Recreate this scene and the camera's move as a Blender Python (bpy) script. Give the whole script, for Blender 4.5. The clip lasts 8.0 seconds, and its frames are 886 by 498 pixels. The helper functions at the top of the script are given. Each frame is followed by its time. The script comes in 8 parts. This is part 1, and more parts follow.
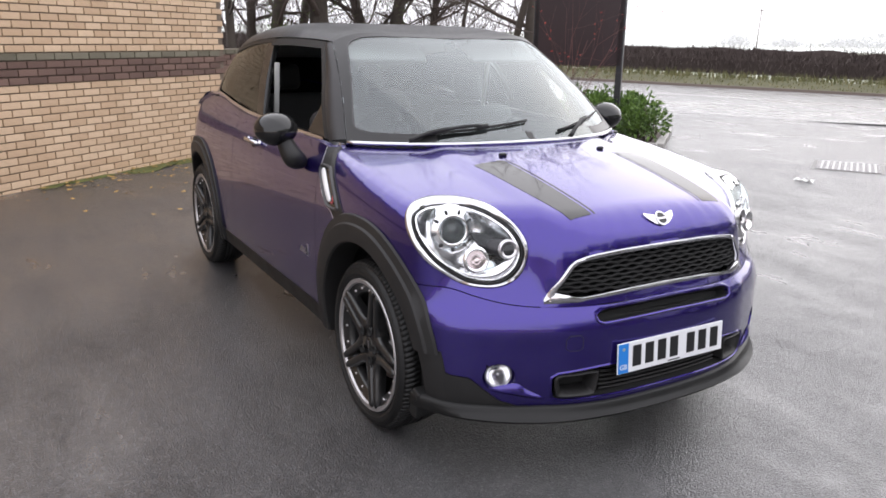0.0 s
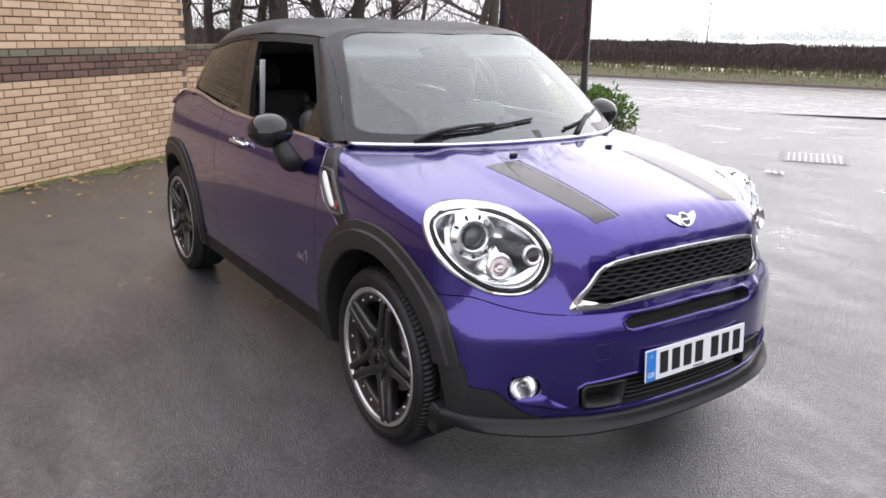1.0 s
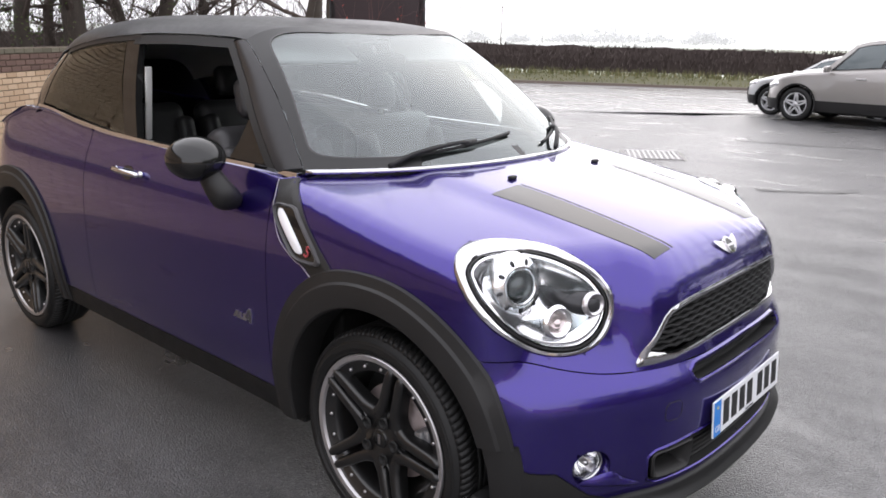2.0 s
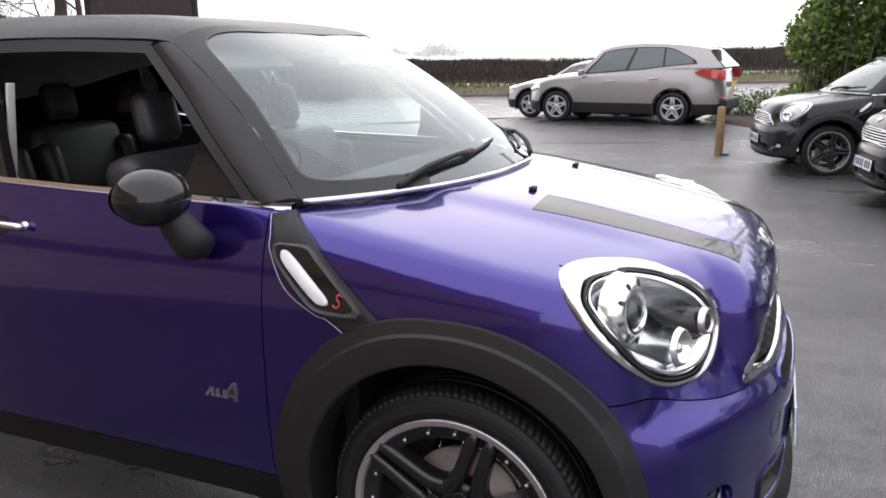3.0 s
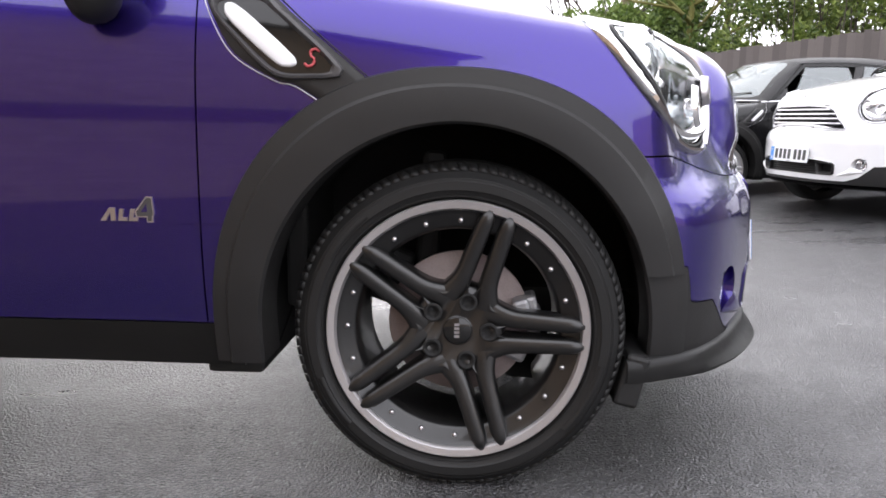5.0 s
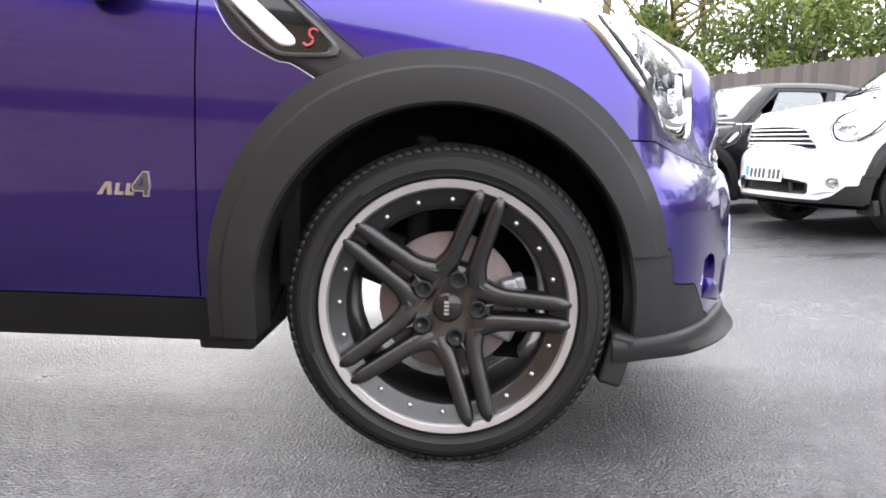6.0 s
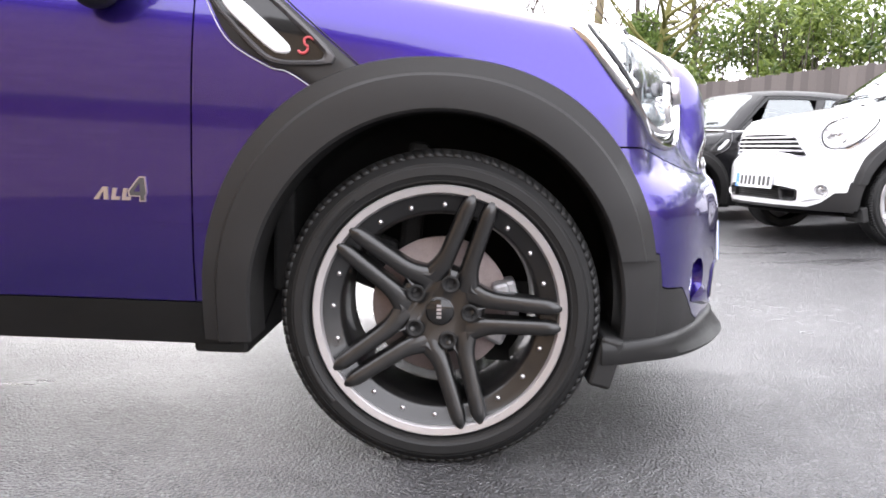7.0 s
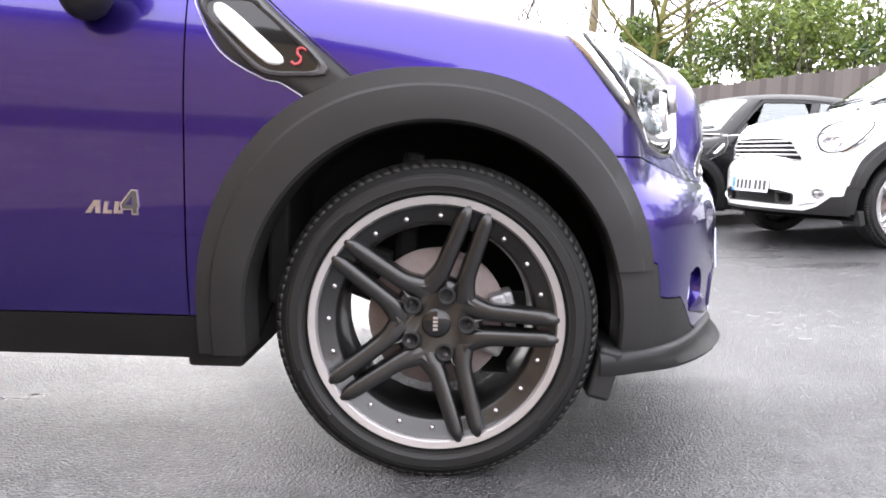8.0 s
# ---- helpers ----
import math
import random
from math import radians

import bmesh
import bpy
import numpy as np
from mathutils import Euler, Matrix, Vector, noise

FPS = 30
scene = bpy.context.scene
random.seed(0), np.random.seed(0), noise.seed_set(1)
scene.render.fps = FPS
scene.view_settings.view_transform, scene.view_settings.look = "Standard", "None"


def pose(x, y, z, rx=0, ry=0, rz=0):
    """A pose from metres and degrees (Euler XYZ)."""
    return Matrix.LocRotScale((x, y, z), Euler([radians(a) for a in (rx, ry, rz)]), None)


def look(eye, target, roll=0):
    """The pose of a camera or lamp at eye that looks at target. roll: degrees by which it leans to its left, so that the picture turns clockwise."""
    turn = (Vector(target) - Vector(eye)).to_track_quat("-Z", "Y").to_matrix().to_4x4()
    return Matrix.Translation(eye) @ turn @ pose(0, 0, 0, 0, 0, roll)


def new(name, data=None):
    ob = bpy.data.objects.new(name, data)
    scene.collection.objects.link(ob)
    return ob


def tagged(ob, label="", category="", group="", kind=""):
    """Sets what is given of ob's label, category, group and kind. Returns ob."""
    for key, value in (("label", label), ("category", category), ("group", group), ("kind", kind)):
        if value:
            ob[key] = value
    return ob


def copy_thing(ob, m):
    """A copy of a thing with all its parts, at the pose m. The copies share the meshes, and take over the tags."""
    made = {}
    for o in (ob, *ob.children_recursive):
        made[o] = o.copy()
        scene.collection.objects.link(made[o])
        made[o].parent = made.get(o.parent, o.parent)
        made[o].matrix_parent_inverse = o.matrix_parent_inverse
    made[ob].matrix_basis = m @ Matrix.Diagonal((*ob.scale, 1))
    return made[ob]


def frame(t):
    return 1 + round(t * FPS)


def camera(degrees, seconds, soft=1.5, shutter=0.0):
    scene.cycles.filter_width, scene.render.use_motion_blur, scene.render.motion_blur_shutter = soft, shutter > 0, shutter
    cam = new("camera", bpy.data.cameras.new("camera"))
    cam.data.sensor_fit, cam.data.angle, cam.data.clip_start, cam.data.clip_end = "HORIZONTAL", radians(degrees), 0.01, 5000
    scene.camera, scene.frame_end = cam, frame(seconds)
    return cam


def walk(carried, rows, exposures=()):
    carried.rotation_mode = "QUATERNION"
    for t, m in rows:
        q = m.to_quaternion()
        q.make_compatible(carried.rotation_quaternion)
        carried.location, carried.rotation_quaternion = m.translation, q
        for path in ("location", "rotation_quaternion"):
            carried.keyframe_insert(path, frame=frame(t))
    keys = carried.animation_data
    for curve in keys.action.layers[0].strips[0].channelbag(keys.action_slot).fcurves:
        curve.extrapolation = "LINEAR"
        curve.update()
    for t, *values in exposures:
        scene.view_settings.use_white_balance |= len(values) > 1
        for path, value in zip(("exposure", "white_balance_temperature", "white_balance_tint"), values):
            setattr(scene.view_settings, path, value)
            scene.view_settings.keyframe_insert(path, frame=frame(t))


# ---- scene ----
from mathutils.bvhtree import BVHTree

cam = camera(59.7, 8.0, soft=1.7)
PATH = [
    (0, (2.578, -2.032, 1.491), (0.914, -1.057, 0.964), 1.1),
    (0.5, (2.533, -2.068, 1.487), (0.874, -1.082, 0.961), 1.2),
    (1, (2.349, -2.137, 1.493), (0.747, -1.069, 0.954), 0.9),
    (1.5, (1.985, -2.189, 1.496), (0.509, -0.956, 0.947), 1.4),
    (2.8, (0.772, -2.376, 1.425), (-0.103, -0.648, 0.935), -0.7),
    (3, (0.637, -2.378, 1.419), (-0.127, -0.596, 0.929), -0.7),
    (3.5, (0.333, -2.423, 1.382), (-0.032, -0.518, 0.898), -2.2),
    (4, (0.168, -2.33, 1.315), (-0.023, -0.394, 0.851), -2.7),
    (4.5, (0.098, -2.312, 1.075), (-0.094, -0.366, 0.653), -1.5),
    (5, (0.059, -2.345, 0.745), (-0.059, -0.377, 0.411), 0.5),
    (6.5, (0.034, -2.41, 0.656), (-0.018, -0.428, 0.391), 1.6),
    (7, (0.037, -2.422, 0.658), (-0.006, -0.439, 0.405), 1.7),
    (7.5, (0.037, -2.424, 0.658), (-0.004, -0.439, 0.417), 1.8),
    (8, (0.038, -2.405, 0.67), (0.003, -0.42, 0.429), 1.3),
]
walk(cam, [(t, look(eye, target, roll)) for t, eye, target, roll in PATH],
     exposures=[(0.0, 0.25), (1.5, 0.29), (3.0, 0.08), (4.0, 0.20), (4.6, 0.45), (5.2, 0.95), (6.4, 1.42), (8.0, 1.52)])

# ---------------------------------------------------------------- light
world = bpy.data.worlds.new("overcast_sky")
scene.world = world
world.use_nodes = True
_n, _l = world.node_tree.nodes, world.node_tree.links
_bg = _n["Background"]
_sky = _n.new("ShaderNodeTexSky")
_sky.sky_type, _sky.sun_disc = "NISHITA", False
_sky.sun_elevation, _sky.sun_rotation, _sky.air_density, _sky.dust_density = radians(30), radians(-21), 1.0, 4.0
_mix = _n.new("ShaderNodeMix")
_mix.data_type = "RGBA"
_mix.inputs["Factor"].default_value = 0.9
_mix.inputs["B"].default_value = (19.0, 18.8, 20.2, 1)
_l.new(_sky.outputs["Color"], _mix.inputs["A"])
_l.new(_mix.outputs["Result"], _bg.inputs["Color"])
_bg.inputs["Strength"].default_value = 0.1
sun = new("sun", bpy.data.lights.new("sun", "SUN"))
sun.data.energy, sun.data.angle, sun.data.color = 0.95, radians(120), (1.0, 0.97, 0.95)
sun.matrix_world = look((-7, 18, 11), (0, 0, 0))
# ---------------------------------------------------------------- materials
def mat(name, color, rough=0.5, metal=0.0, var=0.0, scale=8.0, bump=0.0, bscale=120.0, coat=0.0, rvar=0.0, alt=None, spec=0.5, emit=0.0, coat_ior=1.5):
    """A principled material whose colour and gloss vary at two scales, with fine relief."""
    m = bpy.data.materials.new(name)
    m.use_nodes = True
    n, l = m.node_tree.nodes, m.node_tree.links
    p = n["Principled BSDF"]
    p.inputs["Base Color"].default_value = (*color, 1)
    p.inputs["Roughness"].default_value = rough
    p.inputs["Metallic"].default_value = metal
    p.inputs["Coat Weight"].default_value = coat
    p.inputs["Coat Roughness"].default_value = 0.05
    p.inputs["Coat IOR"].default_value = coat_ior
    p.inputs["Specular IOR Level"].default_value = spec
    tc = n.new("ShaderNodeTexCoord")
    if var or rvar:
        a, b = n.new("ShaderNodeTexNoise"), n.new("ShaderNodeTexNoise")
        a.inputs["Scale"].default_value, b.inputs["Scale"].default_value = scale, scale * 9
        a.inputs["Detail"].default_value = b.inputs["Detail"].default_value = 5
        add = n.new("ShaderNodeMath")
        add.operation = "MULTIPLY_ADD"
        l.new(tc.outputs["Object"], a.inputs["Vector"])
        l.new(tc.outputs["Object"], b.inputs["Vector"])
        l.new(b.outputs["Fac"], add.inputs[0])
        add.inputs[1].default_value = 0.6
        sub = n.new("ShaderNodeMath")
        sub.operation = "MULTIPLY_ADD"
        sub.inputs[1].default_value, sub.inputs[2].default_value = 0.9, -0.25
        l.new(a.outputs["Fac"], sub.inputs[0])
        l.new(sub.outputs[0], add.inputs[2])
        if var:
            c = n.new("ShaderNodeMix")
            c.data_type = "RGBA"
            lo = [max(0, v * (1 - var)) for v in color]
            hi = alt or [min(1, v * (1 + var)) for v in color]
            c.inputs["A"].default_value, c.inputs["B"].default_value = (*lo, 1), (*hi, 1)
            l.new(add.outputs[0], c.inputs["Factor"])
            l.new(c.outputs["Result"], p.inputs["Base Color"])
        if rvar:
            r = n.new("ShaderNodeMapRange")
            r.inputs["To Min"].default_value, r.inputs["To Max"].default_value = max(0.02, rough - rvar), min(1, rough + rvar)
            l.new(add.outputs[0], r.inputs["Value"])
            l.new(r.outputs["Result"], p.inputs["Roughness"])
    if bump:
        t, bu = n.new("ShaderNodeTexNoise"), n.new("ShaderNodeBump")
        t.inputs["Scale"].default_value, t.inputs["Detail"].default_value = bscale, 3
        bu.inputs["Strength"].default_value, bu.inputs["Distance"].default_value = bump, 0.004
        l.new(tc.outputs["Object"], t.inputs["Vector"])
        l.new(t.outputs["Fac"], bu.inputs["Height"])
        l.new(bu.outputs["Normal"], p.inputs["Normal"])
    if emit:
        p.inputs["Emission Color"].default_value, p.inputs["Emission Strength"].default_value = (*color, 1), emit
    return m


def glass(name, color, rough=0.0, clear=0.75, fres=1.45):
    """Thin window glass: a clear tinted pane with a mirror-like surface."""
    m = bpy.data.materials.new(name)
    m.use_nodes = True
    n, l = m.node_tree.nodes, m.node_tree.links
    n.remove(n["Principled BSDF"])
    tr, gl, mx, fr = n.new("ShaderNodeBsdfTransparent"), n.new("ShaderNodeBsdfGlossy"), n.new("ShaderNodeMixShader"), n.new("ShaderNodeFresnel")
    tr.inputs["Color"].default_value = (*[c * clear for c in color], 1)
    gl.inputs["Roughness"].default_value = rough
    gl.inputs["Color"].default_value = (0.93, 0.99, 1.0, 1)
    fr.inputs["IOR"].default_value = fres
    l.new(fr.outputs[0], mx.inputs[0])
    l.new(tr.outputs[0], mx.inputs[1])
    l.new(gl.outputs[0], mx.inputs[2])
    l.new(mx.outputs[0], n["Material Output"].inputs["Surface"])
    return m


PURPLE = mat("purple_metallic_paint", (0.029, 0.0135, 0.188), 0.26, 0.85, var=0.12, scale=900, coat=1.0, coat_ior=1.53)
BLACKPAINT = mat("black_gloss_paint", (0.011, 0.011, 0.012), 0.45, 0.0, var=0.25, scale=40, rvar=0.08, coat=0.12, spec=0.22)
BLACKMET = mat("black_metallic_paint", (0.007, 0.007, 0.008), 0.22, 0.0, var=0.1, scale=600, coat=0.3, spec=0.3)
WHITEPAINT = mat("white_paint", (0.78, 0.78, 0.79), 0.3, 0.0, coat=1.0)
SILVERPAINT = mat("warm_silver_paint", (0.33, 0.312, 0.298), 0.35, 0.55, var=0.08, scale=600, coat=1.0)
# smoother, darker twin of TRIM: shade low on sill and lip is in its colour
SILLTRIM = mat("smooth_shaded_black_plastic", (0.007, 0.007, 0.007), 0.4, 0.0, var=0.3, scale=9, rvar=0.12, spec=0.3)
TRIM = mat("grained_black_plastic", (0.015, 0.0145, 0.0145), 0.52, 0.0, var=0.25, scale=14, bump=0.12, bscale=900, rvar=0.08, spec=0.4)
PIANO = mat("gloss_black_plastic", (0.01, 0.01, 0.01), 0.08, 0.0)
CHROME = mat("chrome", (0.62, 0.62, 0.64), 0.07, 1.0)
SATIN = mat("satin_silver", (0.62, 0.60, 0.62), 0.28, 1.0, var=0.06, scale=20)
DARKALU = mat("dark_grey_wheel_paint", (0.008, 0.008, 0.0082), 0.36, 0.1, var=0.15, scale=10, coat=0.45)
RIMLIP = mat("machined_rim_lip", (0.50, 0.485, 0.49), 0.36, 0.8, var=0.08, scale=25)
RUBBER = mat("tyre_rubber", (0.008, 0.008, 0.008), 0.58, 0.0, var=0.3, scale=12, bump=0.12, bscale=400, rvar=0.12, spec=0.4)
GREYTRIM = mat("satin_grey_plastic", (0.055, 0.053, 0.055), 0.42, 0.0, var=0.2, scale=30, bump=0.08, bscale=900)
SEAL = mat("black_rubber_seal", (0.008, 0.008, 0.008), 0.6)
# near-black: shade inside arches, recesses and underbody is put into the colour
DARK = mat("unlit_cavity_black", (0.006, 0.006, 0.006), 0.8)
DISC = mat("brake_disc_steel", (0.34, 0.28, 0.27), 0.6, 0.3, var=0.3, scale=30)
CALIPER = mat("cast_caliper", (0.30, 0.30, 0.31), 0.5, 0.7, var=0.3, scale=40)
SEATCLOTH = mat("dark_seat_leather", (0.035, 0.034, 0.036), 0.45, 0.0, var=0.2, scale=20)
LINER = mat("pale_headliner", (0.5, 0.5, 0.48), 0.8, 0.0, var=0.1)
DASH = mat("dark_dashboard", (0.04, 0.041, 0.042), 0.55, 0.0, var=0.2)
PLATEWHITE = mat("plate_white", (0.75, 0.76, 0.78), 0.35)
PLATEYELLOW = mat("plate_yellow", (0.75, 0.55, 0.05), 0.35)
PLATEBLUE = mat("plate_blue", (0.02, 0.2, 0.62), 0.35)
INK = mat("black_ink", (0.012, 0.012, 0.013), 0.4)
RED = mat("red_enamel", (0.48, 0.07, 0.08), 0.3)
REDLAMP = mat("red_lamp_plastic", (0.5, 0.02, 0.02), 0.1, coat=1.0)
CLEAR = glass("clear_lens", (1, 1, 1), 0.0, 0.97, 1.35)
SCREEN = glass("windscreen_glass", (0.80, 0.88, 0.88), 0.0, 0.92, 2.05)
TINT = glass("tinted_side_glass", (0.76, 0.78, 0.76), 0.0, 0.92, 1.6)
PARKGLASS = glass("sky_facing_car_glass", (0.5, 0.56, 0.56), 0.0, 0.85, 2.5)
SIDEGLASS = glass("side_glass", (0.84, 0.91, 0.89), 0.0, 0.95, 1.5)
PILLAR = mat("satin_black_film", (0.020, 0.019, 0.020), 0.45, 0.0, var=0.15, scale=30, spec=0.4)
FRIT = mat("black_screen_print", (0.012, 0.012, 0.012), 0.35, 0.0, var=0.15, scale=30, spec=0.45)
REFLECTOR = mat("bright_reflector", (0.92, 0.92, 0.93), 0.17, 1.0)
LAMPDARK = mat("lamp_dark_insert", (0.03, 0.03, 0.033), 0.25, 0.2)
AMBERISH = mat("bulb_copper_tint", (0.62, 0.54, 0.53), 0.15, 0.8)
LENSGLASS = glass("projector_lens", (0.55, 0.58, 0.60), 0.0, 0.8, 1.8)
STRIPE = mat("black_bonnet_stripe", (0.012, 0.0115, 0.012), 0.45, 0.0, var=0.4, scale=12, coat=0.9, spec=0.0, coat_ior=1.6)
LAMPWHITE = mat("frosted_white_lamp", (0.85, 0.85, 0.87), 0.25, 0.0, coat=0.6)
# ---------------------------------------------------------------- building helpers
def mesh_ob(name, verts, faces, material, parent=None, label="", smooth=True):
    """ONE mesh object from vertices and faces, under a thing or part if given."""
    me = bpy.data.meshes.new(name)
    me.from_pydata([tuple(map(float, v)) for v in verts], [], [tuple(f) for f in faces])
    me.update()
    for m in material if isinstance(material, (list, tuple)) else [material]:
        me.materials.append(m)
    me.polygons.foreach_set("use_smooth", [smooth] * len(me.polygons))
    ob = new(name, me)
    if parent:
        ob.parent = parent
    if label:
        ob["label"] = label
    return ob


def part(name, bm, material, parent, label="", smooth=True):
    """Links a bmesh as one mesh object under a thing or part."""
    me = bpy.data.meshes.new(name)
    bm.normal_update()
    bm.to_mesh(me)
    bm.free()
    me.materials.append(material)
    me.polygons.foreach_set("use_smooth", [smooth] * len(me.polygons))
    ob = new(name, me)
    if parent:
        ob.parent = parent
    if label:
        ob["label"] = label
    return ob


def thing(name, label, category, group="", at=None):
    """An empty at the base of a thing, which parents its parts."""
    ob = new(name)
    if at is not None:
        ob.matrix_basis = at
    return tagged(ob, label, category, group)


def crisp(ob, degrees=35):
    """Edges sharper than this show as edges."""
    me = ob.data
    bm = bmesh.new()
    bm.from_mesh(me)
    for e in bm.edges:
        e.smooth = len(e.link_faces) == 2 and e.calc_face_angle(0) < radians(degrees)
    bm.to_mesh(me)
    bm.free()
    return ob


def box(bm, size, m=None, bevel=0.0, seg=2):
    """A bevelled block in a bmesh, centred on m."""
    g = bmesh.ops.create_cube(bm, size=1.0, matrix=(m or Matrix()) @ Matrix.Diagonal((*size, 1)))
    if bevel:
        es = list({e for v in g["verts"] for e in v.link_edges})
        bmesh.ops.bevel(bm, geom=es, offset=bevel, segments=seg, affect="EDGES", profile=0.5)
    return bm


def block(name, size, at, material, parent=None, bevel=0.004, rot=(0, 0, 0), label="", smooth=False):
    return part(name, box(bmesh.new(), size, pose(*at, *rot), bevel), material, parent, label, smooth)


def lathe(profile, n=64, axis="y", a0=0.0, a1=360.0):
    """Vertices and faces of (radius, along) points turned about an axis through the origin."""
    full = a1 - a0 >= 359.9
    k = n if full else n + 1
    vs, fs = [], []
    for i in range(k):
        a = radians(a0 + (a1 - a0) * i / n)
        for r, h in profile:
            c = (r * math.cos(a), h, r * math.sin(a)) if axis == "y" else (r * math.cos(a), r * math.sin(a), h)
            vs.append(c)
    p = len(profile)
    for i in range(n):
        j = (i + 1) % k
        for q in range(p - 1):
            fs.append((i * p + q, j * p + q, j * p + q + 1, i * p + q + 1))
    return vs, fs


def pchip(points):
    """A smooth monotone curve through a few (x, y) points."""
    xs, ys = np.array(sorted(points), float).T
    h, d = np.diff(xs), np.diff(ys) / np.diff(xs)
    m = np.zeros(len(xs))
    m[0], m[-1] = d[0], d[-1]
    for i in range(1, len(xs) - 1):
        if d[i - 1] * d[i] > 0:
            w1, w2 = 2 * h[i] + h[i - 1], h[i] + 2 * h[i - 1]
            m[i] = (w1 + w2) / (w1 / d[i - 1] + w2 / d[i])

    def f(x):
        x = np.clip(np.asarray(x, float), xs[0], xs[-1])
        i = np.clip(np.searchsorted(xs, x) - 1, 0, len(xs) - 2)
        t = (x - xs[i]) / h[i]
        return ((1 + 2 * t) * (1 - t) ** 2 * ys[i] + t * (1 - t) ** 2 * h[i] * m[i]
                + t * t * (3 - 2 * t) * ys[i + 1] + t * t * (t - 1) * h[i] * m[i + 1])
    return f


def spline(points, n, closed=False):
    """n points, evenly spaced, on a smooth curve through a few points (any dimension)."""
    p = np.array(points, float)
    k = len(p)
    out = []
    for i in range(k if closed else k - 1):
        a, b, c, d = (p[j % k] if closed else p[min(max(j, 0), k - 1)] for j in (i - 1, i, i + 1, i + 2))
        for t in np.linspace(0, 1, 24, endpoint=False):
            out.append(0.5 * (2 * b + (c - a) * t + (2 * a - 5 * b + 4 * c - d) * t * t + (3 * b - a - 3 * c + d) * t ** 3))
    out.append(p[0] if closed else p[-1])
    out = np.array(out)
    s = np.r_[0, np.cumsum(np.linalg.norm(np.diff(out, axis=0), axis=1))]
    u = np.linspace(0, s[-1], n + 1)[:-1] if closed else np.linspace(0, s[-1], n)
    return np.stack([np.interp(u, s, out[:, j]) for j in range(p.shape[1])], 1)


def smooth01(x, a, b):
    t = np.clip((np.asarray(x, float) - a) / (b - a), 0, 1)
    return t * t * (3 - 2 * t)


def tube(points, radius, n=8, closed=False, taper=None):
    """Vertices and faces of a round rod along points."""
    pts = [Vector(p) for p in points]
    k = len(pts)
    vs, fs = [], []
    up = Vector((0.1, 0.2, 1)).normalized()
    for i, p in enumerate(pts):
        a, b = (pts[(i - 1) % k], pts[(i + 1) % k]) if closed else (pts[max(i - 1, 0)], pts[min(i + 1, k - 1)])
        d = (b - a).normalized()
        u = d.cross(up)
        u = u.normalized() if u.length > 1e-4 else Vector((1, 0, 0))
        v = d.cross(u)
        r = radius if taper is None else radius + (taper - radius) * i / (k - 1)
        for j in range(n):
            t = 2 * math.pi * j / n
            vs.append(p + (u * math.cos(t) + v * math.sin(t)) * r)
    for i in range(k if closed else k - 1):
        for j in range(n):
            i2, j2 = (i + 1) % k, (j + 1) % n
            fs.append((i * n + j, i * n + j2, i2 * n + j2, i2 * n + j))
    if not closed:
        fs += [tuple(reversed(range(n))), tuple((k - 1) * n + j for j in range(n))]
    return vs, fs


def inside(poly, x, y):
    """Which of the points (x, y) lie inside a closed outline."""
    x, y = np.asarray(x, float), np.asarray(y, float)
    r = np.zeros(x.shape, bool)
    px, py = np.asarray(poly, float).T
    j = len(px) - 1
    for i in range(len(px)):
        if py[i] != py[j]:
            r ^= ((py[i] > y) != (py[j] > y)) & (x < (px[j] - px[i]) * (y - py[i]) / (py[j] - py[i]) + px[i])
        j = i
    return r


def offset(poly, d):
    """A closed outline moved outwards by d (its points run anticlockwise)."""
    p = np.asarray(poly, float)
    t = np.roll(p, -1, 0) - np.roll(p, 1, 0)
    t /= np.linalg.norm(t, axis=1, keepdims=True) + 1e-9
    return p + d * np.stack([t[:, 1], -t[:, 0]], 1)


def panel(name, V, F, material, parent, gap=0.0018, lip=0.012, label=""):
    """A body panel: its border is drawn in by the shut gap and folded inwards."""
    used = sorted({i for f in F for i in f})
    ix = {v: i for i, v in enumerate(used)}
    bm = bmesh.new()
    vs = [bm.verts.new(V[i]) for i in used]
    for f in F:
        q = [vs[ix[i]] for i in f]
        if len({v.index if v.index >= 0 else id(v) for v in q}) >= 3:
            try:
                bm.faces.new(q)
            except ValueError:
                pass
    bmesh.ops.remove_doubles(bm, verts=bm.verts, dist=1e-5)
    bm.normal_update()
    rim = [e for e in bm.edges if e.is_boundary]
    move = {}
    for e in rim:
        f = e.link_faces[0]
        d = (f.calc_center_median() - (e.verts[0].co + e.verts[1].co) / 2).normalized()
        for v in e.verts:
            move.setdefault(v, Vector())
            move[v] = move[v] + d
    for v, d in move.items():
        if d.length > 1e-6 and abs(v.co.y) > 1e-4:
            v.co += d.normalized() * gap
    nor = {v: v.normal.copy() for v in move}
    rim = [e for e in rim if not all(abs(v.co.y) < 1e-4 for v in e.verts)]
    ext = bmesh.ops.extrude_edge_only(bm, edges=rim)
    new_vs = [g for g in ext["geom"] if isinstance(g, bmesh.types.BMVert)]
    near = {tuple(round(c, 6) for c in v.co): n for v, n in nor.items()}
    for v in new_vs:
        v.co -= near.get(tuple(round(c, 6) for c in v.co), Vector()) * lip
    ob = part(name, bm, material, parent, label)
    return crisp(ob, 40)


def mirrored(V, F):
    """The points on the other side of the middle plane, and their faces."""
    W = np.array(V, float)
    W[:, 1] *= -1
    return W, [tuple(reversed(f)) for f in F]


def soft_ramp(t):
    return 0.0 if t <= 0 else t * t / 4 if t < 2 else t - 1


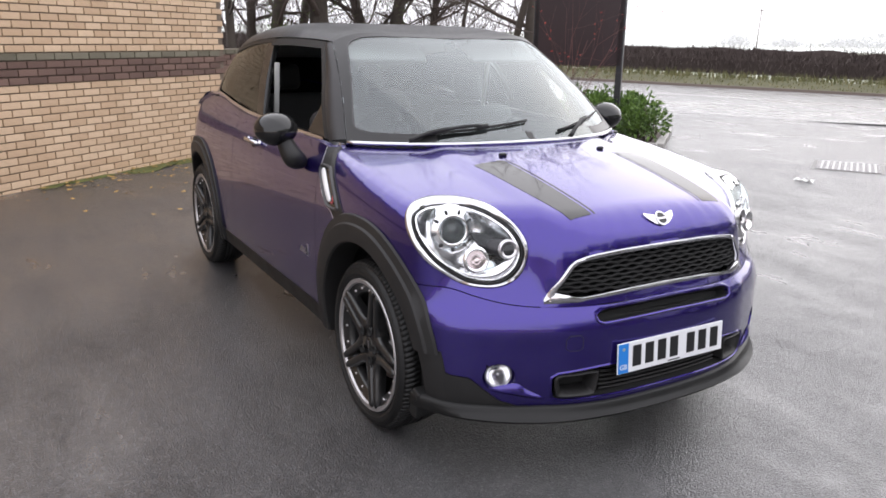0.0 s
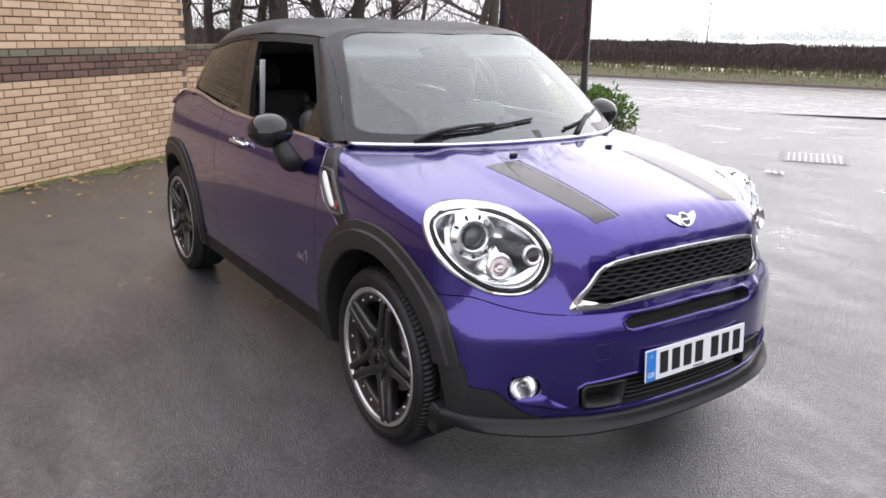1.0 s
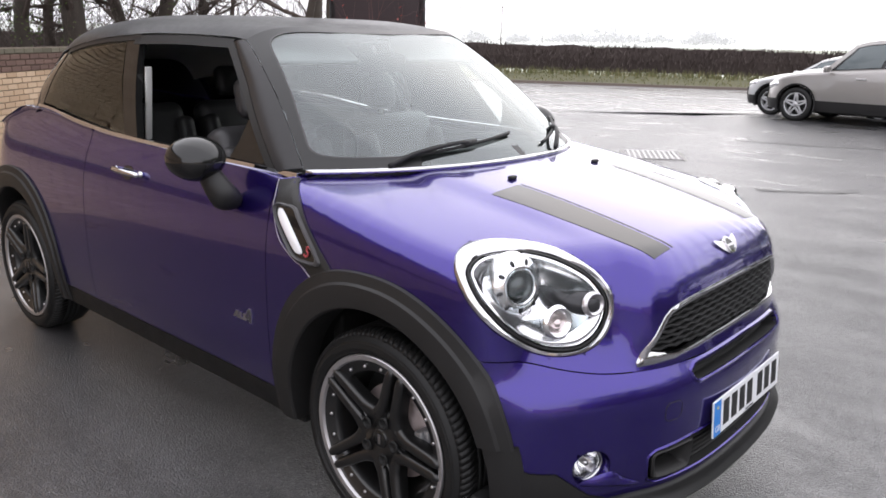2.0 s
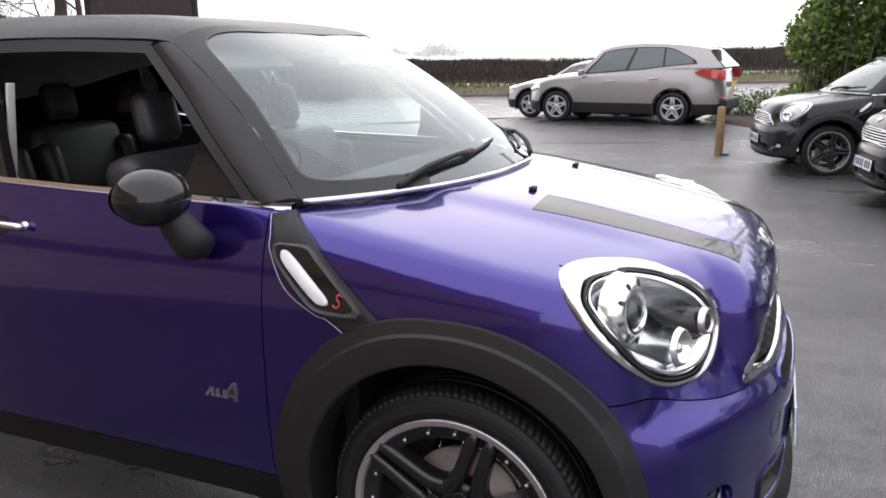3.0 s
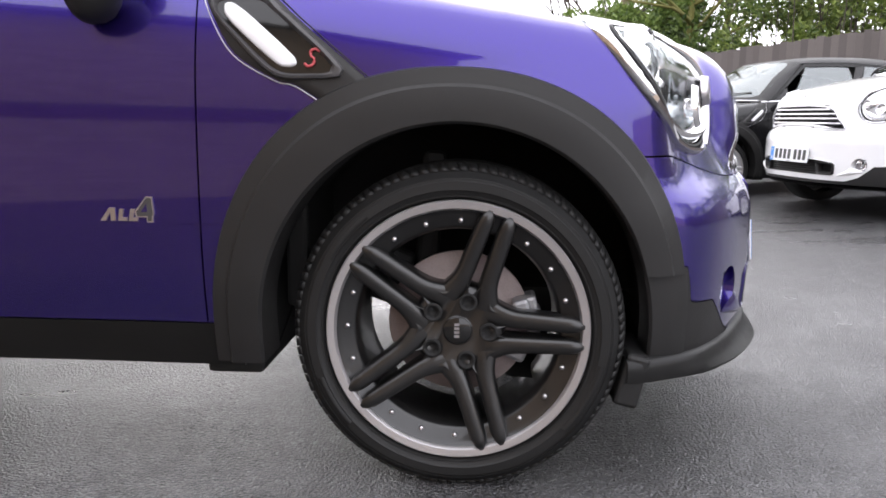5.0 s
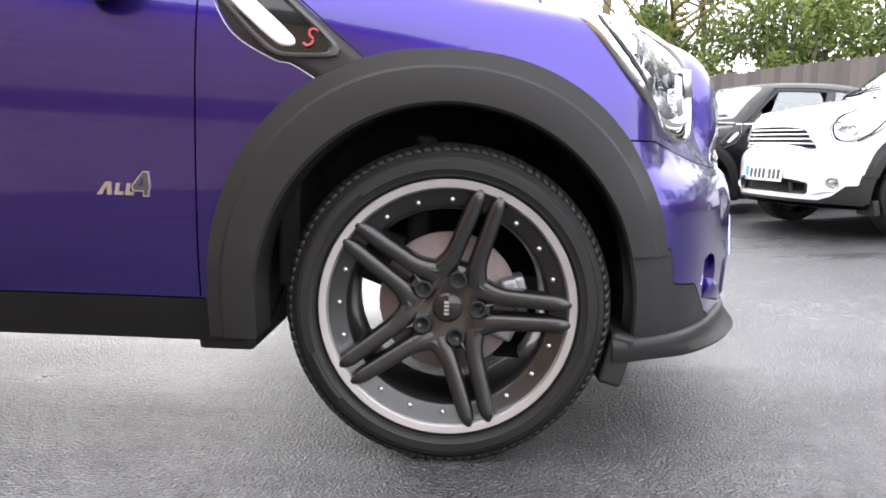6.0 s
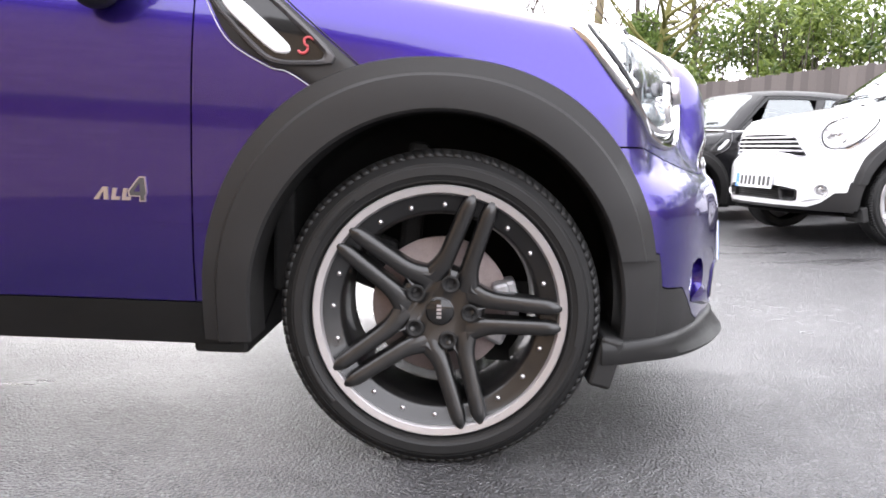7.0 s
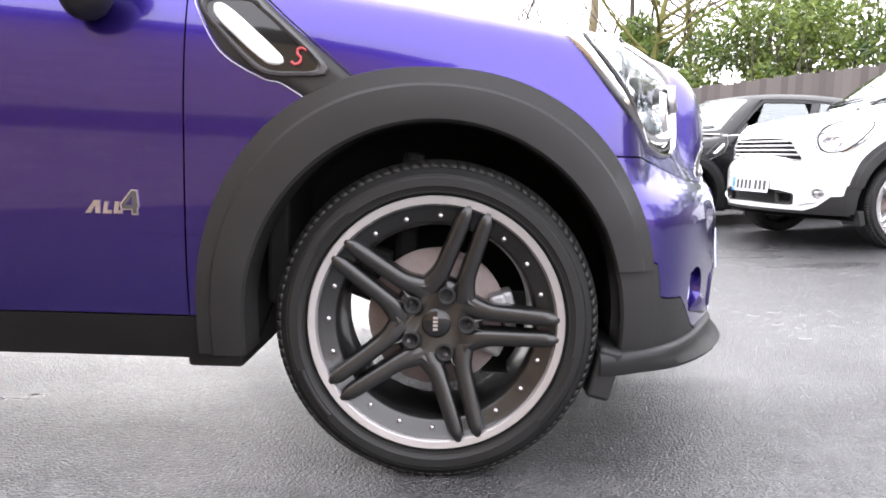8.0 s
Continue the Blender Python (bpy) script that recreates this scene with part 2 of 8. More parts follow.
def ground_z(x, y):
    """The yard falls gently away from the car towards the road and the wall, and rises towards the bays."""
    fall = 0.008 + 0.012 * min(1.0, max(0.0, (-4.0 - x) / 3.0))
    return -fall * soft_ramp(y - 0.9) - 0.012 * soft_ramp(min(-x, 9.0) - 2.6) + 0.085 * soft_ramp(min(x, 5.0) - 1.0) * max(0.0, 1 - max(0.0, y - 5.5) / 8)


def _side(p):
    t = np.gradient(p, axis=0)
    t /= np.linalg.norm(t, axis=1, keepdims=True) + 1e-9
    return np.stack([t[:, 1], -t[:, 0]], 1)


def recalc(ob):
    bm = bmesh.new()
    bm.from_mesh(ob.data)
    bmesh.ops.recalc_face_normals(bm, faces=bm.faces)
    bm.to_mesh(ob.data)
    bm.free()
    return ob
# ---------------------------------------------------------------- the purple car: its skin
# The car stands with its front axle over x = 0 and faces +x; its driver's side is at y < 0. Half widths are called w.
def body_grid(plan, front, side, rear, sill, seam, mid_top, shelf, x_scuttle, cross, radius_front=0.11, radius_side=0.07, spine=-0.1, ncol=(0.014, ), seams=(), low=0.235, shelf_w=0.78, crown=0.062, ridge=0.0, nose=0.0, nose_mid=0.0):
    """Half of a car's lower skin: columns round the plan outline, rows from the sill up over the shoulder.
    Returns V[col][row] and the row numbers of the sill and of the bumper seam."""
    o = spline(plan, 900)
    s = np.r_[0, np.cumsum(np.linalg.norm(np.diff(o, axis=0), axis=1))]
    cuts = [0.0] + [float(s[np.argmin(np.abs(o[:, 0] - x) + (o[:, 1] < 0.6) * 9)]) for x in seams] + [float(s[-1])]
    ss = []
    for a, b in zip(cuts[:-1], cuts[1:]):
        n = max(2, int((b - a) / ncol[0]))
        ss += list(np.linspace(a, b, n, endpoint=False))
    ss.append(cuts[-1])
    ss = np.array(ss)
    ox, ow = np.interp(ss, s, o[:, 0]), np.interp(ss, s, o[:, 1])
    tx, tw = np.interp(ss + 0.01, s, o[:, 0]) - np.interp(ss - 0.01, s, o[:, 0]), np.interp(ss + 0.01, s, o[:, 1]) - np.interp(ss - 0.01, s, o[:, 1])
    ln = np.hypot(tx, tw)
    nx, nw = tw / ln, -tx / ln
    ff, rr = smooth01(nx, 0.12, 0.75), smooth01(-nx, 0.12, 0.75)
    grid = []
    for i in range(len(ss)):
        P0 = np.array([ox[i], ow[i]])
        f, r = ff[i], rr[i]
        set_back = nose * (float(smooth01(ow[i], 0.36, 0.50)) * (1 - float(smooth01(ow[i], 0.68, 0.82)))) - (nose_mid + (0.42 * (ox[0] - ox[i]) if nose_mid else 0.0)) * (1 - float(smooth01(ow[i], 0.455, 0.56))) if ox[i] > 0 else 0.0
        depth = lambda z: f * front(z) + r * rear(z) + (1 - f - r) * side(z) + set_back * smooth01(z, 0.60, 0.72)  # noqa: E731
        bonnet = ox[i] > x_scuttle
        T = np.array([min(ox[i], spine), 0.0]) if bonnet else np.array([max(ox[i], -2.95), shelf_w if ox[i] > -2.9 else max(0.0, min(shelf_w, ow[i] - 0.1))])
        D = T - P0
        L = np.linalg.norm(D) + 1e-9
        D = D / L

        def top(q):
            if bonnet:
                return mid_top(q[0]) - crown * (q[1] / 0.75) ** 2 * cross(q[0]) - ridge * float(smooth01(q[1], 0.40, 0.50)) * float(smooth01(-q[0], -0.55, -0.1))
            return shelf(q[0]) - 0.22 * (q[1] - shelf_w)
        R = radius_front * f + radius_side * (1 - f)
        # where the wall meets the top
        zz = np.linspace(0.6, 1.2, 240)
        rz = depth(zz)
        tz = np.array([top(P0 + D * v) for v in rz])
        k = int(np.argmin(np.abs(zz - tz)))
        zc, rc = zz[k], rz[k]
        z1 = zc - R
        r1 = float(depth(z1))
        r2 = min(rc + R, L * 0.8)
        za, zb = sill(ss[i], ox[i], ow[i]), seam(ox[i], ow[i])
        rows = list(np.linspace(low, za, 4, endpoint=False)) + list(np.linspace(za, zb, 26, endpoint=False)) + list(np.linspace(zb, max(z1, zb + 0.02), 9))
        col = []
        for z in rows:
            d = float(depth(z))
            col.append((*(P0 + np.array([-nx[i], -nw[i]]) * d), z))
        pa = np.array(col[-1])
        qc = P0 + D * rc
        pc = np.array([*qc, zc])
        q2 = P0 + D * r2
        pb = np.array([*q2, top(q2)])
        for t in np.linspace(0, 1, 10)[1:]:
            col.append(tuple((1 - t) ** 2 * pa + 2 * t * (1 - t) * pc + t * t * pb))
        for t in np.linspace(0, 1, 26)[1:]:
            q = P0 + D * (r2 + (L - r2) * t)
            col.append((*q, float(top(q))))
        if i in (0, len(ss) - 1):
            col = [(c[0], 0.0, c[2]) for c in col]
        grid.append(col)
    return np.array(grid), 4, 30


HERO_PLAN = [(0.750, 0), (0.746, 0.14), (0.734, 0.27), (0.705, 0.40), (0.658, 0.51), (0.589, 0.64), (0.502, 0.756), (0.397, 0.826), (0.22, 0.865),
             (0.0, 0.88), (-0.2, 0.882), (-0.45, 0.872), (-0.75, 0.866), (-1.3, 0.868), (-1.9, 0.868), (-2.5, 0.868), (-2.8, 0.855), (-3.05, 0.78),
             (-3.22, 0.64), (-3.31, 0.40), (-3.355, 0.15), (-3.36, 0)]
front_in = pchip([(0.2, 0.03), (0.30, 0.006), (0.40, 0.0), (0.53, 0.0), (0.58, 0.012), (0.63, 0.045), (0.70, 0.068), (0.80, 0.085), (0.95, 0.105), (1.2, 0.14)])
side_in = pchip([(0.2, 0.045), (0.33, 0.018), (0.45, 0.004), (0.6, 0.0), (0.75, 0.002), (0.85, 0.010), (0.95, 0.030), (1.05, 0.07), (1.2, 0.15)])
rear_in = pchip([(0.2, 0.05), (0.4, 0.0), (0.6, 0.01), (0.9, 0.10), (1.0, 0.15), (1.2, 0.24)])
bonnet_mid = pchip([(-1.0, 1.13), (-0.5, 1.10), (-0.3, 1.082), (-0.15, 1.066), (0, 1.045), (0.15, 1.022), (0.3, 0.993), (0.45, 0.960), (0.55, 0.935), (0.62, 0.915), (0.7, 0.885), (0.8, 0.84)])
belt = pchip([(-0.3, 1.04), (-0.46, 1.043), (-0.6, 1.05), (-1.2, 1.062), (-1.65, 1.077), (-2.0, 1.108), (-2.3, 1.137), (-2.5, 1.140), (-2.75, 1.08), (-3.0, 1.0), (-3.4, 0.95)])
X_SCUTTLE, X_DOOR, X_DOOR2, X_WS = -0.47, -0.511, -1.83, -0.46
bonnet_cross = pchip([(-0.5, 0.75), (0.0, 0.95), (0.3, 1.0), (0.6, 1.15)])


def hero_sill(s, x, w):
    return float(np.interp(x, (0.2, 0.3, 0.463, 0.475, 0.535, 0.59, 0.64), (0.33, 0.455, 0.455, 0.378, 0.372, 0.295, 0.258)))


def hero_seam(x, w):
    return float(0.675 - 0.055 * smooth01(x, 0.42, 0.66))


GRID, R_SILL, R_SEAM = body_grid(HERO_PLAN, front_in, side_in, rear_in, hero_sill, hero_seam, bonnet_mid, belt, X_SCUTTLE, bonnet_cross, ridge=0.010, nose=0.018, nose_mid=0.016, seams=(0.476, 0.462, X_SCUTTLE + 0.004, X_DOOR, X_DOOR2))
NC, NR = GRID.shape[:2]


def ws_base(w):
    """x of the windscreen's foot at a half width."""
    return -0.115 - 0.345 * (abs(w) / 0.74) ** 2.2


# the driver's side (y = -w)
HV = GRID.reshape(-1, 3).copy()
HV[:, 1] *= -1
HF = [(i * NR + j, i * NR + j + 1, (i + 1) * NR + j + 1, (i + 1) * NR + j) for i in range(NC - 1) for j in range(NR - 1)]
SKIN = BVHTree.FromPolygons([Vector(v) for v in HV], HF)


def lay_side(u, v):
    """Place and outward normal on the driver's side at x = u, z = v."""
    p, n, *_ = SKIN.ray_cast(Vector((u, -3, v)), Vector((0, 1, 0)))
    if p is None:
        p, n, *_ = SKIN.find_nearest(Vector((u, -0.88, v)))
    return p, (n if n.y < 0 else -n)


def lay_front(u, v):
    """Place and outward normal on the nose at y = u, z = v."""
    a = -abs(u) if abs(u) > 1e-4 else -1e-4
    p, n, *_ = SKIN.ray_cast(Vector((3, a, v)), Vector((-1, 0, 0)))
    if p is None:
        p, n, *_ = SKIN.find_nearest(Vector((0.7, a, v)))
    n = n if n.x > 0 else -n
    if u > 0:
        p, n = Vector((p.x, -p.y, p.z)), Vector((n.x, -n.y, n.z))
    return p, n
# ---------------------------------------------------------------- the purple car: panels
hero = thing("hatchback_car", "metallic purple three-door hatchback car with black roof on wet tarmac", "car")


def arch_line(a, b, n, cx=-0.016, cz=0.325, foot=0.26, k=40):
    """A wheel arch outline in (x, z): from the rear foot over the top to the front foot."""
    out = [(cx - a, z) for z in np.linspace(foot, cz, 4, endpoint=False)]
    for t in np.linspace(math.pi, 0, k):
        c, s = math.cos(t), math.sin(t)
        out.append((cx + a * math.copysign(abs(c) ** (2 / n), c), cz + b * abs(s) ** (2 / n)))
    return out + [(cx + a, z) for z in np.linspace(cz, foot, 4)[1:]]


ARCH_CUT = arch_line(0.43, 0.455, 2.1, -0.01, foot=0.1)
ARCH_CUT_R = [(x - 2.596, z) for x, z in ARCH_CUT]

# the headlight's own plane on the corner of the nose
HEAD_DIR = Vector((0.6, -0.6, 0.53)).normalized()
HEAD_U = Vector((0.70711, 0.70711, 0))
HEAD_V = HEAD_DIR.cross(HEAD_U).normalized()
HEAD_C = Vector((0.41, -0.68, 0.825))


def lay_head(u, v):
    """Place and normal on the corner that carries the headlight, in its own plane."""
    p, n, *_ = SKIN.ray_cast(HEAD_C + HEAD_U * u + HEAD_V * v + HEAD_DIR * 0.6, -HEAD_DIR)
    if p is None:
        p, n, *_ = SKIN.find_nearest(HEAD_C + HEAD_U * u + HEAD_V * v)
    return p, (n if n.dot(HEAD_DIR) > 0 else -n)


def lay_top(u, v):
    """Place and normal on the bonnet at x = u, y = v."""
    a = -abs(v) if abs(v) > 1e-4 else -1e-4
    p, n, *_ = SKIN.ray_cast(Vector((u, a, 3)), Vector((0, 0, -1)))
    if p is None:
        p, n, *_ = SKIN.find_nearest(Vector((u, a, 1.0)))
    n = n if n.z > 0 else -n
    if v > 0:
        p, n = Vector((p.x, -p.y, p.z)), Vector((n.x, -n.y, n.z))
    return p, n


HEAD_OUT = spline([(-0.208, 0.085), (-0.198, 0.025), (-0.165, -0.035), (-0.115, -0.088), (-0.045, -0.126), (0.036, -0.147), (0.122, -0.140), (0.183, -0.104), (0.214, -0.045),
                   (0.214, 0.012), (0.178, 0.060), (0.124, 0.101), (0.055, 0.143), (-0.03, 0.168), (-0.115, 0.170), (-0.182, 0.142)], 96, closed=True)
HEAD_IN = spline([(-0.172, 0.066), (-0.168, 0.022), (-0.138, -0.030), (-0.084, -0.083), (-0.015, -0.116), (0.050, -0.131), (0.125, -0.121), (0.180, -0.075), (0.198, -0.010),
                  (0.163, 0.046), (0.100, 0.087), (0.035, 0.113), (-0.042, 0.125), (-0.129, 0.108)], 96, closed=True)


def mirror_outline(half):
    """A closed outline, anticlockwise seen from the front, from its points at y <= 0 (top middle down to bottom middle)."""
    h = np.array(half, float)
    return np.r_[h, (h * [-1, 1])[::-1][1:-1]]


GRILLE = mirror_outline(np.r_[spline([(0, 0.803), (-0.2, 0.800), (-0.33, 0.791), (-0.385, 0.778)], 24), spline([(-0.405, 0.762), (-0.45, 0.70), (-0.485, 0.645)], 10), spline([(-0.487, 0.63), (-0.40, 0.634), (-0.2, 0.650), (0, 0.655)], 22)])
SLOT = mirror_outline(np.r_[spline([(0, 0.612), (-0.25, 0.606), (-0.30, 0.602)], 14), spline([(-0.324, 0.590), (-0.318, 0.574)], 3), spline([(-0.300, 0.568), (-0.2, 0.572), (0, 0.576)], 12)])
LOWER = mirror_outline(np.r_[spline([(0, 0.41), (-0.28, 0.405), (-0.455, 0.388)], 16), spline([(-0.474, 0.375), (-0.468, 0.31), (-0.452, 0.299)], 6), spline([(-0.44, 0.296), (-0.2, 0.298), (0, 0.300)], 14)])
FOGHOLE = np.array([(-0.636 + 0.047 * math.cos(a), 0.378 + 0.050 * math.sin(a)) for a in np.linspace(0, 2 * math.pi, 40, endpoint=False)])
WS_LINE = np.array([(ws_base(w), -w) for w in np.linspace(0, 0.745, 60)])
SCUT_LINE = np.array([(-0.195, 0.800), (-0.325, 0.920), (-0.395, 0.985), (-0.468, 1.038)])


def snap(line, closed, u, v, lay, where, dist=0.009):
    """Draw the skin's points that lie close to an outline onto it, so that the cut is clean."""
    q = np.asarray(line, float)
    if closed:
        q = np.r_[q, q[:1]]
    s = np.r_[0, np.cumsum(np.linalg.norm(np.diff(q, axis=0), axis=1))]
    t = np.linspace(0, s[-1], int(s[-1] / 0.002))
    q = np.stack([np.interp(t, s, q[:, 0]), np.interp(t, s, q[:, 1])], 1)
    for i in np.nonzero(where)[0]:
        d = np.hypot(q[:, 0] - u[i], q[:, 1] - v[i])
        k = int(np.argmin(d))
        if d[k] < dist:
            p, _ = lay(*q[k])
            mid = abs(HV[i][1]) < 1e-6
            HV[i] = p
            if mid or HV[i][1] > 0:
                HV[i][1] = 0.0


HP = HV.copy()
dh = HP - np.array(HEAD_C)
du, dv, dd = dh @ np.array(HEAD_U), dh @ np.array(HEAD_V), dh @ np.array(HEAD_DIR)
snap(HEAD_OUT, True, du, dv, lay_head, (np.hypot(du, dv) < 0.3) & (dd > -0.2) & (HP[:, 0] > 0.1))
for outline in (GRILLE, SLOT, LOWER, FOGHOLE):
    snap(outline, True, HP[:, 1], HP[:, 2], lay_front, (HP[:, 0] > 0.5))
snap(SCUT_LINE, False, HP[:, 0], HP[:, 2], lay_side, (HP[:, 0] > -0.5) & (HP[:, 0] < -0.1) & (HP[:, 1] < -0.7))
snap(WS_LINE, False, HP[:, 0], HP[:, 1], lay_top, (HP[:, 0] > -0.5) & (HP[:, 0] < 0) & (HP[:, 2] > 0.95))
HC = np.array([HV[list(f)].mean(0) for f in HF])
col_of = np.array([i for i in range(NC - 1) for j in range(NR - 1)])
row_of = np.array([j for i in range(NC - 1) for j in range(NR - 1)])
cx_, cw_, cz_ = HC[:, 0], -HC[:, 1], HC[:, 2]
keep = ~((inside(ARCH_CUT, cx_, cz_) | inside(ARCH_CUT_R, cx_, cz_)) & (cw_ > 0.5))
keep &= ~((row_of >= 39) & (cx_ < -0.115 - 0.345 * (cw_ / 0.74) ** 2.2) & (cx_ > X_SCUTTLE - 0.01) & (cw_ < 0.745))
dh = HC - np.array(HEAD_C)
keep &= ~(inside(HEAD_OUT, dh @ np.array(HEAD_U), dh @ np.array(HEAD_V)) & (dh @ np.array(HEAD_DIR) > -0.25) & (cx_ > 0))
for outline in (GRILLE, SLOT, LOWER, FOGHOLE):
    keep &= ~(inside(outline, -cw_, cz_) & (cx_ > 0.4))

rows_ok = {
    "front_bumper": (cx_ > 0.2) & (row_of < R_SEAM) & (row_of >= R_SILL) & (cx_ > 0.2),
    "black_front_skirt": (cx_ > 0.2) & (row_of < R_SILL),
    "bonnet": (col_of < NC) & (cx_ > X_SCUTTLE) & ~((cx_ > 0.2) & (row_of < R_SEAM)),
    "sill": (cx_ <= 0.2) & (row_of < R_SILL),
    "door": (cx_ < X_DOOR) & (cx_ > X_DOOR2) & (row_of >= R_SILL),
    "rear_quarter": (cx_ < X_DOOR2) & (row_of >= R_SILL),
}
# behind the sloping scuttle line the skin is front wing, ahead of it bonnet
scuttle_x = lambda z: np.interp(z, SCUT_LINE[:, 1], SCUT_LINE[:, 0])  # noqa: E731
wing_zone = (cx_ > X_DOOR) & (cx_ < 0.2) & (row_of >= R_SILL) & (cx_ < scuttle_x(cz_)) & (row_of < 54)
rows_ok["front_wing"] = wing_zone
rows_ok["bonnet"] = rows_ok["bonnet"] & ~wing_zone & (row_of >= R_SILL)
rows_ok["sill"] &= ~wing_zone
for name, m in rows_ok.items():
    F = [HF[i] for i in np.nonzero(m & keep)[0]]
    paint = SILLTRIM if name == "sill" else TRIM if name == "black_front_skirt" else PURPLE
    V2, F2 = mirrored(HV, F)
    if name in ("bonnet", "front_bumper", "black_front_skirt"):
        n0 = len(HV)
        panel(name, np.r_[HV, V2], F + [tuple(i + n0 for i in f) for f in F2], paint, hero)
    else:
        panel(name, HV, F, paint, hero)
        panel(name, V2, F2, paint, hero)


# ---------------------------------------------------------------- arches
def arch_trim(cx, flip):
    """The plastic arch; ahead of the front wheel its foot is a separate skirt corner, set a little lower."""
    k_ = 80
    outer, inner = np.array(arch_line(0.478, 0.516, 2.2, -0.016, foot=0.25, k=k_)), np.array(arch_line(0.388, 0.41, 2.0, -0.004, foot=0.25, k=k_))
    front = inner[len(inner) // 2:]
    for i in range(len(outer)):
        if cx == 0.0 and outer[i][0] > 0 and outer[i][1] < 0.62:
            z = inner[i][1] + (outer[i][1] - inner[i][1]) * float(smooth01(0.62 - outer[i][1], 0, 0.15))
            inner[i] = (np.interp(-z, -front[:, 1], front[:, 0]), z)
    lay = [(0.0, 0.002), (0.03, 0.012), (0.30, 0.015), (0.36, 0.023), (0.62, 0.024), (0.95, 0.020), (1.0, 0.013), (1.0, -0.10)]
    cut = next(i for i in range(len(outer)) if outer[i][0] > 0 and outer[i][1] < 0.462) if cx == 0.0 else len(outer) - 1
    pieces = [("wheel_arch_trim", 0, cut, 0.0, "matt black plastic arch trim")]
    if cx == 0.0:
        pieces.append(("skirt_corner", cut, len(outer) - 1, -0.005, "matt black bumper corner"))
    flush = [(-0.12, -0.004), (0.0, 0.004), (0.5, 0.006), (0.92, 0.006), (1.0, 0.0), (1.0, -0.10)]
    for name, i0, i1, sink, label in pieces:
        vs, fs = [], []
        lay = flush if sink else lay
        for o, i in zip(outer[i0:i1 + 1], inner[i0:i1 + 1]):
            for t, h in lay:
                q = o + (i - o) * t
                p, nn = lay_side(q[0] + cx, max(q[1], 0.25))
                vs.append((p.x, p.y - h if t < 1 or h >= 0 else p.y + 0.10, q[1]))
        k = len(lay)
        for a in range(i1 - i0):
            for b in range(k - 1):
                fs.append((a * k + b, (a + 1) * k + b, (a + 1) * k + b + 1, a * k + b + 1))
        if i1 == cut and cx == 0.0:
            fs.append(tuple((i1 - i0) * k + b for b in range(k)))
        vs = np.array(vs)
        if flip:
            vs, fs = mirrored(vs, fs)
        crisp(recalc(mesh_ob(name, vs, fs, TRIM, hero, label)), 30)


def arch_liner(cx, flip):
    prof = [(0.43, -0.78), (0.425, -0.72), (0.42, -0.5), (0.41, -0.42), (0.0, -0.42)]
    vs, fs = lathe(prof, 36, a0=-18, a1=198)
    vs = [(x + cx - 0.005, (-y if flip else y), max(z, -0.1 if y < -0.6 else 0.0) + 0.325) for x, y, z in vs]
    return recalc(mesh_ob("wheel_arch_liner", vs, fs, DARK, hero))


for cx in (0.0, -2.596):
    for flip in (False, True):
        arch_trim(cx, flip)
        arch_liner(cx, flip)


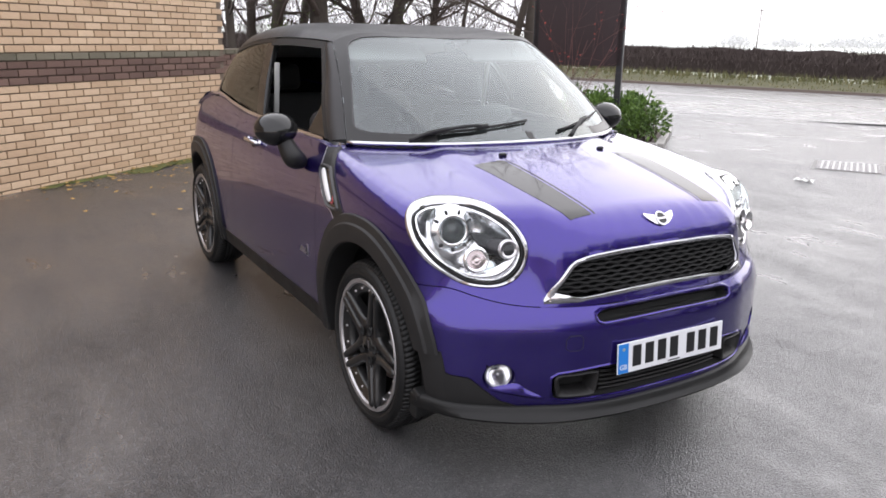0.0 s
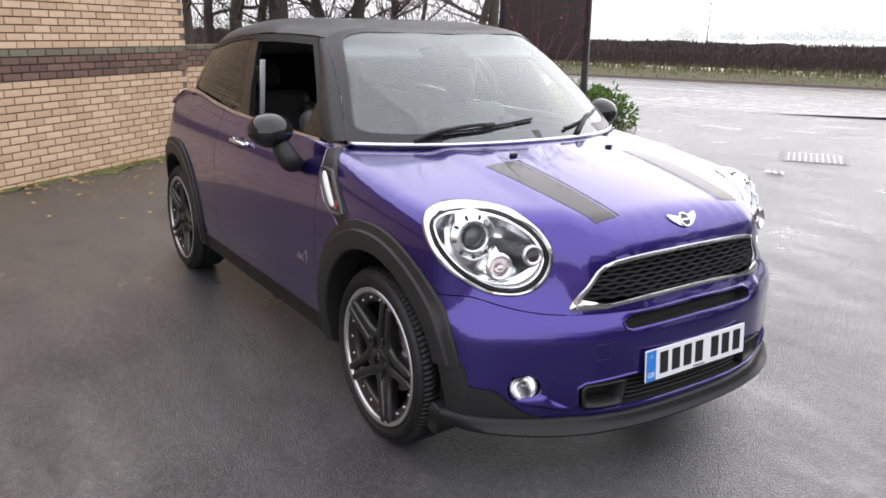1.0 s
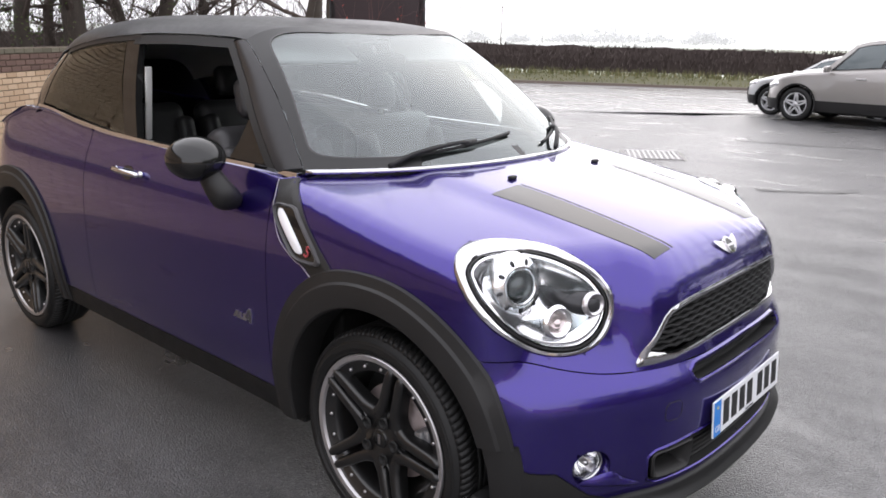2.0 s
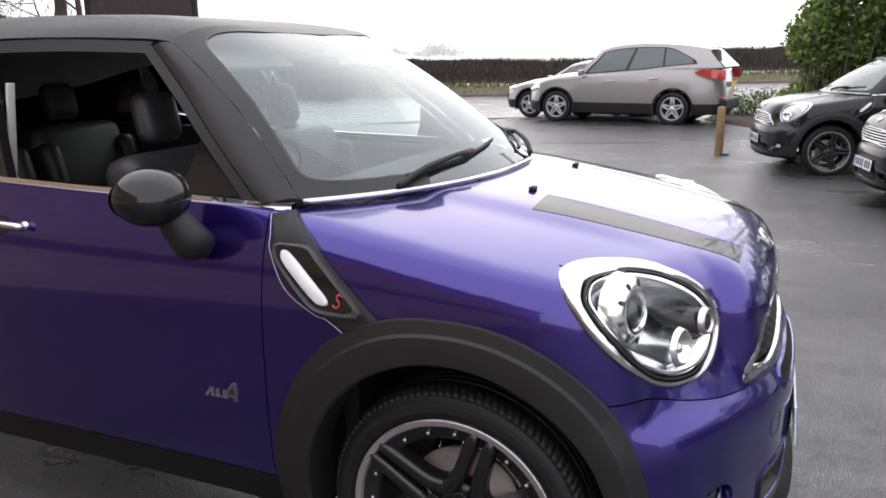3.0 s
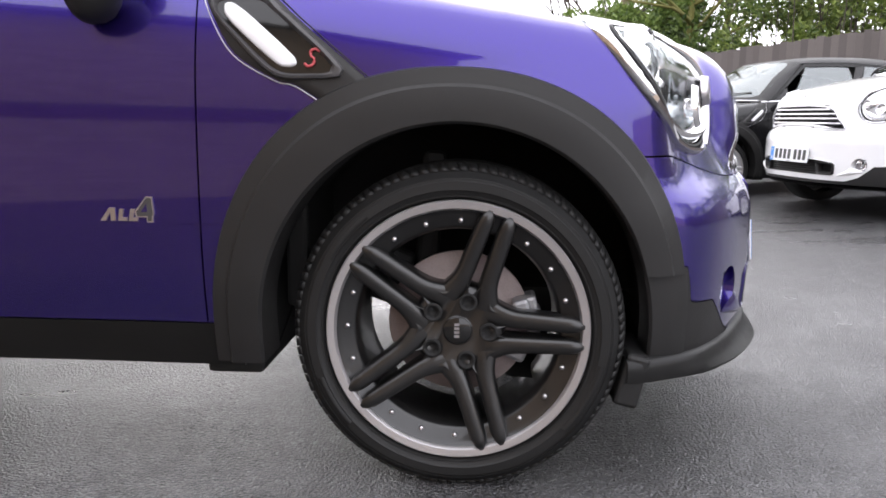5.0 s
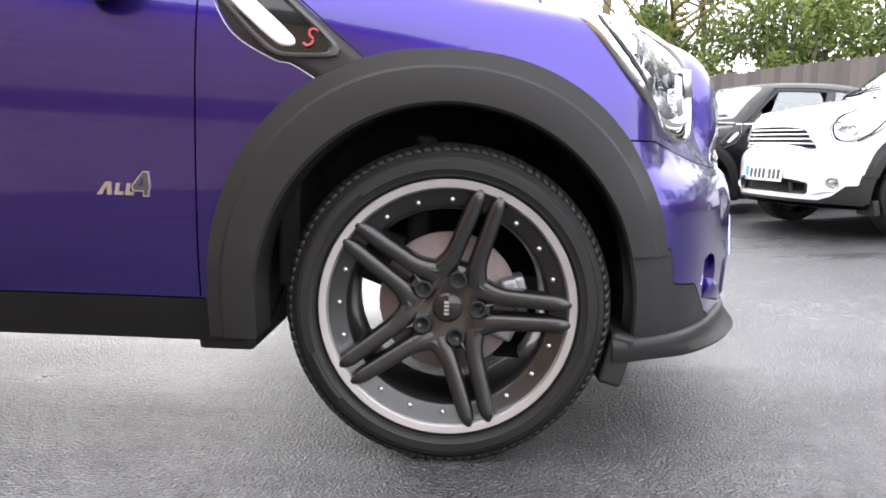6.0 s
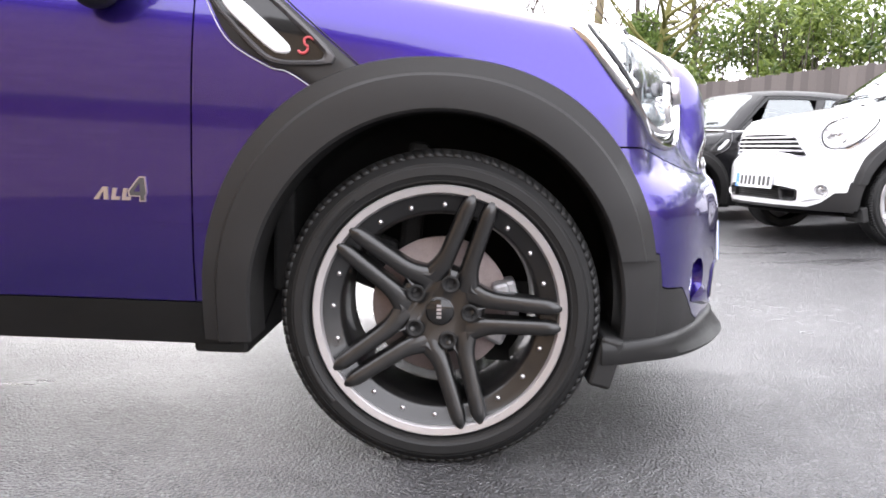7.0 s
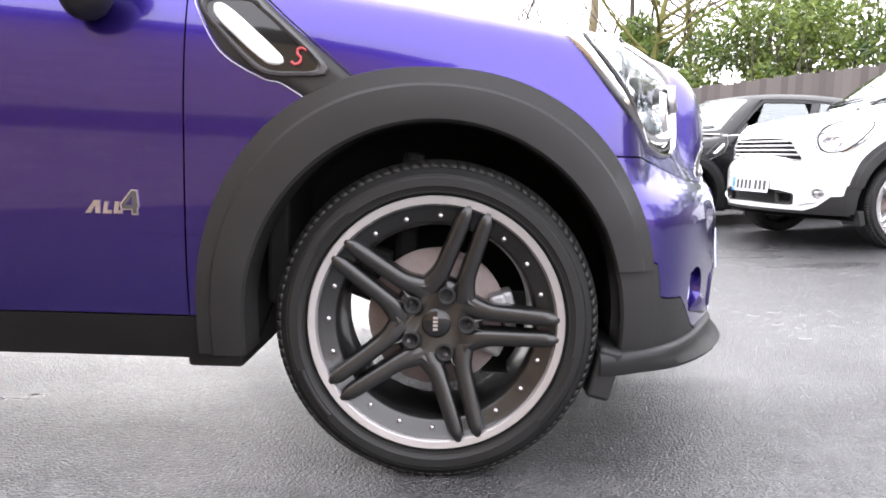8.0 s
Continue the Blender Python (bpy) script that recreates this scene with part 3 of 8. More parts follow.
# ---------------------------------------------------------------- wheels
def wheel(cx, flip, detail=True):
    """A tyre on a dark five-twin-spoke wheel with a machined lip, and its brake behind."""
    w = new("wheel")
    w.parent = hero
    w.matrix_basis = pose(cx, 0.86 if flip else -0.86, 0.3265, 0, 0, 180 if flip else 0)
    R = 0.3335
    # tyre: sidewall and shoulder turned about the axle (outside at y = 0, inside at y = 0.2)
    prof = [(0.262, 0.012), (0.266, 0.001), (0.2695, -0.0040), (0.2702, -0.0062), (0.2722, -0.0064), (0.2728, -0.0046), (0.279, -0.0072), (0.2825, -0.0088), (0.2832, -0.0102), (0.2995, -0.0098), (0.3002, -0.0080), (0.304, -0.0066), (0.3046, -0.0085), (0.3064, -0.0080), (0.3070, -0.0052), (0.318, 0.004), (0.325, 0.014), (R - 0.004, 0.03), (R, 0.06), (R, 0.15), (R - 0.006, 0.18), (0.315, 0.20), (0.27, 0.208), (0.25, 0.20)]
    vs, fs = lathe(prof, 120)
    tyre = crisp(recalc(mesh_ob("tyre", vs, fs, RUBBER, w)), 40)
    # tread blocks over the shoulder
    bvs, bfs = [], []
    nb = 104
    for i in range(nb):
        a = 2 * math.pi * i / nb
        sec = [(0.319, 0.003), (0.327, 0.012), (R + 0.001, 0.028), (R + 0.0018, 0.062), (R - 0.003, 0.062), (0.318, 0.02)]
        base = len(bvs)
        for da, tw in ((0.0, 0), (0.86, 0)):
            for r, y in sec:
                t = a + 2 * math.pi / nb * da + (y - 0.0) * 0.9
                bvs.append((r * math.cos(t), y, r * math.sin(t)))
        k = len(sec)
        for q in range(k):
            bfs.append((base + q, base + (q + 1) % k, base + k + (q + 1) % k, base + k + q))
        bfs += [tuple(base + q for q in range(k)), tuple(base + k + q for q in reversed(range(k)))]
    tb = recalc(mesh_ob("tread", bvs, bfs, RUBBER, tyre))
    for y in (0.075, 0.1, 0.125):
        vs, fs = lathe([(R - 0.002, y - 0.009), (R + 0.0025, y - 0.008), (R + 0.0025, y + 0.008), (R - 0.002, y + 0.009)], 90)
        recalc(mesh_ob("tread_rib", vs, fs, RUBBER, tyre))
    # raised maker's mark on the sidewall: plain bars
    for a0, a1 in ((128, 150), (-42, -12), (200, 222)):
        vs, fs = lathe([(0.285, -0.0095), (0.2858, -0.0118), (0.2970, -0.0116), (0.2978, -0.0095)], 16, a0=a0, a1=a1)
        recalc(mesh_ob("sidewall_mark", vs, fs, RUBBER, tyre))
    # rim
    prof = [(0.2635, 0.010), (0.2635, -0.003), (0.261, -0.006), (0.2475, -0.004), (0.2445, 0.0), (0.2430, 0.004)]
    vs, fs = lathe(prof, 120)
    crisp(recalc(mesh_ob("rim_lip", vs, fs, RIMLIP, w, "machined pinkish silver rim lip")), 20)
    prof = [(0.2430, 0.004), (0.234, 0.012), (0.212, 0.016), (0.206, 0.022), (0.200, 0.05), (0.198, 0.14), (0.2, 0.19)]
    vs, fs = lathe(prof, 96)
    rim = recalc(mesh_ob("rim", vs, fs, DARKALU, w))
    for i in range(20):
        if i % 4 == 0:
            continue
        a = radians(-1 + 18 * i)
        vs, fs = lathe([(0, -0.004), (0.0034, -0.004), (0.0054, -0.001), (0.0054, 0.004)], 10)
        recalc(mesh_ob("rim_bolt", [(x + 0.222 * math.cos(a), y + 0.013, z + 0.222 * math.sin(a)) for x, y, z in vs], fs, SATIN, rim))
    # twin spokes
    spoke_me = None
    for i in range(5):
        for sgn in (-1, 1):
            a = radians(-1 + 72 * i)
            if spoke_me is None or sgn not in spoke_me:
                spoke_me = spoke_me or {}
                bm = bmesh.new()
                secs = []
                for t in np.linspace(0, 1, 16):
                    r = 0.055 + (0.252 - 0.055) * t
                    far = 0.0370 + 0.0105 * (1 - t) + 0.03 * max(0, (0.35 - t) / 0.35) ** 2
                    near = 0.0045 + 0.0045 * (1 - t)
                    off, half = sgn * (far + near) / 2, (far - near) / 2
                    if t > 0.84:
                        half *= 1 - 0.62 * ((t - 0.84) / 0.16) ** 2
                    y0 = 0.012 - 0.024 * t ** 0.8 + 0.008 * max(0, (t - 0.93) / 0.07) ** 2
                    ring = []
                    for c, h in ((-1, 0.040), (-1.0, 0.012), (-0.86, 0.0045), (-0.5, 0.0), (0.5, 0.0), (0.86, 0.0045), (1.0, 0.012), (1, 0.040)):
                        ring.append(bm.verts.new((r, y0 + h + (0.010 * (1 - t) if abs(c) > 0.9 else 0), off + half * c)))
                    secs.append(ring)
                for p, q in zip(secs[:-1], secs[1:]):
                    for j in range(7):
                        bm.faces.new((p[j], q[j], q[j + 1], p[j + 1]))
                bm.faces.new(secs[-1])
                bmesh.ops.recalc_face_normals(bm, faces=bm.faces)
                me = bpy.data.meshes.new("spoke")
                bm.to_mesh(me)
                bm.free()
                me.materials.append(DARKALU)
                me.polygons.foreach_set("use_smooth", [True] * len(me.polygons))
                spoke_me[sgn] = me
            ob = new("spoke", spoke_me[sgn])
            ob.parent = w
            ob.matrix_basis = pose(0, 0, 0, 0, -math.degrees(a), 0)
    # hub
    prof = [(0, 0.010), (0.028, 0.010), (0.0305, 0.012), (0.032, 0.016), (0.040, 0.016), (0.070, 0.017), (0.086, 0.021), (0.094, 0.031), (0.096, 0.06)]
    vs, fs = lathe(prof, 60)
    hub = recalc(mesh_ob("hub", vs, fs, DARKALU, w))
    # scalloped web between the spokes
    wv, wf, m = [], [], 180
    for y, shrink in ((0.012, 0.82), (0.0085, 0.90), (0.0080, 0.955), (0.0105, 0.985), (0.017, 1.0), (0.045, 1.0)):
        for i in range(m):
            phi = 360 * i / m
            g = abs((phi - 36 + 1 + 36) % 72 - 36)
            r = 0.085 + 0.038 * min(1, g / 17.5) ** 2 if g < 24 else 0.123 - 0.045 * smooth01(g, 25, 33)
            wv.append((r * shrink * math.cos(radians(phi)), y, r * shrink * math.sin(radians(phi))))
    for k in range(5):
        for i in range(m):
            wf.append((k * m + i, k * m + (i + 1) % m, (k + 1) * m + (i + 1) % m, (k + 1) * m + i))
    wf.append(tuple(range(m)))
    recalc(mesh_ob("hub_web", wv, wf, DARKALU, w))
    vs, fs = lathe([(0, 0.0085), (0.026, 0.0085), (0.028, 0.010), (0.028, 0.014)], 40)
    cap = recalc(mesh_ob("centre_cap", vs, fs, PIANO, w))
    for k, (dx, dz) in enumerate(((-0.0015, 0.012), (-0.0015, 0.004), (-0.0015, -0.004), (-0.0015, -0.012))):
        block("cap_mark", (0.010, 0.001, 0.0052), (dx, 0.0080, dz), SATIN, cap, 0.0)
    for i in range(5):
        a = radians(-1 + 72 * i)
        vs, fs = lathe([(0.0, 0.026), (0.0085, 0.026), (0.009, 0.024), (0.0135, 0.0165), (0.0175, 0.0150), (0.0190, 0.020)], 24)
        recalc(mesh_ob("bolt_well", [(x + 0.062 * math.cos(a), y - 0.0145, z + 0.062 * math.sin(a)) for x, y, z in vs], fs, DARK, hub))
    # brake
    vs, fs = lathe([(0.05, 0.075), (0.09, 0.075), (0.092, 0.085), (0.148, 0.085), (0.148, 0.105), (0.06, 0.105)], 48)
    recalc(mesh_ob("brake_disc", vs, fs, DISC, w))
    bm = bmesh.new()
    for (sx, sy, sz), (px, py, pz, ry) in (((0.05, 0.07, 0.05), (0.138, 0.085, 0.035, -15)), ((0.035, 0.05, 0.035), (0.128, 0.065, 0.04, -15)), ((0.045, 0.06, 0.04), (0.12, 0.085, -0.055, 25)), ((0.03, 0.05, 0.09), (0.155, 0.1, -0.01, 0))):
        box(bm, (sx, sy, sz), pose(px, py, pz, 0, ry, 0), 0.008)
    part("brake_caliper", bm, CALIPER, w, smooth=False)
    bm = bmesh.new()
    box(bm, (0.10, 0.06, 0.12), pose(-0.165, 0.17, 0.085, 0, 20, 0), 0.012)
    box(bm, (0.05, 0.06, 0.30), pose(-0.07, 0.19, 0.20, 0, 4, 0), 0.015)
    part("suspension_strut", bm, DARK, w, smooth=False)
    return w


for cx in (0.0, -2.596):
    for flip in (False, True):
        wheel(cx, flip)

# ---------------------------------------------------------------- the glasshouse
rail_z = pchip([(-0.85, 1.442), (-0.95, 1.460), (-1.05, 1.472), (-1.5, 1.482), (-1.72, 1.474), (-2.0, 1.451), (-2.28, 1.410), (-2.6, 1.33), (-3.0, 1.245)])
rail_w = pchip([(-0.85, 0.575), (-1.05, 0.582), (-1.4, 0.618), (-1.72, 0.640), (-2.0, 0.650), (-2.28, 0.648), (-2.5, 0.615), (-2.75, 0.535), (-3.0, 0.40)])
belt_w = pchip([(-0.4, 0.735), (-0.6, 0.775), (-1.2, 0.785), (-2.0, 0.79), (-2.38, 0.768), (-2.7, 0.68), (-3.0, 0.52)])
mid_z = pchip([(-0.85, 1.500), (-1.0, 1.530), (-1.3, 1.556), (-1.7, 1.562), (-2.2, 1.535), (-2.7, 1.445), (-3.0, 1.375)])


def lay_green(x, z, out=0.0):
    zb, zr = float(belt(x)), float(rail_z(x))
    t = (z - zb) / (zr - zb)
    w = float(belt_w(x)) + (float(rail_w(x)) - float(belt_w(x))) * t + 0.018 * math.sin(math.pi * min(max(t, 0), 1))
    return Vector((x, -w - out, z))


def loft(name, a, b, material, rows=8, out=0.0, thick=0.012, parent=None, label="", n=40):
    """A panel of the driver's side glasshouse between two curves in (x, z), and its twin across the car."""
    obs = []
    A, B = spline(a, n), spline(b, n)
    for flip in (1, -1):
        vs, fs = [], []
        for o in (out, out - thick):
            for i in range(n):
                for r in range(rows + 1):
                    q = A[i] + (B[i] - A[i]) * r / rows
                    p = lay_green(q[0], q[1], o)
                    vs.append((p.x, p.y * flip, p.z))
        k = rows + 1
        half = n * k
        for i in range(n - 1):
            for r in range(rows):
                f = (i * k + r, (i + 1) * k + r, (i + 1) * k + r + 1, i * k + r + 1)
                fs += [f, tuple(half + v for v in reversed(f))]
        rim = [i * k for i in range(n)] + [(n - 1) * k + r for r in range(1, k)] + [i * k + rows for i in reversed(range(n - 1))] + [r for r in reversed(range(1, rows))]
        for p, q in zip(rim, rim[1:] + rim[:1]):
            fs.append((p, half + p, half + q, q))
        ob = recalc(mesh_ob(name, vs, fs, material, parent or hero, label))
        obs.append(crisp(ob, 40))
    return obs


BT = lambda x: float(belt(x)) + 0.012  # noqa: E731
# chrome belt line, from the windscreen to the rear of the quarter glass
loft("belt_moulding", [(x, float(belt(x)) - 0.006) for x in np.linspace(-0.475, -2.45, 14)], [(x, float(belt(x)) + 0.010) for x in np.linspace(-0.475, -2.45, 14)], CHROME, 2, 0.006, 0.02)
# front pillar, door window frame, middle pillar, quarter glass, rear pillar
pillar = lambda d: [(-0.475 - d, 1.05), (-0.62 - d, 1.18), (-0.80 - d, 1.335), (-0.945 - d, 1.452)]  # noqa: E731
loft("door_frame_front", pillar(0.085), pillar(0.125), SEAL, 3, 0.004, 0.03)
loft("window_frame_top", [(-1.045, 1.432), (-1.36, 1.440), (-1.66, 1.436)], [(-1.03, 1.464), (-1.36, 1.476), (-1.66, 1.472)], SEAL, 2, 0.002, 0.03)
loft("quarter_vent_panel", [(-0.625, BT(-0.63)), (-0.70, 1.128), (-0.775, 1.193)], [(-0.83, BT(-0.8)), (-0.80, 1.128), (-0.785, 1.198)], PIANO, 4, -0.006, 0.01)
bp = lambda d: [(-1.455 - d, 1.076), (-1.535 - d, 1.26), (-1.63 - d, 1.46)]  # noqa: E731
loft("middle_pillar", bp(0.0), bp(0.10), PIANO, 4, 0.0, 0.03)
loft("quarter_glass", [(-1.56, 1.080), (-1.85, 1.108), (-2.13, 1.140), (-2.40, 1.160)], [(-1.735, 1.451), (-1.92, 1.440), (-2.11, 1.418), (-2.285, 1.386)], TINT, 8, -0.002, 0.005)
loft("roof_rail", [(-1.62, 1.453), (-1.92, 1.438), (-2.11, 1.416), (-2.29, 1.385)], [(-1.62, 1.477), (-1.92, 1.460), (-2.11, 1.438), (-2.29, 1.410)], BLACKPAINT, 3, 0.003, 0.02)
loft("rear_pillar", [(-2.40, 1.12), (-2.345, 1.27), (-2.287, 1.407)], [(-2.98, 1.0), (-2.98, 1.12), (-2.98, 1.246)], PIANO, 10, 0.0, 0.02)


def roof_point(x, t):
    """t from -1 (driver's rail) to 1."""
    w = float(rail_w(x)) + 0.006
    zr, zm = float(rail_z(x)), float(mid_z(x))
    return Vector((x, t * w, zr + (zm - zr) * (1 - abs(t) ** 7)))


def ws_top(t):
    """Foot of the roof above the windscreen; t from -1 to 1."""
    return -0.865 - 0.10 * abs(t) ** 2.2


def roof_sheet(name, material, drop=0.0, parent=None):
    vs, fs, n, k = [], [], 60, 48
    for i in range(n + 1):
        for j in range(k + 1):
            t = -1 + 2 * j / k
            x0 = ws_top(t)
            x = x0 + (-3.0 - x0) * i / n
            p = roof_point(x, t)
            vs.append((p.x, p.y * (1 - 0.3 * drop), p.z - drop))
    for i in range(n):
        for j in range(k):
            a = i * (k + 1) + j
            fs.append((a, a + 1, a + k + 2, a + k + 1))
    ob = recalc(mesh_ob(name, vs, fs, material, parent or hero))
    return ob


roof_sheet("roof", BLACKPAINT)
roof_sheet("headliner", LINER, 0.04)


def ws_point(s, v, lift=0.0):
    """The windscreen: s from -1 to 1 across, v from 0 at its foot to 1 at the roof."""
    w0, w1 = 0.735, 0.575
    x0, z0 = ws_base(s * w0) - 0.012, float(bonnet_mid(ws_base(s * w0))) - 0.062 * (s * w0 / 0.75) ** 2 * float(bonnet_cross(ws_base(s * w0))) + 0.012
    p1 = roof_point(ws_top(s), s)
    p0 = Vector((x0, s * w0, z0))
    p = p0.lerp(p1, v)
    b = 0.028 * math.sin(math.pi * v)
    return p + Vector((0.75, 0, 0.66)) * (b + lift)


def ws_patch(name, inner, material, lift, parent, lo=0.0, hi=1.0, n=40, k=24):
    """inner False: the pane; True: the black band round its border."""
    vs, fs = [], []
    for i in range(n + 1):
        for j in range(k + 1):
            vs.append(ws_point(-1 + 2 * i / n, j / k, lift))
    for i in range(n):
        for j in range(k):
            s, v = -1 + (2 * i + 1) / n, (j + 0.5) / k
            a = 0.07 - 0.02 * v
            rim = abs(s) > 1 - a or v < 0.075 + 0.12 * (abs(s) ** 7) or v > 0.955
            if rim or not inner:
                q = i * (k + 1) + j
                fs.append((q, q + k + 1, q + k + 2, q + 1))
    return recalc(mesh_ob(name, vs, fs, material, parent))


for flip in (1, -1):
    vs, fs, n, k = [], [], 24, 6
    A_ = spline(pillar(0.078), n + 1)
    for i in range(n + 1):
        p0 = ws_point(-1.0, 0.01 + 0.985 * i / n)
        p1 = lay_green(A_[i][0], A_[i][1], 0.004)
        for j in range(k + 1):
            q = p0.lerp(p1, j / k) + Vector((0.25, -1, 0.3)).normalized() * (0.012 * math.sin(math.pi * j / k) + 0.003)
            vs.append((q.x, q.y * flip, q.z))
    for i in range(n):
        for j in range(k):
            q = i * (k + 1) + j
            fs.append((q, q + 1, q + k + 2, q + k + 1))
    recalc(mesh_ob("front_pillar", vs, fs, PILLAR, hero, "satin black front pillar"))

screen = ws_patch("windscreen", False, SCREEN, 0.0, hero)
screen.visible_shadow = False


def screen_border(margin_s, foot, head, material, lift, parent, name, width=None):
    """The printed band round the pane, rounded at its inner corners; width: a narrow line along its inner edge instead."""
    inner, outer = [], []
    half_v, mid_v = (head - foot) / 2, (head + foot) / 2
    for a in np.linspace(0, 2 * math.pi, 241)[:-1]:
        c, s = math.cos(a), math.sin(a)
        e = 0.16 if s > 0 else 0.14
        ds, dv = math.copysign(abs(c) ** e, c), math.copysign(abs(s) ** e, s)
        v = mid_v + half_v * dv
        q = (1 - margin_s * (0.32 + 0.68 * v)) * ds, v
        inner.append(q)
        k = max(abs(ds), abs(dv))
        outer.append((ds / k, min(max(0.5 + 0.5 * dv / k, 0.0), 1.0)) if width is None else (q[0] * (1 + width), v + width * dv * 0.8))
    vs, fs, k, n = [], [], 7, len(inner)
    for (s0, v0), (s1, v1) in zip(inner, outer):
        for j in range(k):
            t = j / (k - 1)
            vs.append(ws_point(s0 + (s1 - s0) * t, v0 + (v1 - v0) * t, lift))
    for i in range(n):
        for j in range(k - 1):
            q, r = i * k + j, (i + 1) % n * k + j
            fs.append((q, r, r + 1, q + 1))
    return recalc(mesh_ob(name, vs, fs, material, parent))


screen_border(0.095, 0.062, 0.955, FRIT, 0.0025, screen, "screen_border")
# grey line stands in for the pillar's reflection along the pane's edge
screen_border(0.095, 0.062, 0.955, GREYTRIM, 0.0032, screen, "screen_edge", 0.007)
# chrome strip along the foot of the windscreen
pts = []
for s in np.linspace(-1, 1, 61):
    p = ws_point(s, 0.0)
    pts.append(Vector((p.x + 0.012, p.y * 1.0, p.z - 0.006)))
vs, fs = tube(pts, 0.009, 8)
mesh_ob("windscreen_strip", vs, fs, CHROME, hero)
# tail: hatch glass and tailgate close the rear
vs, fs = [], []
for i in range(13):
    t = -1 + i / 6
    a = roof_point(-3.0, t)
    b = Vector((-3.10 + 0.1 * t * t, t * 0.56, 1.06))
    vs += [a, b, Vector((-3.16 + 0.1 * t * t, t * 0.60, 0.95))]
for i in range(12):
    q = i * 3
    fs += [(q, q + 3, q + 4, q + 1), (q + 1, q + 4, q + 5, q + 2)]
recalc(mesh_ob("tailgate", vs, fs, BLACKPAINT, hero))
# ---------------------------------------------------------------- the purple car: lamps, grille, badges
def both(build):
    """Build a piece on the driver's side and its twin across the car."""
    for flip in (1, -1):
        build(flip)


def flipped(lay, flip):
    def f(u, v):
        p, n = lay(u, v)
        return Vector((p.x, p.y * flip, p.z)), Vector((n.x, n.y * flip, n.z))
    return f


def ring(name, outer, inner, profile, lay, material, parent, label=""):
    """A frame between two outlines laid on a surface; profile: (0 outer to 1 inner, height)."""
    vs, fs, k = [], [], len(profile)
    for o, i in zip(outer, inner):
        for t, h in profile:
            q = np.asarray(o) + (np.asarray(i) - np.asarray(o)) * t
            p, n = lay(q[0], q[1])
            vs.append(p + n * h)
    m = len(outer)
    for a in range(m):
        b = (a + 1) % m
        for j in range(k - 1):
            fs.append((a * k + j, b * k + j, b * k + j + 1, a * k + j + 1))
    return crisp(recalc(mesh_ob(name, vs, fs, material, parent, label)), 45)


def sheet(name, outline, lay, height, material, parent, label="", rings=8, bulge=0.0, centre=None):
    """A closed patch inside an outline, laid on a surface at a height (bulging in the middle)."""
    o = np.asarray(outline, float)
    c = o.mean(0) if centre is None else np.array(centre)
    vs, fs, m = [], [], len(o)
    for r in range(rings):
        t = 1 - r / rings
        for q in o:
            u = c + (q - c) * t
            p, n = lay(u[0], u[1])
            vs.append(p + n * (height + bulge * (1 - t * t)))
    p, n = lay(c[0], c[1])
    vs.append(p + n * (height + bulge))
    for r in range(rings - 1):
        for a in range(m):
            b = (a + 1) % m
            fs.append((r * m + a, r * m + b, (r + 1) * m + b, (r + 1) * m + a))
    for a in range(m):
        fs.append(((rings - 1) * m + a, (rings - 1) * m + (a + 1) % m, len(vs) - 1))
    return recalc(mesh_ob(name, vs, fs, material, parent, label))


def match(a, b):
    """Reorder outline b so that its points lie beside those of a (same count)."""
    k = int(np.argmin(np.hypot(*(np.asarray(b) - np.asarray(a)[0]).T)))
    return np.roll(b, -k, 0)


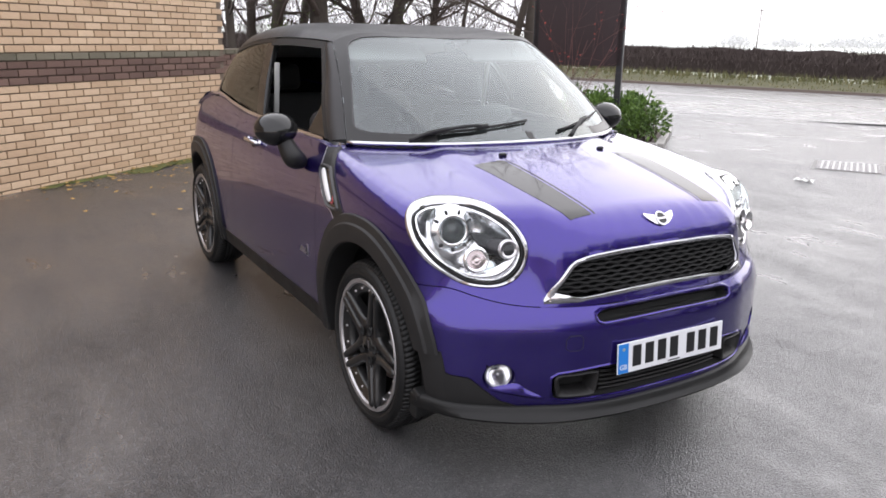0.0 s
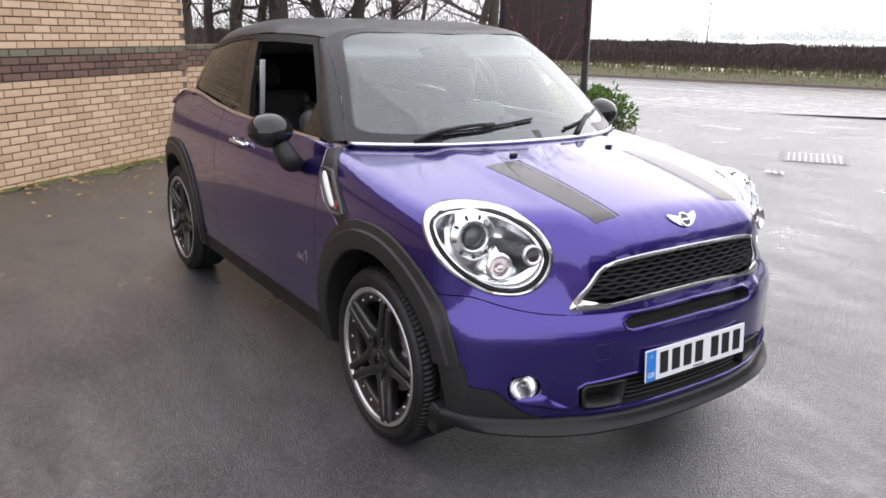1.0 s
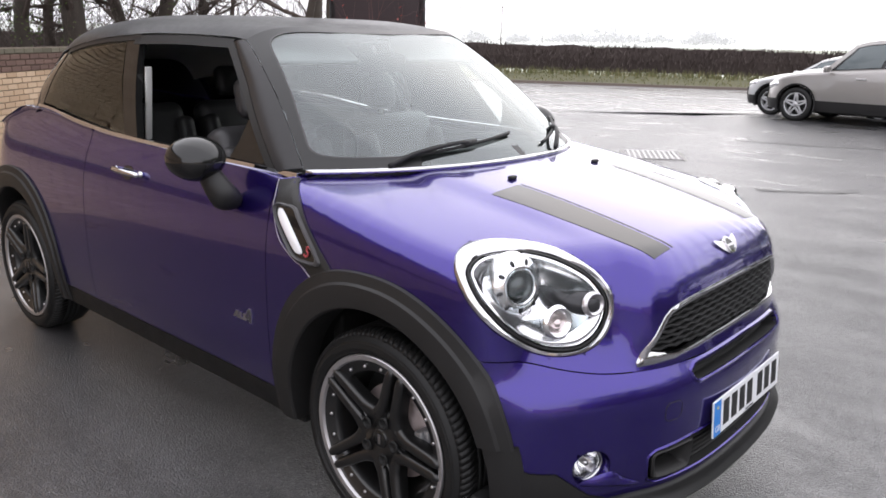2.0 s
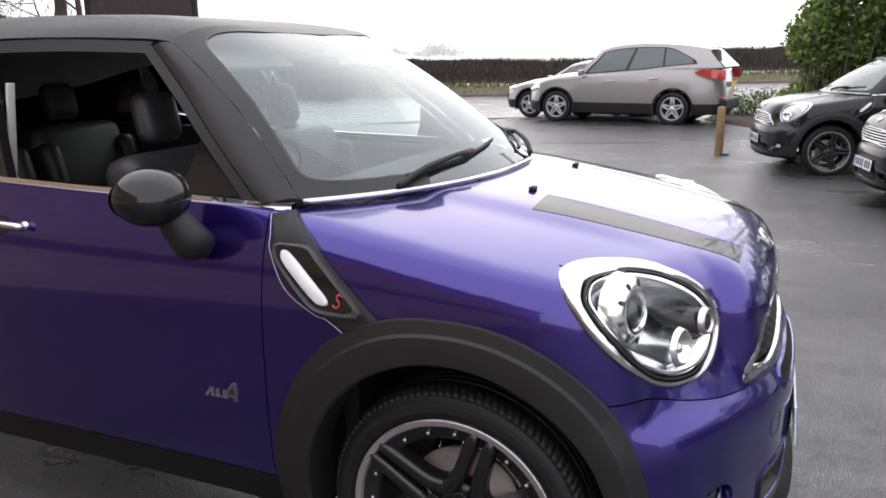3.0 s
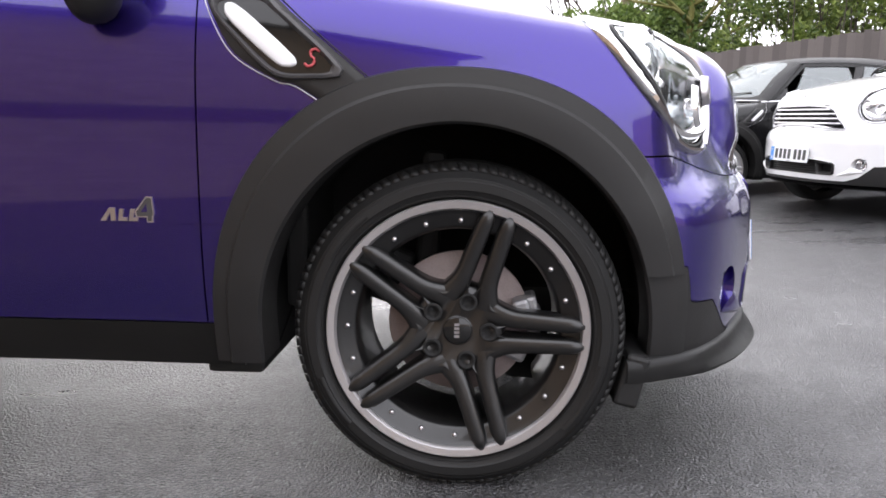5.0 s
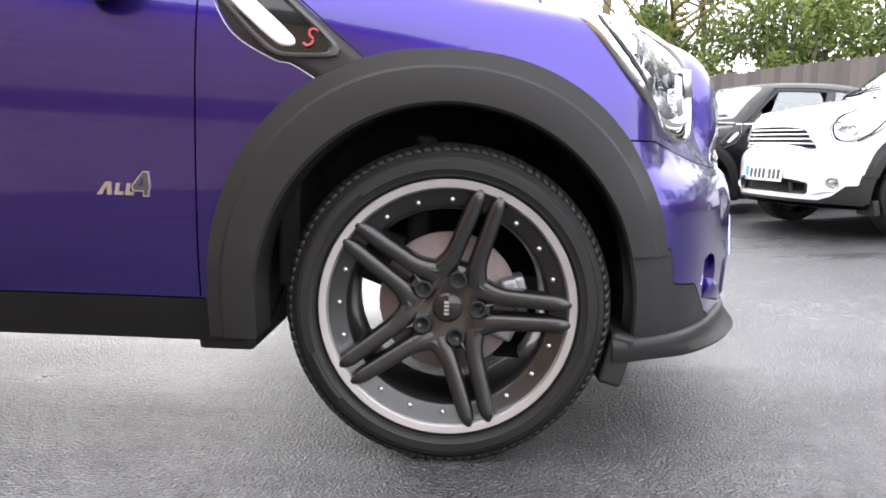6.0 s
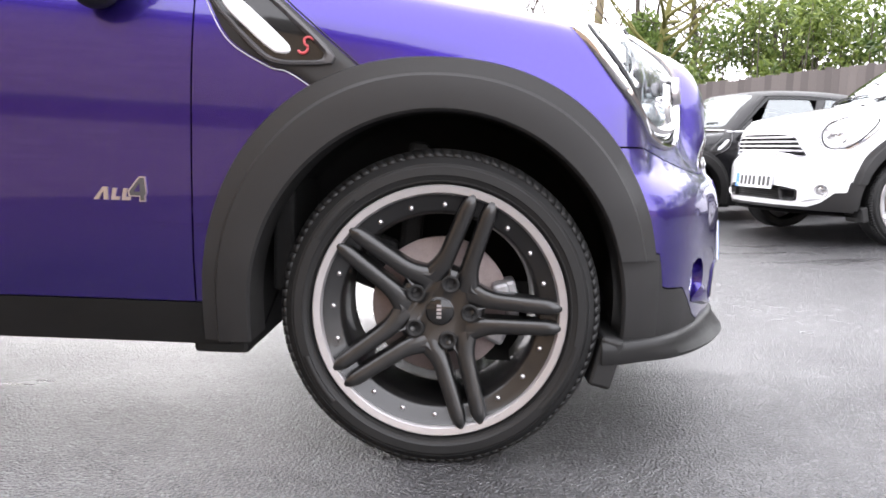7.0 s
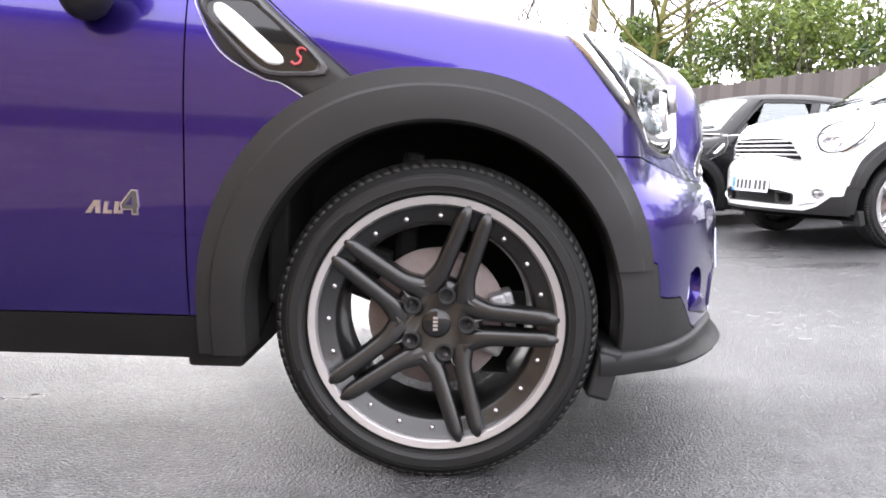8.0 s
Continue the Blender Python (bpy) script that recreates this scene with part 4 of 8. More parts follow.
def headlight(flip):
    lamp = new("headlight")
    lamp.parent = hero
    lay = flipped(lay_head, flip)
    D = Vector((HEAD_DIR.x, HEAD_DIR.y * flip, HEAD_DIR.z))
    U = Vector((HEAD_U.x, HEAD_U.y * flip, 0))
    W = Vector((HEAD_V.x, HEAD_V.y * flip, HEAD_V.z))
    C = Vector((HEAD_C.x, HEAD_C.y * flip, HEAD_C.z))
    inn = match(HEAD_OUT, HEAD_IN)
    ring("chrome_surround", offset(HEAD_OUT, 0.003), offset(inn, 0.004), [(0, -0.004), (0.03, 0.004), (0.25, 0.011), (0.6, 0.012), (0.9, 0.006), (1.0, -0.006), (1.0, -0.03)], lay, CHROME, lamp, "chrome headlight surround")
    ring("lamp_flange", offset(HEAD_OUT, 0.022), offset(HEAD_OUT, -0.004), [(0, -0.006), (0.2, -0.0015), (1, -0.0015)], lay, PURPLE, lamp)
    ring("seal", offset(inn, 0.004), offset(inn, -0.003), [(0, -0.004), (0.3, 0.0045), (1, 0.0040)], lay, SEAL, lamp)
    ring("lens_rim", offset(inn, -0.003), offset(inn, -0.013), [(0, -0.006), (0.5, 0.002), (1, 0.0)], lay, REFLECTOR, lamp)
    cover = sheet("lens_cover", offset(inn, -0.004), lay, 0.001, CLEAR, lamp, rings=10, bulge=0.006)
    cover.visible_shadow = False
    # the bowl: from the rim down to a floor behind
    base = np.asarray(offset(inn, -0.010))
    vs, fs, m = [], [], len(base)
    steps = [(1.0, 0.0), (0.97, 0.03), (0.92, 0.06), (0.80, 0.085), (0.5, 0.10), (0.2, 0.105), (0.02, 0.105)]
    for t, dep in steps:
        for q in base:
            u = q * t
            p, n = lay(q[0], q[1])
            rim = p - n * 0.004
            flat = C + U * u[0] + W * u[1] + D * (0.055 - dep)
            vs.append(rim if t == 1.0 else rim.lerp(flat, min(1, dep / 0.085)) if dep < 0.085 else flat)
    for r in range(len(steps) - 1):
        for a in range(m):
            b = (a + 1) % m
            fs.append((r * m + a, r * m + b, (r + 1) * m + b, (r + 1) * m + a))
    recalc(mesh_ob("reflector_bowl", vs, fs, REFLECTOR, lamp))

    def local(vs, c, d=D, dep=0.0):
        d = d.normalized()
        a = d.cross(Vector((0, 0, 1))).normalized()
        b = d.cross(a)
        o = C + U * c[0] + W * c[1] + D * dep
        return [o + a * x + b * z - d * y for x, y, z in vs]
    F = Vector((0.93, -0.30 * flip, 0.12)).normalized()
    # dipped-beam projector in its fluted shroud
    vs, fs = lathe([(0.088, 0.03), (0.080, 0.0), (0.070, -0.012), (0.055, -0.018), (0.046, -0.020), (0.043, -0.016), (0.038, -0.004), (0.036, 0.02)], 48)
    recalc(mesh_ob("projector_shroud", local(vs, (-0.045, 0.03), F, 0.01), fs, REFLECTOR, lamp))
    for i in range(9):
        a = math.radians(40 * i + 10)
        vs, fs = lathe([(0.0001, -0.003), (0.006, -0.0025), (0.009, 0.002)], 14)
        vs = [(x * 1.5 * math.cos(a) - z * 0.75 * math.sin(a) + 0.062 * math.cos(a), y - 0.0145, x * 1.5 * math.sin(a) + z * 0.75 * math.cos(a) + 0.062 * math.sin(a)) for x, y, z in vs]
        recalc(mesh_ob("shroud_slot", local(vs, (-0.045, 0.03), F, 0.01), fs, LAMPDARK, lamp))
    vs, fs = lathe([(0.0001, -0.028), (0.012, -0.027), (0.024, -0.021), (0.032, -0.012), (0.036, 0.0)], 40)
    recalc(mesh_ob("projector_lens", local(vs, (-0.045, 0.03), F, 0.004), fs, LENSGLASS, lamp))
    vs, fs = lathe([(0.0001, 0.03), (0.02, 0.02), (0.037, 0.0)], 32)
    recalc(mesh_ob("projector_core", local(vs, (-0.045, 0.03), F, -0.002), fs, LAMPDARK, lamp))
    # indicator bowl low down
    vs, fs = lathe([(0.046, 0.0), (0.040, -0.012), (0.036, -0.012), (0.030, 0.0), (0.018, 0.018), (0.0001, 0.022)], 36)
    recalc(mesh_ob("indicator_bowl", local(vs, (0.055, -0.068), F, 0.012), fs, REFLECTOR, lamp))
    vs, fs = lathe([(0.0001, -0.014), (0.010, -0.011), (0.016, 0.0), (0.016, 0.012)], 20)
    recalc(mesh_ob("indicator_bulb", local(vs, (0.055, -0.068), F, 0.002), fs, AMBERISH, lamp))
    # dark partition with a small round lamp at its inner end
    o = np.array(spline([(0.02, 0.035), (0.09, 0.028), (0.17, 0.012), (0.178, -0.025), (0.15, -0.045), (0.10, -0.038), (0.05, -0.012)], 40, closed=True))
    vs, fs = [], []
    for t, dep in ((1.0, 0.0), (0.9, 0.012), (0.4, 0.02), (0.02, 0.022)):
        for q in o:
            u = o.mean(0) + (q - o.mean(0)) * t
            vs.append(C + U * u[0] + W * u[1] + D * (-0.012 - 0.03 * (u[0] > 9) + dep))
    for r in range(3):
        for a in range(40):
            b = (a + 1) % 40
            fs.append((r * 40 + a, r * 40 + b, (r + 1) * 40 + b, (r + 1) * 40 + a))
    recalc(mesh_ob("dark_partition", vs, fs, LAMPDARK, lamp))
    vs, fs = lathe([(0.034, 0.01), (0.030, -0.006), (0.026, -0.004), (0.015, 0.008), (0.0001, 0.012)], 32)
    recalc(mesh_ob("side_lamp", local(vs, (0.158, -0.020), F, 0.004), fs, SATIN, lamp))


both(headlight)

# grille: chrome frame, wavy black bars on a dark back
lf = lay_front
cen = np.array([0, 0.72])
wide = []
for q in GRILLE:
    foot = max(0.0, (0.68 - q[1]) / 0.05) * max(0.0, (abs(q[0]) - 0.36) / 0.10)
    wide.append(0.014 + 0.027 * min(1.0, foot))
inner_g = np.array([np.asarray(a) + (np.asarray(b) - np.asarray(a)) * w for a, b, w in zip(GRILLE, offset(GRILLE, -1.0), wide)])
grille = new("front_grille")
grille.parent = hero
ring("grille_flange", offset(GRILLE, 0.022), offset(GRILLE, -0.004), [(0, -0.006), (0.2, -0.0015), (1, -0.0015)], lf, PURPLE, grille)
ring("chrome_frame", offset(GRILLE, 0.004), inner_g, [(0, -0.006), (0.1, 0.0), (0.5, 0.003), (0.9, 0.0), (1, -0.006), (1, -0.03)], lf, CHROME, grille, "bright chrome grille frame")


def recess(name, outline, depth, material, parent, walls):
    """The back of an opening, and its side walls."""
    sheet(name, outline, lf, -depth, material, parent, rings=4)
    ring(walls, outline, outline, [(0, 0.0), (0, -depth)], lf, material, parent)


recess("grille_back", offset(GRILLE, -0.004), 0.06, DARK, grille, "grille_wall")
for i in range(9):
    z = 0.668 + 0.0150 * i
    lim = [abs(q[0]) for q in inner_g if abs(q[1] - z) < 0.012]
    half = (max(lim) if lim else 0.36) - 0.002
    pts = []
    n = 120
    for j in range(n + 1):
        y = -half + 2 * half * j / n
        p, nn = lf(y, z)
        pts.append((p - nn * 0.016) + Vector((0, 0, 0.0028 * math.sin(y * 95 + (math.pi if i % 2 else 0)))))
    vs, fs = [], []
    for p in pts:
        for dx, dz in ((0.006, 0.0), (0.002, 0.0042), (-0.02, 0.003), (-0.02, -0.003), (0.002, -0.0042)):
            vs.append(p + Vector((dx, 0, dz)))
    for j in range(n):
        for k in range(5):
            fs.append((j * 5 + k, (j + 1) * 5 + k, (j + 1) * 5 + (k + 1) % 5, j * 5 + (k + 1) % 5))
    recalc(mesh_ob("grille_bar", vs, fs, DARK, grille))
# air slot above the plate, in body colour with a dark throat
slot = new("air_slot")
slot.parent = hero
recess("slot_back", SLOT, 0.05, DARK, slot, "slot_wall")
ring("slot_lip", offset(SLOT, 0.012), SLOT, [(0, 0.0005), (0.5, 0.006), (0.9, 0.004), (1.0, -0.006)], lf, PURPLE, slot)
# lower intake with a ducted box at either end
low = new("lower_intake")
low.parent = hero
recess("intake_back", LOWER, 0.07, DARK, low, "intake_wall")
ring("intake_lip", offset(LOWER, 0.010), LOWER, [(0, 0.0005), (0.5, 0.004), (1.0, -0.006)], lf, PURPLE, low)
for i in range(6):
    z = 0.310 + 0.0165 * i
    pts = [lf(y, z)[0] + Vector((-0.024, 0, 0)) for y in np.linspace(-0.29, 0.29, 40)]
    vs, fs = [], []
    for p in pts:
        for dx, dz in ((0.006, 0), (0, 0.004), (-0.03, 0.003), (-0.03, -0.003), (0, -0.004)):
            vs.append(p + Vector((dx, 0, dz)))
    for j in range(len(pts) - 1):
        for k in range(5):
            fs.append((j * 5 + k, (j + 1) * 5 + k, (j + 1) * 5 + (k + 1) % 5, j * 5 + (k + 1) % 5))
    recalc(mesh_ob("intake_bar", vs, fs, TRIM, low))


def duct(flip):
    o = np.array(spline([(-0.462, 0.378), (-0.40, 0.388), (-0.325, 0.392), (-0.312, 0.38), (-0.318, 0.315), (-0.33, 0.303), (-0.40, 0.300), (-0.448, 0.303), (-0.458, 0.315)], 56, closed=True))
    lay = flipped(lf, flip)
    i = o.mean(0) + (o - o.mean(0)) * [0.74, 0.66]
    d = ring("brake_duct", o, i, [(0, -0.03), (0.0, 0.0), (0.25, 0.004), (0.6, -0.002), (1.0, -0.03), (1.0, -0.06)], lay, TRIM, low, "black plastic brake duct frame")
    return d


both(duct)

# number plate: white with a blue end, its characters as plain bars
plate = new("number_plate")
plate.parent = hero
plate.matrix_basis = pose(0.756, 0, 0.432, 0, -4, 0)
block("plate_board", (0.006, 0.52, 0.111), (0, 0, 0), PLATEWHITE, plate, 0.002, label="white number plate board")
block("blue_band", (0.0012, 0.046, 0.107), (0.0036, -0.235, 0), PLATEBLUE, plate, 0.0)
for y in (-0.172, -0.112, -0.052, 0.008, 0.092, 0.152, 0.214):
    block("plate_bar", (0.0012, 0.040, 0.076), (0.0036, y, 0.002), INK, plate, 0.0)
block("maker_strip", (0.0012, 0.06, 0.004), (0.0036, 0.01, -0.048), INK, plate, 0.0)


def lettering(name, text, size, m, material, parent, deep=0.0006):
    c = bpy.data.curves.new(name, "FONT")
    c.body, c.size, c.align_x, c.align_y, c.extrude = text, size, "CENTER", "CENTER", deep
    tmp = bpy.data.objects.new(name, c)
    scene.collection.objects.link(tmp)
    dep = bpy.context.evaluated_depsgraph_get()
    me = bpy.data.meshes.new_from_object(tmp.evaluated_get(dep))
    bpy.data.objects.remove(tmp)
    me.materials.clear()
    me.materials.append(material)
    ob = new(name, me)
    ob.parent = parent
    ob.matrix_basis = m
    return ob


lettering("country_letters", "GB", 0.026, pose(0.0043, -0.235, -0.032, 90, 0, 90), PLATEWHITE, plate)
lettering("country_dot", "o", 0.022, pose(0.0043, -0.235, 0.035, 90, 0, 90), mat("plate_gold", (0.6, 0.5, 0.1), 0.4), plate)


# fog lamps
def fog(flip):
    f = new("fog_lamp")
    f.parent = hero
    p, n = lay_front(-0.636 * flip, 0.378)
    d = Vector((0.90, -0.42 * flip, 0)).normalized()
    hole = np.array([(q[0] * flip, q[1]) for q in FOGHOLE]) if flip > 0 else np.array([(-q[0], q[1]) for q in FOGHOLE])[::-1]
    rim_ = [lay_front(u, v)[0] for u, v in hole]
    p = p - d * 0.030
    deep = [p + (q - p - d * (q - p).dot(d)) * 0.93 for q in rim_]
    k_ = len(rim_)
    recalc(mesh_ob("lamp_funnel", rim_ + deep, [(i, (i + 1) % k_, k_ + (i + 1) % k_, k_ + i) for i in range(k_)], PURPLE, f))
    a = d.cross(Vector((0, 0, 1))).normalized()
    def put(vs, s=1.0):
        return [p + a * x + Vector((0, 0, 1)) * z - d * y for x, y, z in vs]
    vs, fs = lathe([(0.052, 0.02), (0.050, -0.006), (0.046, -0.012), (0.042, -0.010), (0.040, 0.0)], 40)
    recalc(mesh_ob("fog_bezel", put(vs), fs, CHROME, f))
    vs, fs = lathe([(0.041, -0.004), (0.03, -0.012), (0.0001, -0.016)], 32)
    c = recalc(mesh_ob("fog_lens", put(vs), fs, CLEAR, f))
    c.visible_shadow = False
    vs, fs = lathe([(0.041, -0.002), (0.034, 0.014), (0.02, 0.03), (0.0001, 0.036)], 32)
    recalc(mesh_ob("fog_reflector", put(vs), fs, REFLECTOR, f))
    vs, fs = lathe([(0.0001, -0.004), (0.008, -0.002), (0.010, 0.02)], 16)
    recalc(mesh_ob("fog_bulb", put(vs), fs, SATIN, f))
    # scooped body-colour blade that runs inwards under the lamp
    o = np.array(spline([(-0.665, 0.335), (-0.60, 0.315), (-0.52, 0.298), (-0.49, 0.300), (-0.55, 0.335), (-0.59, 0.36)], 40, closed=True))
    sheet("lamp_blade", o, flipped(lay_front, flip), 0.002, PURPLE, f, rings=6, bulge=0.012)


both(fog)

# front lip: a black blade along the foot of the bumper
lip_line = [(x, w) for x, w in HERO_PLAN if x > 0.3]
lp = spline(lip_line + [(0.34, 0.845)], 70)
lp = lp[::1]
full = np.r_[(lp * [1, -1])[::-1][:-1], lp]
t_ = np.gradient(full, axis=0)
t_ /= np.linalg.norm(t_, axis=1, keepdims=True)
nrm = np.stack([t_[:, 1], -t_[:, 0]], 1)
if nrm[len(nrm) // 2][0] < 0:
    nrm = -nrm
vs, fs = [], []
for (x, y), (nx, ny) in zip(full, nrm):
    w = abs(y)
    f_ = float(smooth01(x, 0.42, 0.60))
    bulge = 1 + 0.7 * math.exp(-((w - 0.52) / 0.12) ** 2)
    prof = [(-0.030, 0.276), (-0.004, 0.270), (0.002, 0.263), (0.004, 0.252), (0.004 + 0.008 * f_ * bulge, 0.244 - 0.004 * f_), (0.004 + 0.018 * f_ * bulge, 0.232 - 0.004 * f_), (0.003 + 0.016 * f_ * bulge, 0.224 - 0.003 * f_), (-0.06, 0.212)]
    for o, z in prof:
        vs.append((x + nx * o, y + ny * o, z))
k = len(prof)
for i in range(len(full) - 1):
    for j in range(k - 1):
        fs.append((i * k + j, (i + 1) * k + j, (i + 1) * k + j + 1, i * k + j + 1))
crisp(recalc(mesh_ob("front_lip", vs, fs, SILLTRIM, hero, "matt black front lip")), 40)
vs, fs = [], []
for (x, y), (nx, ny) in zip(full, nrm):
    vs += [(x - nx * 0.05, y - ny * 0.05, 0.204), (min(x, 0.3) - 0.2, y * 0.9, 0.204)]
for i in range(len(full) - 1):
    fs.append((2 * i, 2 * i + 2, 2 * i + 3, 2 * i + 1))
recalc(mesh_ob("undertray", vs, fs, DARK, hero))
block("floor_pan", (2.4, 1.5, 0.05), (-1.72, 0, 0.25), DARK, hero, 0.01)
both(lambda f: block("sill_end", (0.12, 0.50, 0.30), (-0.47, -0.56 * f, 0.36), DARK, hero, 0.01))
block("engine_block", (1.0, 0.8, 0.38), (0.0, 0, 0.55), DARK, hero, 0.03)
both(lambda f: block("wheel_deflector", (0.05, 0.20, 0.11), (0.352, -0.74 * f, 0.225), SEAL, hero, 0.008, (0, 14, 0)))

# winged badge on the bonnet: a plain silver shape
badge = new("bonnet_badge")
badge.parent = hero
lb = lay_front
wing = np.array(spline([(0.0, 0.012), (0.030, 0.014), (0.062, 0.020), (0.070, 0.018), (0.062, 0.006), (0.045, -0.006), (0.022, -0.016), (0.0, -0.018), (-0.022, -0.016), (-0.045, -0.006), (-0.062, 0.006), (-0.070, 0.018), (-0.062, 0.020), (-0.030, 0.014)], 80, closed=True)) + [0.0, 0.880]
sheet("badge_wings", wing[::-1] if False else wing, lb, 0.006, SATIN, badge, rings=5, bulge=0.001)
ring("badge_edge", wing, wing, [(0, 0.006), (0, 0.0)], lb, CHROME, badge)
disc = np.array([(0.027 * math.cos(a), 0.880 + 0.021 * math.sin(a)) for a in np.linspace(0, 2 * math.pi, 40, endpoint=False)])
ring("badge_ring", disc, np.array([0, 0.88]) + (disc - [0, 0.88]) * 0.72, [(0, 0.004), (0.1, 0.010), (0.9, 0.010), (1, 0.006)], lb, CHROME, badge)
sheet("badge_disc", np.array([0, 0.88]) + (disc - [0, 0.88]) * 0.74, lb, 0.0085, PIANO, badge, rings=4)
block("badge_bar", (0.0015, 0.05, 0.007), tuple(lb(0, 0.88)[0] + lb(0, 0.88)[1] * 0.0105), SATIN, badge, 0, (0, -40, 0))


# bonnet stripes: a broad band and a pinstripe inside it
def stripe(flip):
    def strip(name, a, b, h):
        vs, fs, k = [], [], 5
        xs = np.linspace(0.06, 0.585, 60)
        lay = flipped(lay_top, flip)
        for x in xs:
            for j in range(k):
                w = a(x) + (b(x) - a(x)) * j / (k - 1)
                xx = max(x, ws_base(w) + 0.012)
                p, n = lay(xx, -w)
                vs.append(p + n * h)
        for i in range(len(xs) - 1):
            for j in range(k - 1):
                fs.append((i * k + j, (i + 1) * k + j, (i + 1) * k + j + 1, i * k + j + 1))
        recalc(mesh_ob(name, vs, fs, STRIPE, hero, "black bonnet stripe"))
    strip("bonnet_stripe", pchip([(-0.2, 0.30), (0.6, 0.272)]), pchip([(-0.2, 0.445), (0.3, 0.405), (0.6, 0.362)]), 0.0012)
    strip("bonnet_pinstripe", pchip([(-0.2, 0.283), (0.6, 0.254)]), pchip([(-0.2, 0.290), (0.6, 0.260)]), 0.0012)


both(stripe)


# washer jets
def jet(flip):
    p, n = lay_top(0.012, -0.257)
    bm = bmesh.new()
    box(bm, (0.020, 0.030, 0.012), Matrix.Translation((p.x, p.y * flip, p.z + 0.005)), 0.004)
    part("washer_jet", bm, SEAL, hero)


both(jet)
# ---------------------------------------------------------------- the purple car: flank details
def poly_plate(name, outline, lay, height, material, parent, edge=0.003, label="", rings=6, bulge=0.0):
    """A thin plate with a rounded edge, laid on a surface."""
    a = sheet(name, offset(outline, -edge), lay, height, material, parent, label, rings=rings, bulge=bulge)
    ring(name + "_edge", offset(outline, -edge), outline, [(0, height), (0.6, height - edge * 0.3), (1, height - edge), (1, -0.003)], lay, material, a)
    return a


def dense(points, step=0.012, r=1):
    """A closed outline through corner points, its corners a little rounded."""
    p = np.array(points, float)
    for _ in range(r):
        q = np.roll(p, -1, 0)
        p = np.stack([p + (q - p) * 0.2, p + (q - p) * 0.8], 1).reshape(-1, 2)
    out = []
    for a, b in zip(p, np.roll(p, -1, 0)):
        n = max(1, int(np.linalg.norm(b - a) / step))
        out += [a + (b - a) * t / n for t in range(n)]
    out = np.array(out)
    area = np.sum(out[:, 0] * np.roll(out[:, 1], -1) - np.roll(out[:, 0], -1) * out[:, 1])
    return out if area > 0 else out[::-1]


# square cover over the towing eye
cover_o = dense([(-0.437, 0.472), (-0.377, 0.474), (-0.377, 0.530), (-0.437, 0.528)], 0.008, 1)
ring("towing_eye_cover", cover_o, offset(cover_o, -0.0022), [(0, 0.0004), (0.5, 0.0012), (1, 0.0004)], lay_front, SEAL, hero)


